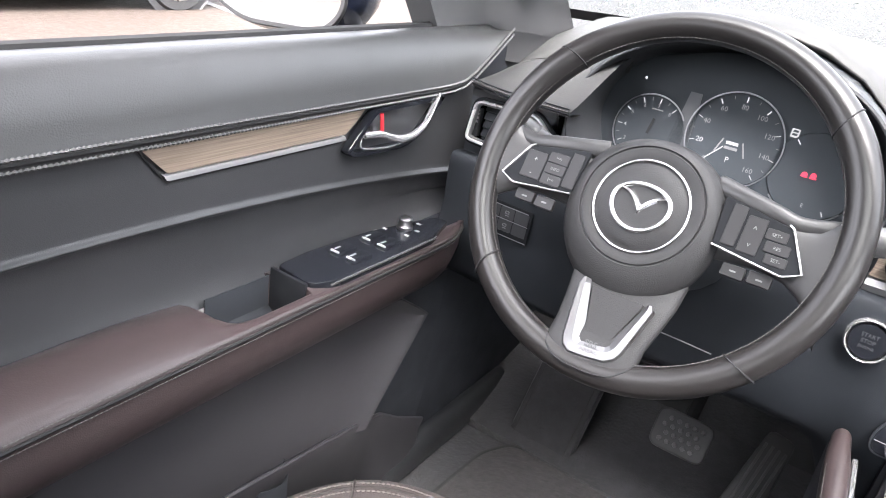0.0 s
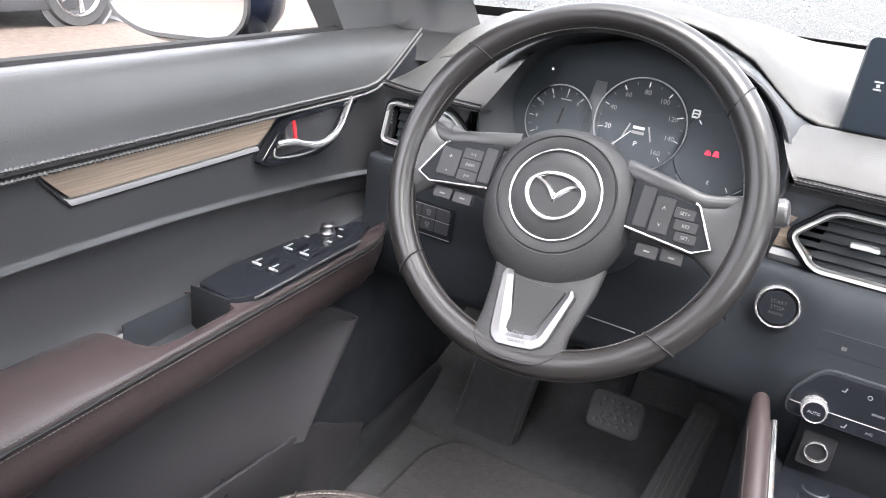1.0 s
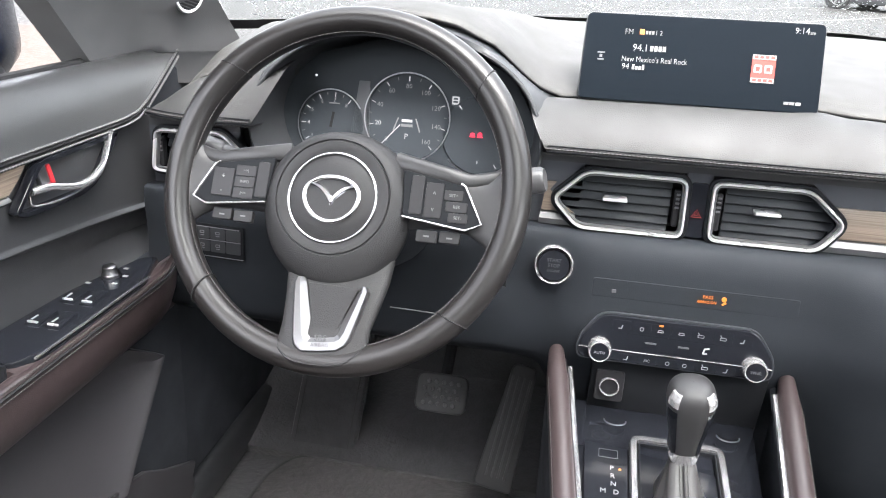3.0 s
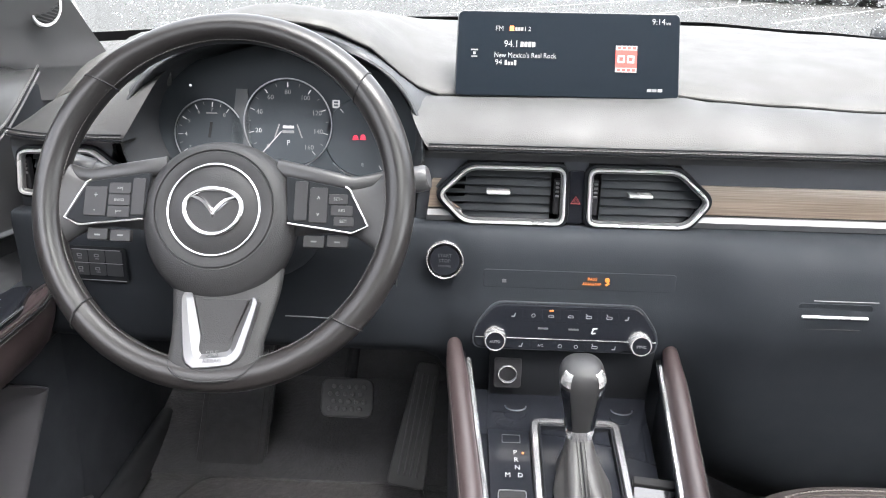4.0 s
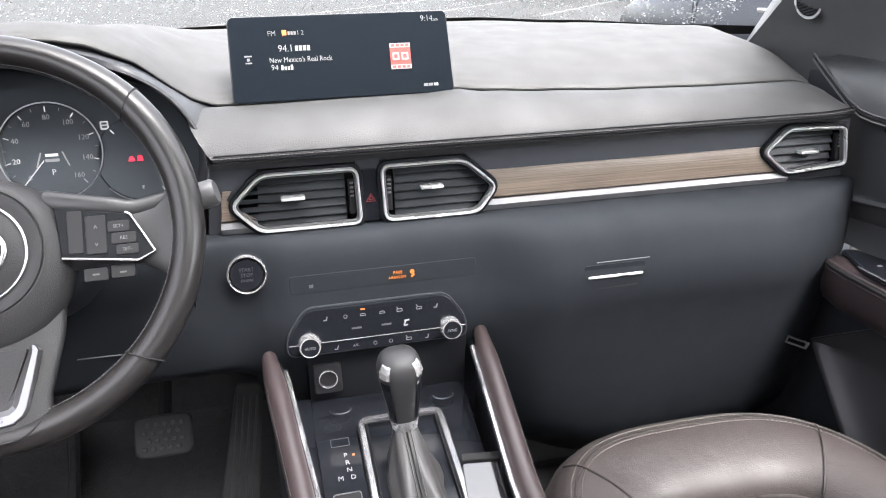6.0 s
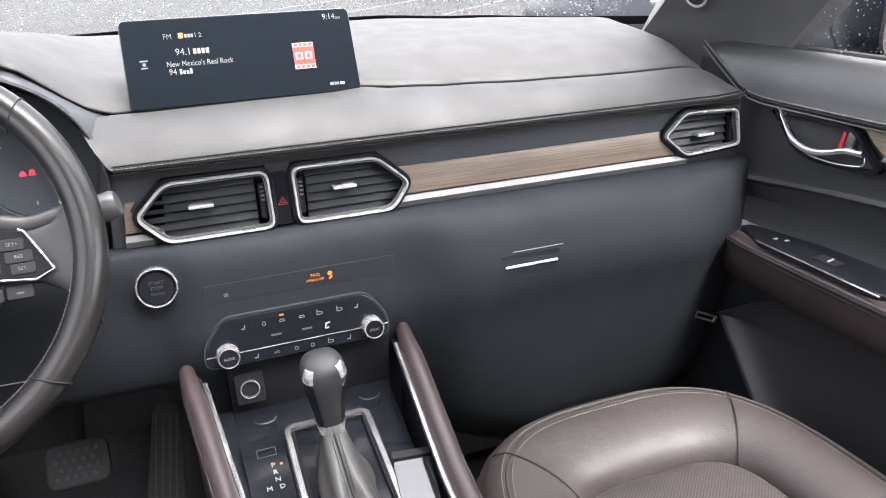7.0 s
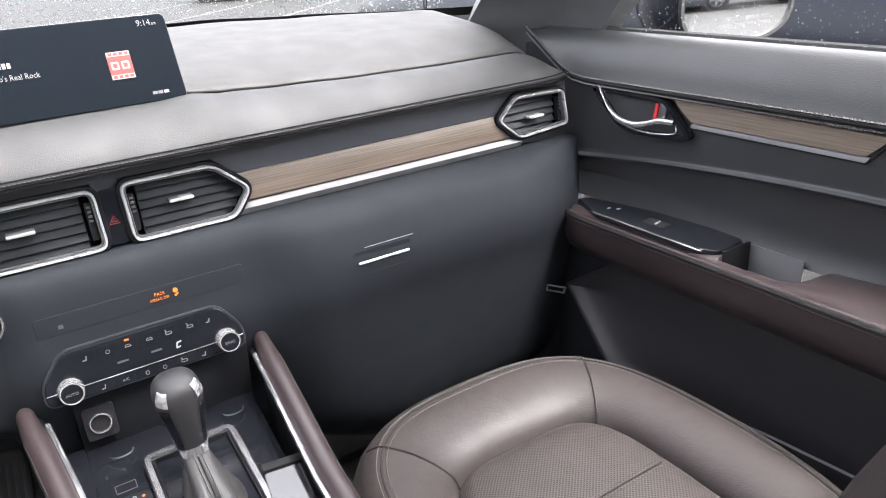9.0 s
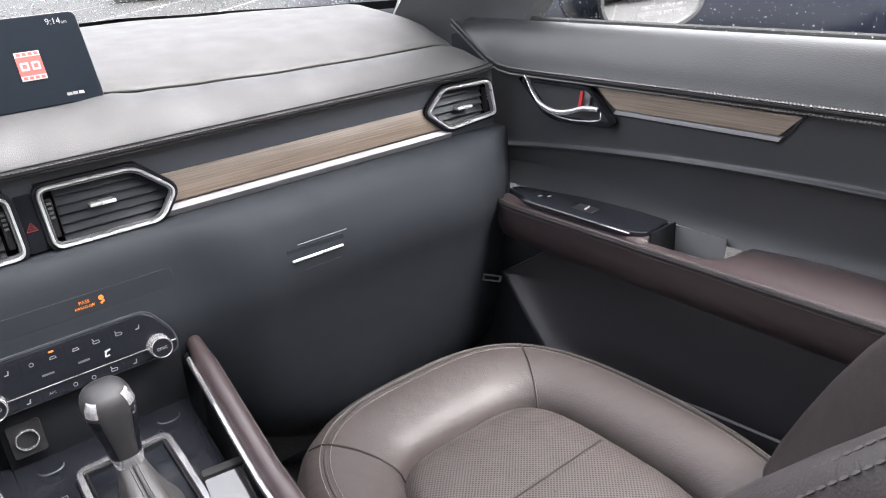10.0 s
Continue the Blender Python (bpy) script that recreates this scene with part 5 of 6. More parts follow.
    # switch plate on the armrest
    sp = rounded([(0.648, 0.098), (0.668, 0.090), (0.692, -0.02), (0.698, -0.120), (0.694, -0.168), (0.640, -0.172), (0.627, -0.14), (0.626, 0.03)], 0.008, 3)
    o = [(s * x, y) for x, y in sp]
    plate = part("switch_plate", slab(o, 0.0085, pose(0, 0, 0.8685), 0.003), M_piano, d, "gloss black window switch plate")
    plate.location.z = 0.0 if s < 0 else -0.006
    part("plate_trim", tube([P(0.6258, y, 0.8760) for y in np.linspace(-0.155, 0.04, 12)], 0.0014, 6), M_chrome, plate, "thin chrome edge")
    if s < 0:
        for row, yy in ((0, -0.085), (1, -0.030)):
            for k, xx in enumerate((0.650, 0.674)):
                b = part("window_switch", box((0.018, 0.032, 0.005), pose(s * xx, yy, 0.8772, 4, 0, 0), 0.0015), M_piano, plate, "black window switch")
                part("switch_tip", box((0.0125, 0.0026, 0.0026), pose(s * xx, yy - 0.0125, 0.8795), 0.0008), M_frame, b, "bright switch tip")
                part("switch_mark", box((0.0022, 0.010, 0.0006), pose(s * (xx + 0.004), yy - 0.004, 0.8801)), M_white, b)
        kn = part("mirror_knob", lathe([(0.0, 0.0155), (0.006, 0.0155), (0.0085, 0.0135), (0.0088, 0.006), (0.0105, 0.004), (0.0105, 0.0)], 28, pose(-0.668, 0.027, 0.8768)), M_satin, plate, "ridged silver mirror knob")
        for k, (xx, yy) in enumerate(((0.652, 0.010), (0.652, 0.032), (0.682, 0.004), (0.664, 0.052))):
            part("mark", box((0.006, 0.004, 0.0006), pose(s * xx, yy, 0.8773)), M_white, plate)
    else:
        b = part("window_switch", box((0.020, 0.036, 0.003), pose(s * 0.655, -0.055, 0.8770), 0.001), M_button, plate, "black window switch")
        part("switch_tip", box((0.013, 0.003, 0.0022), pose(s * 0.655, -0.058, 0.8790, 0, 0, 14), 0.0006), M_frame, b, "bright switch tip")
        for xx, yy in ((0.652, 0.032), (0.660, 0.020)):
            part("mark", box((0.006, 0.004, 0.0006), pose(s * xx, yy, 0.8773)), M_white, plate)
    part("plate_end", box((0.052, 0.004, 0.050), Matrix.Translation(P(0.668, -0.1755, 0.852)), 0.001), M_pod, plate, "black end of the switch plate")
    # liner of the pull cup; the passenger's is painted paler for window light
    ca, cb = (-0.250, -0.128) if s > 0 else (-0.262, -0.178)
    rows = [[P(x, y, z) for y in np.linspace(ca, cb, 5)] for x, z in ((0.650, 0.824), (0.688, 0.824), (0.6955, 0.830), (0.6968, 0.850), (0.6968, 0.8665))]
    part("pull_cup", thicken(loft(rows), 0.002), M_cup if s > 0 else M_lower, d, "pull cup liner with window light in its grey" if s > 0 else "dark pull cup liner")
    # wood strip and handle
    def on(y, z, out=0.0):
        return P(0.7005 - out, y, z)
    rows = []
    for i in range(20):
        t = i / 19
        yt = -0.036 + (-0.324 + 0.036) * t
        yb = -0.068 + (-0.300 + 0.068) * t
        rows.append([on(yt, 1.0335 - 0.002 * t, -0.004), on(yt, 1.0325 - 0.002 * t, 0.0005), on(yt * 0.5 + yb * 0.5, 1.018, 0.0012), on(yb, 1.0065, 0.0012), on(yb, 1.005, -0.004)])
    part("wood_strip", loft(rows), M_wood_y, d, "brown striped wood strip")
    rows = []
    for i in range(20):
        t = i / 19
        y = -0.069 + (-0.304 + 0.069) * t
        rows.append([on(y, 1.0052, -0.004), on(y, 1.0046, 0.0016), on(y + 0.002, 1.0015, 0.0018), on(y + 0.005, 0.9990, 0.0008), on(y + 0.005, 0.9985, -0.004)])
    part("silver_strip", loft(rows), M_strip, d, "satin silver strip")
    part("strip_shadow_gap", tube([on(-0.072, 0.9975, -0.0015), on(-0.300, 0.9975, -0.0015), on(-0.305, 1.003, -0.0015), on(-0.327, 1.031, -0.0015)], 0.0012, 6), M_gap, d)
    surround = rounded([(0.114, 1.036), (-0.030, 1.0355), (-0.078, 0.988), (-0.060, 0.979), (0.030, 0.976), (0.060, 0.984)], 0.012, 4)
    face = Matrix.Translation((s * 0.6985, 0, 0)) @ Matrix(((0, 0, -s, 0), (1, 0, 0, 0), (0, 1, 0, 0), (0, 0, 0, 1)))
    hd = part("handle_surround", ringplate(surround, grown(surround, -0.008), 0.010, face), M_piano, d, "black handle surround")
    part("handle_cup", slab(grown(surround, -0.007), 0.002, face @ pose(0, 0, -0.001)), M_plastic, hd, "dark hollow behind the lever")
    # the lever: a flat chrome blade that sweeps down the front of the cup and along its foot
    lever = cr([(0.088, 1.0325, 0.010), (0.074, 1.0165, 0.013), (0.060, 1.0025, 0.015), (0.038, 0.9945, 0.016), (0.016, 0.9935, 0.016), (-0.006, 0.9985, 0.014), (-0.022, 1.0035, 0.011), (-0.046, 1.0040, 0.007)], 6)
    rows = []
    for i, q in enumerate(lever):
        t = i / (len(lever) - 1)
        hw = lerp_table([(0.0, 0.0105), (0.25, 0.0085), (0.5, 0.0046), (0.75, 0.0042), (1.0, 0.0040)], t)
        c = face @ q
        up = Vector((0, lerp_table([(0.0, 0.80), (0.35, 0.65), (0.6, 0.0), (1.0, -0.05)], t), 1)).normalized()
        nrm = Vector((-s, 0, 0))
        rows.append([c + up * hw * math.cos(a) + nrm * 0.0042 * math.copysign(abs(math.sin(a)) ** 0.7, math.sin(a)) for a in np.linspace(0, 2 * math.pi, 14, endpoint=False)])
    part("handle_lever", loft(rows, ring=True, caps=True), M_lever, hd, "bright curved door lever")
    lip = cr([(0.050, 0.9905, 0.0085), (0.030, 0.9850, 0.0095), (0.0, 0.9835, 0.0095), (-0.030, 0.9860, 0.009), (-0.049, 0.9905, 0.008), (-0.0495, 1.0005, 0.007)], 5)
    part("cup_lip", tube([face @ q for q in lip], 0.0013, 8), M_lever, hd, "thin chrome lip of the handle cup")
    part("lock_tab", box((0.007, 0.014, 0.026), Matrix.Translation(P(0.6945, -0.024, 1.016)) @ pose(0, 0, 0, 12), 0.003), M_satin, hd, "satin grey lock tab")
    part("lock_flag", box((0.004, 0.0055, 0.024), Matrix.Translation(P(0.6935, -0.0125, 1.014)) @ pose(0, 0, 0, 12), 0.001), M_redlock, hd, "red lock flag")
    # lower panel with map pocket
    rows = []
    for y in np.linspace(-1.0, 0.20, 26):
        prof = [(0.690, 0.785), (0.694, 0.76), (0.697, 0.70), (0.70, 0.62), (0.705, 0.50), (0.72, 0.42), (0.74, 0.40)]
        rows.append([P(q.x, y, q.y) for q in cr([(a, b, 0) for a, b in prof], 2)])
    part("lower_panel", loft(rows), M_lower, d, "charcoal lower door panel")
    def front(z):
        return lerp_line([(0.596, -0.012), (0.622, 0.032), (0.714, 0.124), (0.784, 0.021)] if s > 0 else [(0.596, -0.026), (0.607, -0.019), (0.736, 0.088), (0.784, 0.018)], z)
    rows = []
    for inward, depth in ((-0.003, 0.0), (-0.002, 0.040), (0.0, 0.0455), (0.003, 0.046), (0.010, 0.0425), (0.022, 0.036), (0.040, 0.0285), (0.065, 0.0215), (0.10, 0.0155), (0.16, 0.0105), (0.30, 0.008), (0.75, 0.008)):
        rows.append([P(0.695 - depth - min(depth, 0.02) * 4 * (0.70 - z) * (s > 0), front(z) - inward, z) for z in (0.596, 0.622, 0.645, 0.670, 0.695, 0.708, 0.714, 0.720, 0.735, 0.750, 0.767, 0.784)])
    part("speaker_panel", loft(rows), M_gloss_lower, d, "smooth charcoal speaker panel", angle=50)
    pocket = [(0.19, 0.47, 0.034), (0.10, 0.525, 0.026), (0.03, 0.580, 0.010), (-0.012, 0.6005, 0.0), (-0.14, 0.617, 0.0), (-0.255, 0.631, 0.0), (-0.45, 0.645, 0.0), (-0.80, 0.65, 0.0)]
    rows = [[P(0.715, y, z - 0.18), P(0.690, y, z - 0.15), P(0.662 + q, y, z - 0.03), P(0.655 + q, y, z - 0.003), P(0.6552 + q, y, z + 0.001), P(0.658 + q, y, z + 0.003), P(0.662 + q, y, z), P(0.666 + q, y, z - 0.010), P(0.680 + q * 0.5, y, z - 0.10)] for y, z, q in pocket]
    part("map_pocket", loft(rows), M_gloss_lower, d, "charcoal map pocket with a rounded rim")
    holder = lathe([(0.036, 0.0), (0.038, 0.0015), (0.038, -0.06)], 28, Matrix.Translation(P(0.690, -0.185, 0.600)))
    part("bottle_holder", holder, M_lower, d, "dark round bottle holder in the pocket")
    return d


M_rope = mat("black_rope_seam", (0.062, 0.062, 0.063), 0.40, wear=0)
M_strip = mat("pale_satin_strip", (0.42, 0.42, 0.43), 0.34, 0.45, wear=0.02)
M_cup = mat("window_lit_cup_plastic", (0.16, 0.16, 0.165), 0.42, vary=0.1)
M_redlock = mat("red_lock", (0.55, 0.03, 0.04), 0.4, wear=0)
M_gloss_lower = mat("smooth_charcoal_plastic", (0.034, 0.033, 0.036), 0.36, vary=0.05, wear=0.0)
build_door(-1, "driver_door", "black driver door with brown armrest and wood strip")
build_door(1, "passenger_door", "black passenger door with brown armrest and wood strip")


M_etch = mat("etched_grey", (0.22, 0.22, 0.22), 0.5, wear=0)


def build_mirror(s, label):
    """Outside mirror: housing, glass and arm."""
    cx, cy, cz = s * 0.965, 0.085, 1.149
    d = thing("wing_mirror", (s * 0.78, 0.10, 1.06), label, "wing mirror", "wing mirrors")
    turn = s * 14
    m = Matrix.Translation((cx, cy, cz)) @ Matrix.Rotation(radians(-turn), 4, 'Z') @ Matrix.Rotation(radians(88), 4, 'X')
    o = rounded([(-0.125, -0.045), (-0.09, -0.075), (0.06, -0.080), (0.125, -0.055), (0.135, 0.02), (0.11, 0.075), (-0.06, 0.085), (-0.12, 0.06)], 0.03, 4)
    o = [(x * 0.83, y) for x, y in o]
    if s < 0:
        o = [(-x, y) for x, y in o][::-1]
    rows = [[m @ Vector((x, y, 0.012)) for x, y in grown(o, 0.005)], [m @ Vector((x, y, -0.01)) for x, y in grown(o, 0.012)], [m @ Vector((x, y, -0.06)) for x, y in grown(o, 0.012)], [m @ Vector((x * 0.97, y * 0.95, -0.11)) for x, y in o], [m @ Vector((x * 0.8, y * 0.75, -0.145)) for x, y in o], [m @ Vector((x * 0.4, y * 0.4, -0.16)) for x, y in o]]
    part("housing", loft(rows, ring=True, caps=True), M_bluepaint, d, "dark blue gloss housing")
    part("mirror_rim", ringplate(grown(o, 0.005), grown(o, -0.004), 0.008, m @ pose(0, 0, 0.010)), M_rubber, d)
    part("mirror_glass", slab(grown(o, -0.003), 0.002, m @ pose(0, 0, 0.012)), M_mirror, d, "clean mirror glass")
    part("arm", box((0.16, 0.07, 0.05), Matrix.Translation((s * 0.83, 0.15, 1.055)), 0.02), M_plastic, d)
    if s > 0:
        for k, tx in enumerate(("OBJECTS IN MIRROR ARE", "CLOSER THAN THEY APPEAR")):
            lettering("warning_text", tx, 0.0078, m @ pose(0.018, -0.044 - 0.0105 * k, 0.0140), M_etch, d)
    return d


build_mirror(-1, "dark driver side wing mirror outside the window")
build_mirror(1, "dark passenger side wing mirror with etched warning")


# ---- centre console ----
CX = 0.011  # the console's middle


def rail_point(s, t):
    """The padded side rail of the console, t from the dash (0) to the back (1)."""
    y = 0.13 - 0.58 * t
    z = lerp_line([(-0.45, 0.70), (-0.28, 0.705), (-0.16, 0.726), (0.09, 0.806), (0.16, 0.828)], y)
    x = -0.0015 - 0.04 * min(0.0, y - 0.09) + s * lerp_line([(-0.45, 0.097), (-0.10, 0.1035), (0.09, 0.1200), (0.16, 0.126)], y)
    return Vector((x, y, z))


def build_console():
    c = thing("centre_console", (CX, 0.0, 0.37), "black centre console with brown padded rails and chrome edges", "console")
    # body
    rows = []
    for t in np.linspace(0, 1, 14):
        l, r = rail_point(-1, t), rail_point(1, t)
        rows.append([(l.x - 0.012, l.y, 0.37), (l.x - 0.016, l.y, l.z - 0.03), (l.x, l.y, l.z - 0.012), (r.x, r.y, r.z - 0.012), (r.x + 0.016, r.y, r.z - 0.03), (r.x + 0.012, r.y, 0.37)])
    # side walls only; the tray between is separate
    for side in (0, 1):
        rr = [[Vector(p) for p in (row[:3] if side == 0 else row[3:])] for row in rows]
        part("side_wall", thicken(loft(rr), 0.006), M_lower, c, "charcoal console side")
    # top deck: gloss black, following the rails
    rows = []
    for t in np.linspace(0.02, 1, 12):
        l, r = rail_point(-1, t), rail_point(1, t)
        z = 0.7225 + 0.16 * max(l.y, -0.2) - 0.002
        rows.append([Vector((l.x + 0.012, l.y, z)), Vector((CX, l.y, z)), Vector((r.x - 0.012, r.y, z))])
    deck = part("deck", thicken(loft(rows), 0.004), M_piano, c, "dusty gloss black top deck")
    # front tray wall under the climate panel
    part("tray_back", box((0.20, 0.01, 0.10), Matrix.Translation((CX, 0.112, 0.772)) @ pose(0, 0, 0, 8), 0.002), M_pod, c, "dark back of the front tray")
    # rails: padded brown outside, chrome inside
    for s in (-1, 1):
        path = [rail_point(s, t) + Vector((s * 0.010, 0, 0)) for t in np.linspace(0.045, 1, 26)]
        rows = []
        for i, p in enumerate(path):
            rows.append([p + Vector((0.0130 * min(1.0, 0.72 + 0.14 * i) * math.cos(a), 0, 0.017 * min(1.0, 0.72 + 0.14 * i) * math.sin(a))) for a in np.linspace(0, 2 * math.pi, 16, endpoint=False)])
        rl = part("padded_rail", loft(rows, ring=True, caps=True), M_brown, c, "dark brown padded rail")
        path = [rail_point(s, t) + Vector((-s * 0.0055, -0.002, 0.004)) for t in np.linspace(0.085, 1, 24)]
        part("rail_trim", tube(path, 0.0030, 8), M_chrome, rl, "bright chrome inner edge")
        path = [rail_point(s, t) + Vector((s * 0.0215, 0, 0.009)) for t in np.linspace(0.13, 1, 40)]
        part("stitching", stitches(path, 0.0045, 0.0006), M_thread_dark, rl)
    # climate panel
    m = facing(0.002, 0.093, 0.846, 10)
    o = rounded([(-0.112, -0.026), (0.105, -0.026), (0.104, -0.002), (0.082, 0.030), (-0.088, 0.030), (-0.111, -0.002)], 0.012, 4)
    cp = part("climate_panel", slab(o, 0.006, m, 0.002), M_piano, c, "gloss black climate control panel")
    part("panel_rib", ringplate(grown(o, 0.002), grown(o, -0.0005), 0.004, m), M_lower, cp)
    part("silver_line", box((0.214, 0.0013, 0.0015), m @ pose(-0.0035, -0.0120, 0.0065), 0.0005), M_chrome, cp, "thin bright line")
    part("display_window", slab(rrect(0.115, 0.0155, 0.001), 0.0006, m @ pose(0.0, 0.0015, 0.006)), M_piano, cp, "dark display window")
    for u in (-0.030, 0.006):
        part("segment", box((0.012, 0.0022, 0.0003), m @ pose(u, 0.001, 0.0068)), M_grey, cp)
    part("fan_symbol", box((0.0062, 0.0018, 0.0003), m @ pose(0.031, 0.0028, 0.0068, 0, 0, 12)), M_glow, cp)
    part("fan_symbol", box((0.0016, 0.0075, 0.0003), m @ pose(0.0285, 0.000, 0.0068, 0, 0, -18)), M_glow, cp)
    part("fan_symbol", box((0.0045, 0.0015, 0.0003), m @ pose(0.030, -0.003, 0.0068, 0, 0, 12)), M_glow, cp)

    def icon(u, v, material, kind):
        """A small pictogram of thin lines on a key."""
        z = 0.0064
        if kind == 0:
            bm = join(ringplate(rrect(0.0072, 0.0036, 0.0012), rrect(0.0058, 0.0022, 0.0008), 0.0003, m @ pose(u, v, z)), box((0.0010, 0.0030, 0.0003), m @ pose(u - 0.0026, v + 0.0030, z, 0, 0, 25)))
        elif kind == 1:
            bm = ringplate(disc(0.0024, 14), disc(0.0017, 14), 0.0003, m @ pose(u, v, z))
        elif kind == 2:
            bm = join(box((0.0060, 0.0008, 0.0003), m @ pose(u, v - 0.0012, z)), box((0.0046, 0.0008, 0.0003), m @ pose(u, v + 0.0012, z)), box((0.0008, 0.0030, 0.0003), m @ pose(u + 0.0026, v, z, 0, 0, 20)), box((0.0008, 0.0030, 0.0003), m @ pose(u - 0.0028, v, z, 0, 0, -20)))
        else:
            bm = join(box((0.0012, 0.0050, 0.0003), m @ pose(u + 0.001, v, z, 0, 0, -15)), box((0.0038, 0.0012, 0.0003), m @ pose(u - 0.001, v - 0.0018, z)))
        return bm
    for i, (u, kd) in enumerate(((-0.065, 3), (-0.042, 1), (-0.021, 2), (0.002, 2), (0.023, 0), (0.047, 0), (0.068, 3))):
        b = part("button", slab(rrect(0.021, 0.012, 0.001), 0.0005, m @ pose(u, 0.0185, 0.0058), 0.0002), M_piano, cp)
        part("mark", icon(u, 0.0165, M_white, kd), M_mark2, b, smooth=False)
    part("lamp", box((0.0050, 0.0020, 0.0004), m @ pose(-0.021, 0.0232, 0.0066)), M_orange, cp, "lit orange lamp")
    for i, (u, kd) in enumerate(((-0.055, 3), (-0.032, None), (-0.009, 1), (0.010, 1), (0.032, 0), (0.055, 3))):
        b = part("button", slab(rrect(0.021, 0.010, 0.001), 0.0005, m @ pose(u, -0.0205, 0.0058), 0.0002), M_piano, cp)
        if kd is None:
            lettering("mark", "A/C", 0.0042, m @ pose(u, -0.0205, 0.0065), M_mark2, b)
        else:
            part("mark", icon(u, -0.0205, M_white, kd), M_mark2, b, smooth=False)
    for s, tx in ((-1, "AUTO"), (1, "SYNC")):
        mk = m @ pose(-0.0865 if s < 0 else 0.0835, -0.0120, 0.004)
        k = part("climate_knob", lathe([(0.0, 0.0165), (0.0102, 0.0165), (0.0106, 0.0172)], 36, mk), M_piano, cp, "gloss black knob face")
        part("knob_ring", lathe([(0.0106, 0.0172), (0.0118, 0.0174), (0.0130, 0.0150), (0.0136, 0.0)], 36, mk), M_lever, k, "ridged silver knob ring")
        lettering("legend", tx, 0.0046, mk @ pose(0, -0.001, 0.0168), M_mark2, k)
    # power socket
    ms = facing(-0.066, 0.098, 0.777, 6)
    so = part("power_socket", lathe([(0.0, -0.012), (0.0098, -0.012), (0.0102, 0.001)], 28, ms), M_gap, c, "round power socket")
    part("socket_ring", lathe([(0.0100, 0.001), (0.0105, 0.0030), (0.0117, 0.003), (0.0122, 0.0)], 32, ms), M_lever, so, "silver ring")
    part("socket_plate", slab(rrect(0.034, 0.040, 0.004), 0.003, ms @ pose(0, 0, -0.004), 0.001), M_button, so)
    # gear indicator plate
    md = Matrix.Translation((-0.060, -0.012, 0.7215)) @ pose(0, 0, 0, 9.5)
    gp = part("gear_plate", slab(rounded([(-0.026, -0.075), (0.020, -0.075), (0.020, 0.062), (-0.030, 0.062)], 0.005, 3), 0.003, md, 0.001), M_piano, c, "gloss black gear indicator plate")
    for i, (tx, u, v) in enumerate((("P", 0.002, 0.021), ("R", 0.003, 0.010), ("N", 0.004, -0.001), ("D", 0.007, -0.012), ("M", -0.007, -0.012))):
        lettering("letter", tx, 0.0088, md @ pose(u, v, 0.0032), M_white, gp)
    part("lamp", lathe([(0.0, 0.0005), (0.0016, 0.0005), (0.0016, 0.0)], 10, md @ pose(0.011, 0.0205, 0.0031)), M_orange, gp, "lit orange lamp")
    part("release_cover", ringplate(rrect(0.022, 0.013, 0.001, cx=-0.002, cy=0.042), rrect(0.020, 0.011, 0.001, cx=-0.002, cy=0.042), 0.0034, md), M_grey, gp)
    part("drive_switch", slab(rrect(0.030, 0.026, 0.003), 0.006, md @ pose(-0.003, -0.050, 0.002), 0.002), M_button, gp, "black rocker switch")
    part("switch_ring", ringplate(rrect(0.031, 0.027, 0.003), rrect(0.0285, 0.0245, 0.0025), 0.0066, md @ pose(-0.003, -0.050, 0.002)), M_trim, gp)
    # tilted gloss lid of the cup holders behind a dark slot
    ml = Matrix.Translation((0.0835, -0.079, 0.7190)) @ pose(0, 0, 0, 17, 0, -8)
    part("cup_lid", slab(rounded([(-0.0215, 0.034), (0.0215, 0.034), (0.021, -0.12), (-0.0215, -0.12)], 0.003, 3), 0.004, ml, 0.001), M_lid, c, "shiny black cup holder lid")
    part("lid_slot", box((0.044, 0.010, 0.010), ml @ pose(0, 0.041, 0.001), 0.002), M_gap, c)
    for s, xx in ((-1, -0.055), (1, 0.075)):
        arc = [(xx + 0.013 * math.cos(a), 0.083 + 0.010 * math.sin(a), 0.7405) for a in np.linspace(math.pi, 2 * math.pi, 10)]
        part("finger_notch", tube(arc, 0.0009, 6), M_satin, c)
    return c


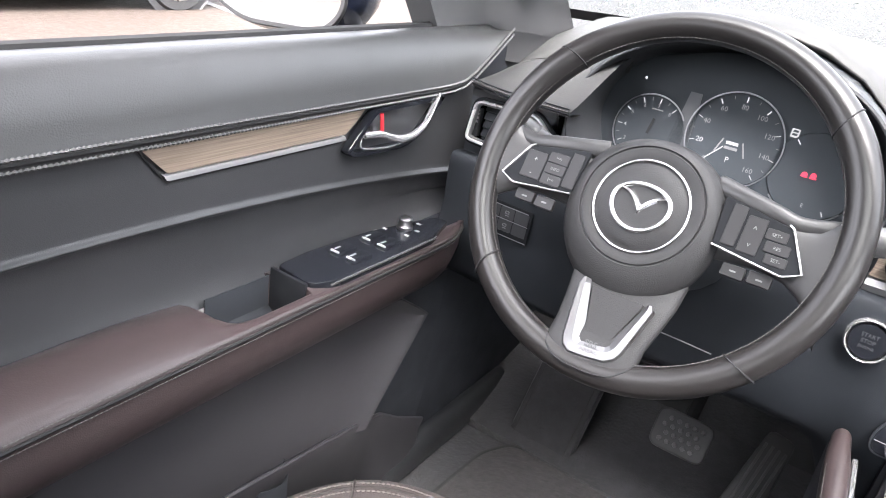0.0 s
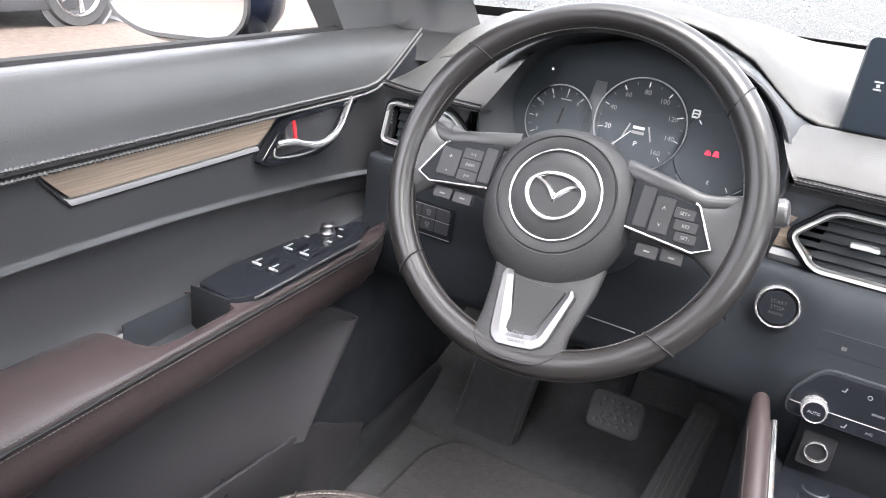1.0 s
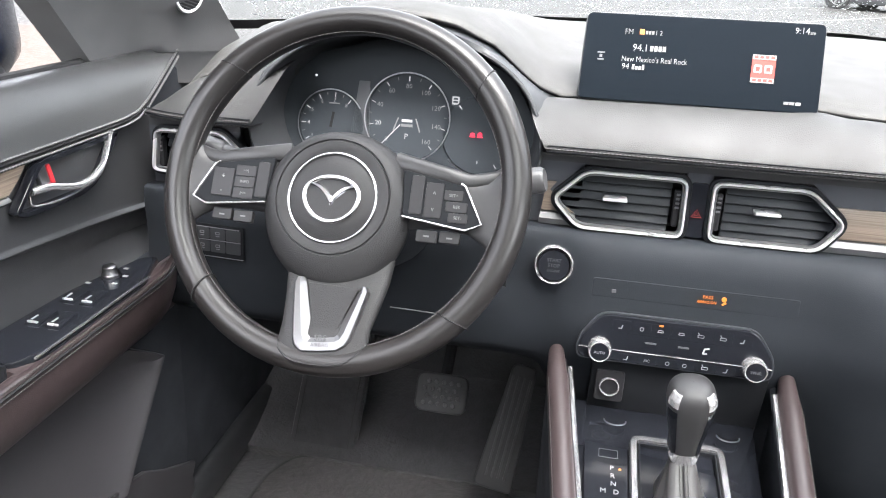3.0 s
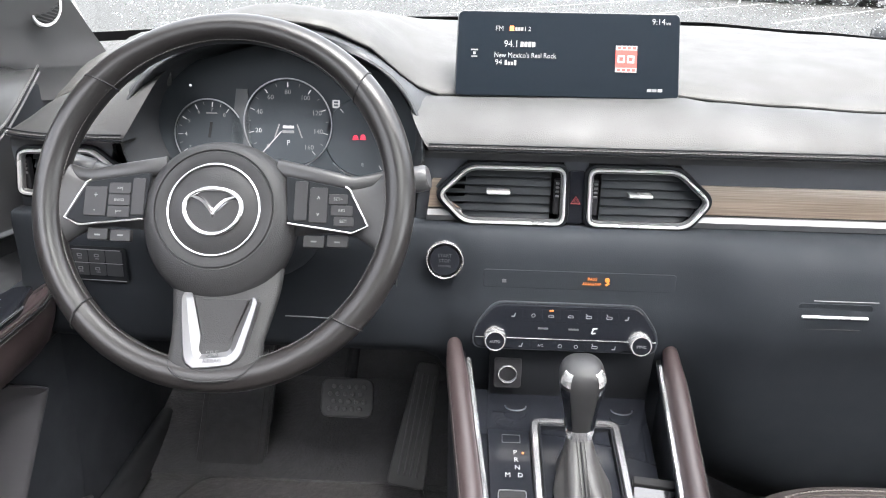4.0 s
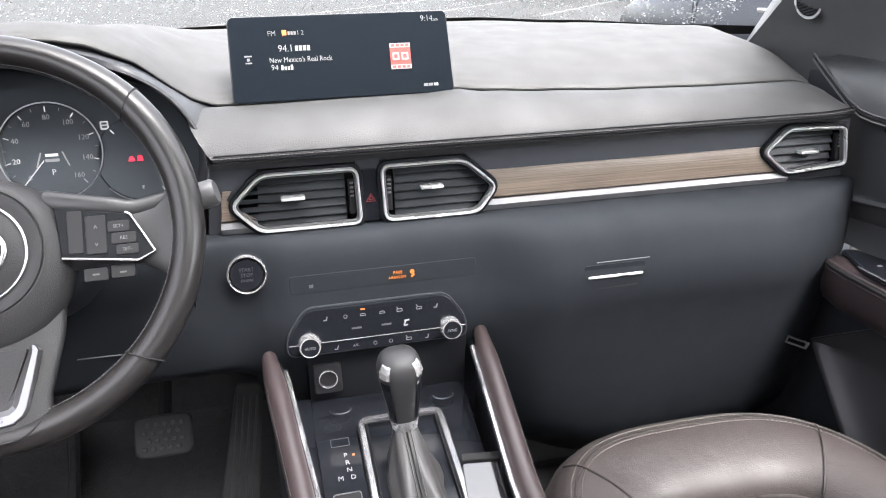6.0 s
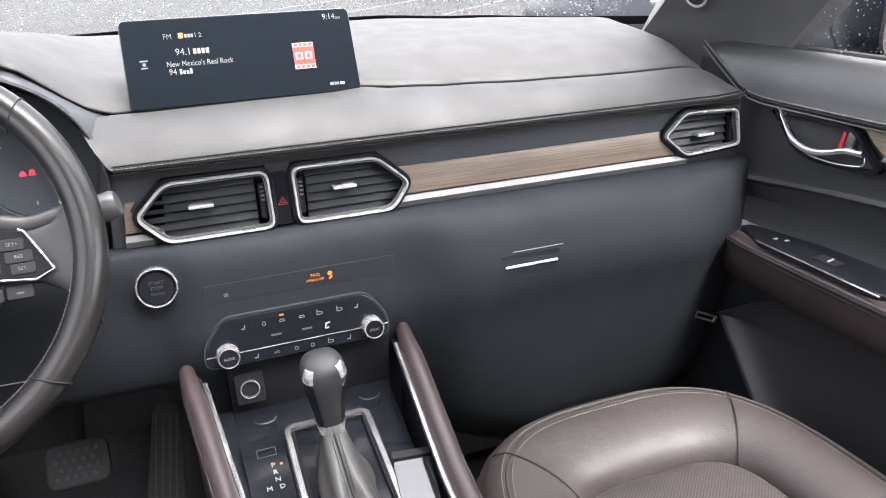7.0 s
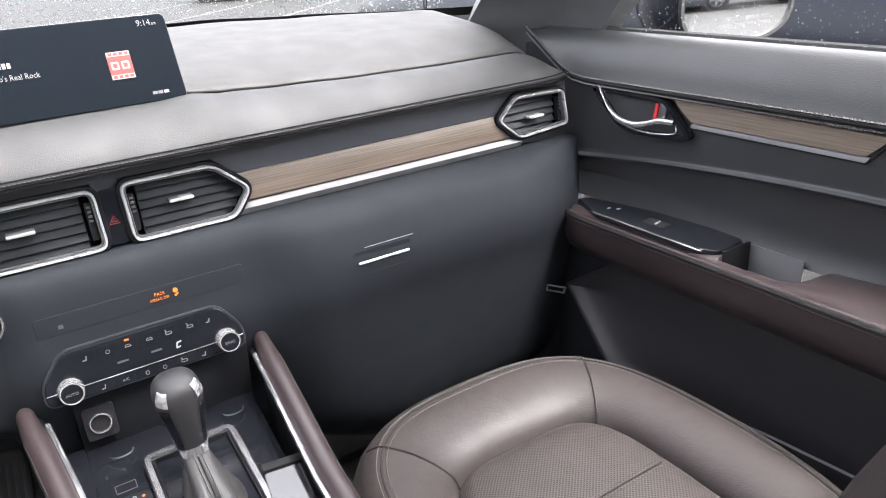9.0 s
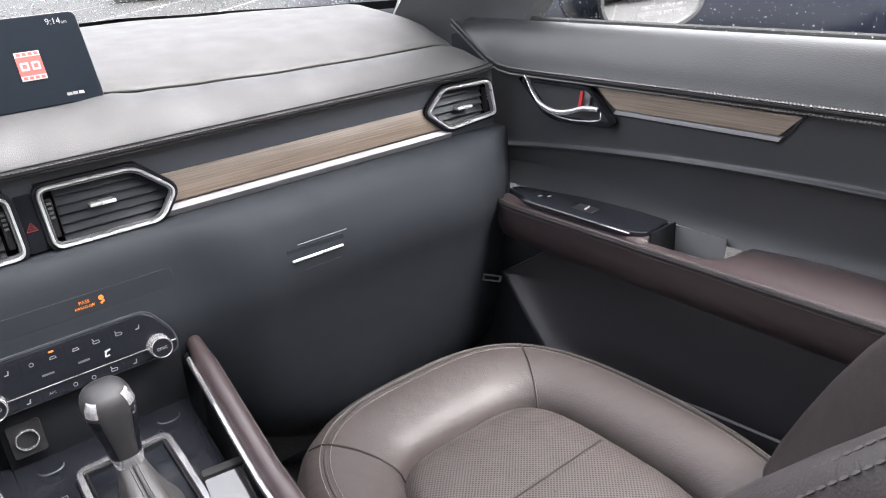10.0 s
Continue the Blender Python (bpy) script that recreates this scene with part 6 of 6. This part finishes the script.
def build_shifter():
    g = thing("gear_lever", (CX, 0.0, 0.715), "black and silver gear lever with leather boot", "gear lever")
    md = Matrix.Translation((CX + 0.002, -0.02, 0.7205)) @ pose(0, 0, 0, 9.5)
    o = rounded([(-0.052, 0.080), (0.054, 0.080), (0.054, -0.105), (-0.052, -0.105)], 0.014, 4)
    part("bezel", ringplate(o, grown(o, -0.0095), 0.010, md), M_bezel, g, "silver gaiter bezel")
    part("bezel_lip", ringplate(grown(o, -0.0096), grown(o, -0.0125), 0.0075, md), M_pod, g, "black inner lip of the bezel")
    part("well", slab(grown(o, -0.008), 0.002, md), M_piano, g, "gloss black well")
    # boot: a creased leather cone
    rows = []
    neck = Vector((0.007, -0.022, 0.779))
    foot = md @ Vector((0.0, -0.030, 0.003))
    for i in range(18):
        t = i / 17
        c = foot.lerp(neck, t)
        rx = 0.0175 * (1 - t) ** 1.1 + 0.0130
        ry = 0.050 * (1 - t) ** 1.1 + 0.0125
        row = []
        for j in range(64):
            a = 2 * math.pi * j / 64
            w = 1 + 0.13 * math.sin(6 * a + 2.5 * t + 0.6) * (1 - t) * min(1, 4 * t + 0.3) + 0.03 * math.sin(11 * a - 3 * t) * (1 - t) ** 2 + 0.02 * math.sin(7 * t + 2 * a)
            sq = (abs(math.cos(a)) ** 3 + abs(math.sin(a)) ** 3) ** (-1 / 3)
            row.append(c + Vector((rx * w * sq * math.cos(a), ry * w * sq * math.sin(a), 0)))
        rows.append(row)
    part("boot", loft(rows, ring=True, caps=True), M_boot, g, "creased black leather boot")
    st = [foot.lerp(neck, t) + Vector((0, -(0.050 * (1 - t) ** 1.1 + 0.0137), 0.002)) for t in np.linspace(0.15, 0.98, 20)]
    part("seam", tube(st, 0.0012, 6), M_gap, g)
    for off in (-0.004, 0.004):
        part("stitching", stitches([p + Vector((off, 0.0005, 0)) for p in st], 0.0048, 0.0009), M_thread_dark, g)
    # knob: tall tapered grip leaning back
    prof = [(0.000, 0.0130, 0.0125), (0.012, 0.0150, 0.0145), (0.030, 0.0168, 0.0165), (0.052, 0.0200, 0.0200), (0.070, 0.0228, 0.0232), (0.082, 0.0234, 0.0240), (0.090, 0.0222, 0.0228), (0.096, 0.0190, 0.0195), (0.0995, 0.0140, 0.0142), (0.1012, 0.0080, 0.0080), (0.1018, 0.0004, 0.0004)]
    axis = Matrix.Translation(neck) @ pose(0, 0, 0, 8, -3.5, 0)
    def body(z0, z1, grow, a0=0.0, a1=2 * math.pi, n=32):
        rows = []
        for k in [z0 + (z1 - z0) * (1 - (1 - i / 21) ** 1.8) for i in range(22)]:
            rx = lerp_line([(h, a) for h, a, b in prof], k) + grow
            ry = lerp_line([(h, b) for h, a, b in prof], k) + grow
            pts = []
            for j in range(n + 1):
                a = a0 + (a1 - a0) * j / n
                sq = (abs(math.cos(a)) ** 2.6 + abs(math.sin(a)) ** 2.6) ** (-1 / 2.6)
                pts.append(axis @ Vector((rx * sq * math.cos(a), ry * sq * math.sin(a), k)))
            rows.append(pts)
        return rows
    rows = [[q for q in r[:-1]] for r in body(0.0, 0.1018, 0.0)]
    k = part("knob", loft(rows, ring=True), M_spoke, g, "black leather grip")
    rows = [[q for q in r[:-1]] for r in body(0.0, 0.0175, 0.0008)]
    part("collar", loft(rows, ring=True), M_lever, k, "satin silver collar")
    for mid in (-0.72, math.pi + 0.72):
        part("side_trim", loft(body(0.012, 0.078, 0.0006, mid - 0.26, mid + 0.26, 10)), M_piano, k, "gloss side trim")
        part("top_trim", loft(body(0.083, 0.0970, 0.0010, mid - 0.27, mid + 0.27, 10)), M_lever, k, "bright shoulder trim")
    return g


M_lid = mat("polished_black_lid", (0.02, 0.02, 0.022), 0.05, spec=0.6, coat=1.0, wear=0.0)
M_boot = mat("soft_black_boot_leather", (0.040, 0.039, 0.039), 0.40, bump=((900, 0.06, "grain"),), vary=0.08, wear=0.02)
M_bezel = mat("satin_bezel_silver", (0.50, 0.50, 0.51), 0.24, 0.9, wear=0.03)
build_console()
build_shifter()


def build_pedals():
    p = thing("brake_pedal", (-0.305, 0.33, 0.55), "wide black rubber brake pedal", "pedal", "pedals")
    m = facing(-0.306, 0.30, 0.595, 30)
    pad = part("pad", slab(rrect(0.084, 0.062, 0.014), 0.012, m, 0.004), M_rubber, p, "rubber pad with studs")
    for i in range(5):
        for j in range(4):
            part("stud", lathe([(0.0, 0.0022), (0.0032, 0.0018), (0.0038, 0.0)], 8, m @ pose(-0.024 + 0.012 * i + (0.003 if j % 2 else -0.003), -0.017 + 0.0115 * j, 0.012)), M_stud, pad)
    part("arm", tube([(-0.306, 0.305, 0.60), (-0.306, 0.40, 0.66), (-0.306, 0.47, 0.82)], 0.010, 8), M_gap, p)
    a = thing("accelerator_pedal", (-0.21, 0.34, 0.40), "tall black ribbed accelerator pedal", "pedal", "pedals")
    m = Matrix.Translation((-0.197, 0.335, 0.525)) @ pose(0, 0, 0, 62, 0, 0) @ Matrix.Rotation(radians(-9), 4, 'Z')
    pad = part("pad", slab(rounded([(-0.033, -0.105), (0.033, -0.105), (0.020, 0.105), (-0.020, 0.105)], 0.012, 3), 0.012, m, 0.004), M_rubber, a, "tall ribbed rubber pad")
    for i in range(4):
        part("rib", box((0.004, 0.17, 0.003), m @ pose(-0.015 + 0.010 * i, 0.0, 0.0128), 0.001), M_stud, pad)
    # floor mat
    o = rounded([(-0.64, -0.10), (-0.20, -0.10), (-0.175, 0.30), (-0.20, 0.40), (-0.28, 0.44), (-0.475, 0.44), (-0.482, 0.378), (-0.590, 0.358), (-0.622, 0.295)], 0.025, 4)
    mat_ob = tagged(part("floor_mat", slab(o, 0.012, pose(0, 0, 0.361), 0.004), M_matcarpet), "dark carpet floor mat in the driver footwell", "floor mat")
    rim = grown(o, -0.004)
    part("binding", tube([(x, y, 0.374) for x, y in rim], 0.0028, 6, closed=True), M_rubber, mat_ob)
    fr = thing("footrest", (-0.58, 0.45, 0.37), "dark carpeted footrest beside the mat", "footrest")
    mf = Matrix.Translation((-0.548, 0.455, 0.455)) @ pose(0, 0, 0, -38)
    part("pad", box((0.13, 0.03, 0.25), mf, 0.012), M_carpet, fr)
    part("base", box((0.11, 0.05, 0.22), mf @ pose(0, 0.038, -0.01), 0.01), M_lower, fr)
    part("binding", tube([mf @ Vector((u, -0.0152, v)) for u, v in ((-0.052, -0.112), (0.052, -0.112), (0.052, 0.112), (-0.052, 0.112))], 0.0016, 6, closed=True), M_rubber, fr, "sewn edge binding")


M_stud = mat("worn_rubber_stud", (0.06, 0.06, 0.06), 0.5, vary=0.2)
M_matcarpet = mat("mat_pile", (0.056, 0.053, 0.054), 0.95, bump=((700, 0.9, "noise"), (120, 0.6, "noise")), vary=0.35, vary_scale=80, sheen=0.15)
build_pedals()


# ---- seats ----
def build_seat(dx, dy, name, label):
    s = thing(name, (0.376 + dx, -0.3 + dy, 0.37), label, "car seat", "front seats")
    wide = 0.009 if dx == 0 else 0.0
    cx, cy, a0, b0 = 0.376 + dx - wide, -0.265 + dy, 0.230 + wide, 0.313
    def ring(inset, z, n=72, dip=0.0, e=3.0, lift=0.0):
        row = []
        for j in range(n):
            t = 2 * math.pi * j / n
            c, si = math.cos(t), math.sin(t)
            q = e + 12 * max(0, inset - 0.02)
            x = cx + (a0 - inset) * math.copysign(abs(c) ** (2 / q), c) * (1 - 0.10 * max(0, -si))
            y = cy + (b0 - inset * 1.3) * math.copysign(abs(si) ** (2 / q), si)
            fr = max(0, si) ** 3
            row.append(Vector((x, y, z + 0.012 + lift * fr - 0.012 * max(0, -si) * (1 - max(0.0, inset) / 0.2295))))
        return row
    part("cushion_side", loft([ring(0.05, 0.46), ring(0.012, 0.50), ring(-0.004, 0.57), ring(-0.002, 0.625), ring(0.006, 0.655), ring(0.016, 0.672)], ring=True), M_seat, s, "brown leather cushion side")
    part("cushion_bolster", loft([ring(0.015, 0.6715), ring(0.020, 0.678), ring(0.032, 0.6855), ring(0.050, 0.688), ring(0.072, 0.6855), ring(0.092, 0.678), ring(0.106, 0.668), ring(0.113, 0.654), ring(0.116, 0.638)], ring=True), M_seat, s, "smooth brown leather bolster")
    part("cushion_insert", loft([ring(0.1135, 0.640), ring(0.119, 0.653), ring(0.131, 0.6615), ring(0.155, 0.666), ring(0.19, 0.666), ring(a0 - 0.0005, 0.665)], ring=True), M_perf, s, "perforated leather insert")
    edge = ring(0.0380, 0.6866)
    part("piping", tube(edge + edge[:1], 0.0016, 6), M_seam, s)
    for ins, z in ((0.0320, 0.6862), (0.0440, 0.6882)):
        e = ring(ins, z)
        part("stitching", stitches(e + e[:1], 0.0052, 0.0013), M_thread_seat, s, "pale twin stitching")
    # seams over the bolster at the corners, and across the insert
    for sx in (-1, 1):
        pts = []
        for ins, z in ((0.016, 0.686), (0.032, 0.6982), (0.050, 0.7008), (0.072, 0.6984), (0.092, 0.691), (0.110, 0.676), (0.1155, 0.660)):
            t = math.radians(48 - 70 * (ins - 0.016) if sx > 0 else 132)
            c, si = math.cos(t), math.sin(t)
            q = 3 + 12 * max(0, ins - 0.02)
            pts.append((cx + (a0 - ins) * math.copysign(abs(c) ** (2 / q), c), cy + (b0 - ins * 1.3) * abs(si) ** (2 / q), z))
        part("seam", tube(cr(pts, 4), 0.0013, 6), M_seam, s)
    gx = [(cx + x, cy + 0.020, 0.6790) for x in np.linspace(-0.10, 0.10, 12)]
    part("seam", tube(gx, 0.0012, 6), M_seam, s)
    for dv in (-0.005, 0.005):
        part("stitching", stitches([(x, y + dv, z) for x, y, z in gx], 0.0046, 0.0009), M_thread, s)
    # backrest, leaning back
    lean = radians(29)
    base = Vector((cx, cy - 0.186, 0.603))
    ax = Vector((0, -math.sin(lean), math.cos(lean)))
    nr = Vector((0, math.cos(lean), math.sin(lean)))
    rows, face = [], []
    for h, w, dep, bol in ((-0.04, 0.185, 0.03, 0.03), (0.0, 0.192, 0.05, 0.036), (0.10, 0.206, 0.06, 0.062), (0.25, 0.214, 0.06, 0.074), (0.40, 0.208, 0.055, 0.056), (0.52, 0.195, 0.045, 0.03), (0.60, 0.165, 0.03, 0.015), (0.635, 0.12, 0.01, 0.005)):
        prof = [(-w, -0.09), (-w - 0.006, -0.02), (-w, 0.03 + bol * 0.6), (-w + 0.03, 0.03 + bol), (-w + 0.075, 0.02 + bol * 0.5), (-w * 0.5, 0.012), (0, 0.01), (w * 0.5, 0.012), (w - 0.075, 0.02 + bol * 0.5), (w - 0.03, 0.03 + bol), (w, 0.03 + bol * 0.6), (w + 0.006, -0.02), (w, -0.09)]
        sm = cr([(p[0], p[1], 0) for p in prof], 4)
        rows.append([base + ax * h + nr * q.y + Vector((q.x, 0, 0)) for q in sm])
    sk = [[cr([rows[i][j] for i in range(len(rows))], 3)[k] for j in range(len(rows[0]))] for k in range(3 * (len(rows) - 1) + 1)]
    part("backrest", loft(sk, ring=True, caps=True), M_seat, s, "brown leather backrest with side bolsters")
    for j in (9, 39):
        path = [r[j] + nr * 0.001 for r in sk]
        part("stitching", stitches(path, 0.0058, 0.0012), M_thread_seat, s, "pale seam stitching")
        part("stitching", stitches([p + Vector((0.010 if j == 9 else -0.010, 0.004, 0.004)) for p in path], 0.0058, 0.0012), M_thread_seat, s, "pale seam stitching")
    hr = base + ax * 0.74 + nr * 0.0
    part("headrest", box((0.25, 0.10, 0.17), Matrix.Translation(hr) @ pose(0, 0, 0, math.degrees(lean)), 0.035), M_seat, s, "brown leather headrest")
    for sx in (-0.06, 0.06):
        part("headrest_post", tube([base + ax * 0.60 + Vector((sx, 0, 0)), hr + Vector((sx, 0, 0))], 0.006, 8), M_chrome, s)
    # recliner cover and frame on the floor
    part("hinge_cover", box((0.03, 0.10, 0.12), Matrix.Translation((cx + 0.215, cy - 0.17, 0.60)), 0.012), M_plastic, s)
    part("base_frame", box((0.36, 0.44, 0.10), Matrix.Translation((cx, cy - 0.02, 0.41)), 0.01), M_lower, s)
    return s


build_seat(0.0, 0.0, "passenger_seat", "brown leather passenger seat with perforated cushion")
build_seat(-0.752, -0.163, "driver_seat", "brown leather driver seat pushed well back")


# ---- outside: parked cars ----
def build_car(x, y, yaw, paint, label, length=4.6, suv=True):
    """A parked car, its nose along local +y, origin on the ground under its middle."""
    c = thing("parked_car", (x, y, 0), label, "car", "parked cars")
    m = pose(x, y, 0, 0, 0, yaw)
    H = 1.68 if suv else 1.45
    L = length / 2
    stations = [(-L, 0.55, 0.95, 0.80), (-L + 0.08, 0.34, 1.05, 0.86), (-L + 0.6, 0.30, 1.10, 0.91), (0, 0.28, 1.06, 0.92), (L - 1.3, 0.28, 1.04, 0.92), (L - 0.5, 0.30, 0.96, 0.88), (L - 0.06, 0.36, 0.82, 0.80), (L, 0.5, 0.70, 0.72)]
    rows = []
    for yy, zb, zt, w in stations:
        prof = [(-w * 0.92, zb), (-w, zb + 0.12), (-w, zb + (zt - zb) * 0.55), (-w * 0.985, zt - 0.06), (-w * 0.93, zt), (0, zt + 0.02), (w * 0.93, zt), (w * 0.985, zt - 0.06), (w, zb + (zt - zb) * 0.55), (w, zb + 0.12), (w * 0.92, zb)]
        rows.append([m @ Vector((a, yy, b)) for a, b in prof])
    smooth = [[cr([rows[i][j] for i in range(len(rows))], 4)[k] for j in range(len(rows[0]))] for k in range(4 * (len(rows) - 1) + 1)]
    body = part("body", loft(smooth, ring=True, caps=True), paint, c, "glossy painted body")
    # cabin
    rows = []
    for t, ya, yb, w in ((0, -L + 0.10, L - 1.25, 0.86), (0.5, -L + 0.28, L - 1.75, 0.78), (0.93, -L + 0.52, L - 2.15, 0.68), (1.0, -L + 0.65, L - 2.35, 0.60)):
        z = 1.04 + (H - 1.04) * t
        o = rounded([(-w, ya), (w, ya), (w, yb), (-w, yb)], 0.12, 3)
        rows.append([m @ Vector((a, b, z)) for a, b in o])
    cab = part("cabin", loft(rows[:3], ring=True), M_carglass, c, "dark glazed cabin")
    part("roof", loft(rows[2:], ring=True, caps=True), paint, c, "painted roof")
    for sx in (-1, 1):
        for yy in (L - 2.05, -0.35, -L + 0.75):
            part("pillar", tube([m @ Vector((sx * 0.865, yy, 1.05)), m @ Vector((sx * 0.79, yy - 0.08, 1.04 + (H - 1.04) * 0.5)), m @ Vector((sx * 0.69, yy - 0.14, H - 0.05))], 0.03, 8), paint, cab)
        part("side_cladding", box((0.03, length * 0.60, 0.24), m @ pose(sx * 0.912, 0, 0.29), 0.01), M_plastic, body, "black lower cladding")
        for yy in (-0.95, 0.25):
            hnd = part("door_handle", box((0.03, 0.19, 0.03), m @ pose(sx * 0.925, yy, 0.94), 0.01), M_chrome if paint is M_bluepaint else paint, body, "bright pull handle")
        for yy in (-1.25, -0.10, 1.02):
            part("door_gap", box((0.006, 0.006, 0.62), m @ pose(sx * 0.921, yy, 0.70)), M_gap, body)
        for yy in (L - 0.92, -L + 0.92):
            mw = m @ pose(sx * 0.83, yy, 0.345) @ Matrix.Rotation(radians(90 * sx), 4, 'Y')
            arch = part("wheel_arch", lathe([(0.0, 0.086), (0.40, 0.086), (0.415, 0.100), (0.39, 0.04)], 36, mw), M_rubber, c, "black wheel arch")
            wh = part("wheel", lathe([(0.20, -0.09), (0.33, -0.09), (0.345, -0.05), (0.345, 0.09), (0.325, 0.115), (0.245, 0.110)], 36, mw), M_tyre, c, "black tyre")
            part("rim", lathe([(0.245, 0.112), (0.235, 0.118), (0.225, 0.09), (0.20, 0.06), (0.05, 0.075), (0.0, 0.08)], 36, mw), M_alloy, wh, "alloy rim")
            for k in range(5):
                part("spoke", box((0.17, 0.045, 0.03), mw @ Matrix.Rotation(radians(72 * k + 10), 4, 'Z') @ pose(0.125, 0, 0.095), 0.008), M_alloy, wh)
    for sx in (-1, 1):
        part("headlight", box((0.30, 0.14, 0.13), m @ pose(sx * 0.60, L - 0.20, 0.76, 0, 0, -sx * 25), 0.03), M_mirror, c, "clear headlight")
        part("tail_light", box((0.28, 0.10, 0.14), m @ pose(sx * 0.62, -L + 0.10, 0.90, 0, 0, sx * 10), 0.03), M_redlock, c, "red tail light")
    part("grille", box((0.70, 0.06, 0.20), m @ pose(0, L - 0.04, 0.58), 0.03), M_gap, c)
    return c


build_car(8.14, 4.55, 180, M_bluepaint, "glossy dark blue car parked across the lane", 4.9)
build_car(3.52, 2.70, 0, M_bluepaint, "dark blue car parked in the next bay", 4.7)
build_car(-7.25, 2.55, 0, M_silverpaint, "silver car parked on the tan apron", 4.7, False)
build_car(9.5, -23.2, 90, M_whitepaint, "white car parked along the building", 4.8)
build_car(15.6, -23.0, 90, M_whitepaint, "white car parked along the building", 4.8)
build_car(8.2, 22.5, 48, M_whitepaint, "white car parked beyond the bays", 4.7)
build_car(11.4, 20.3, 48, M_darkpaint, "dark grey car parked beyond the bays", 4.7)
build_car(14.6, 18.0, 48, M_bluepaint, "dark blue car parked beyond the bays", 4.6, False)


def build_building():
    b = thing("building", (0, -26, 0), "long pale dealership building behind the car", "building")
    wall = part("wall", box((60, 8, 6), pose(0, -30, 3)), M_wallpaint, b, "pale rendered wall", smooth=False)
    part("roof", box((61, 9, 0.4), pose(0, -30, 6.2), 0.05), M_darkpaint, b, "dark flat roof edge")
    for i in range(12):
        w = part("window", box((3.4, 0.12, 2.6), pose(-26 + 4.7 * i, -25.98, 1.9), 0.02), M_carglass, b, "dark shop window")
        part("frame", box((3.6, 0.16, 0.12), pose(-26 + 4.7 * i, -25.98, 3.26), 0.02), M_satin, w)


M_wallpaint = mat("pale_render", (0.32, 0.31, 0.29), 0.8, bump=((30, 0.2, "noise"),), vary=0.08)
build_building()
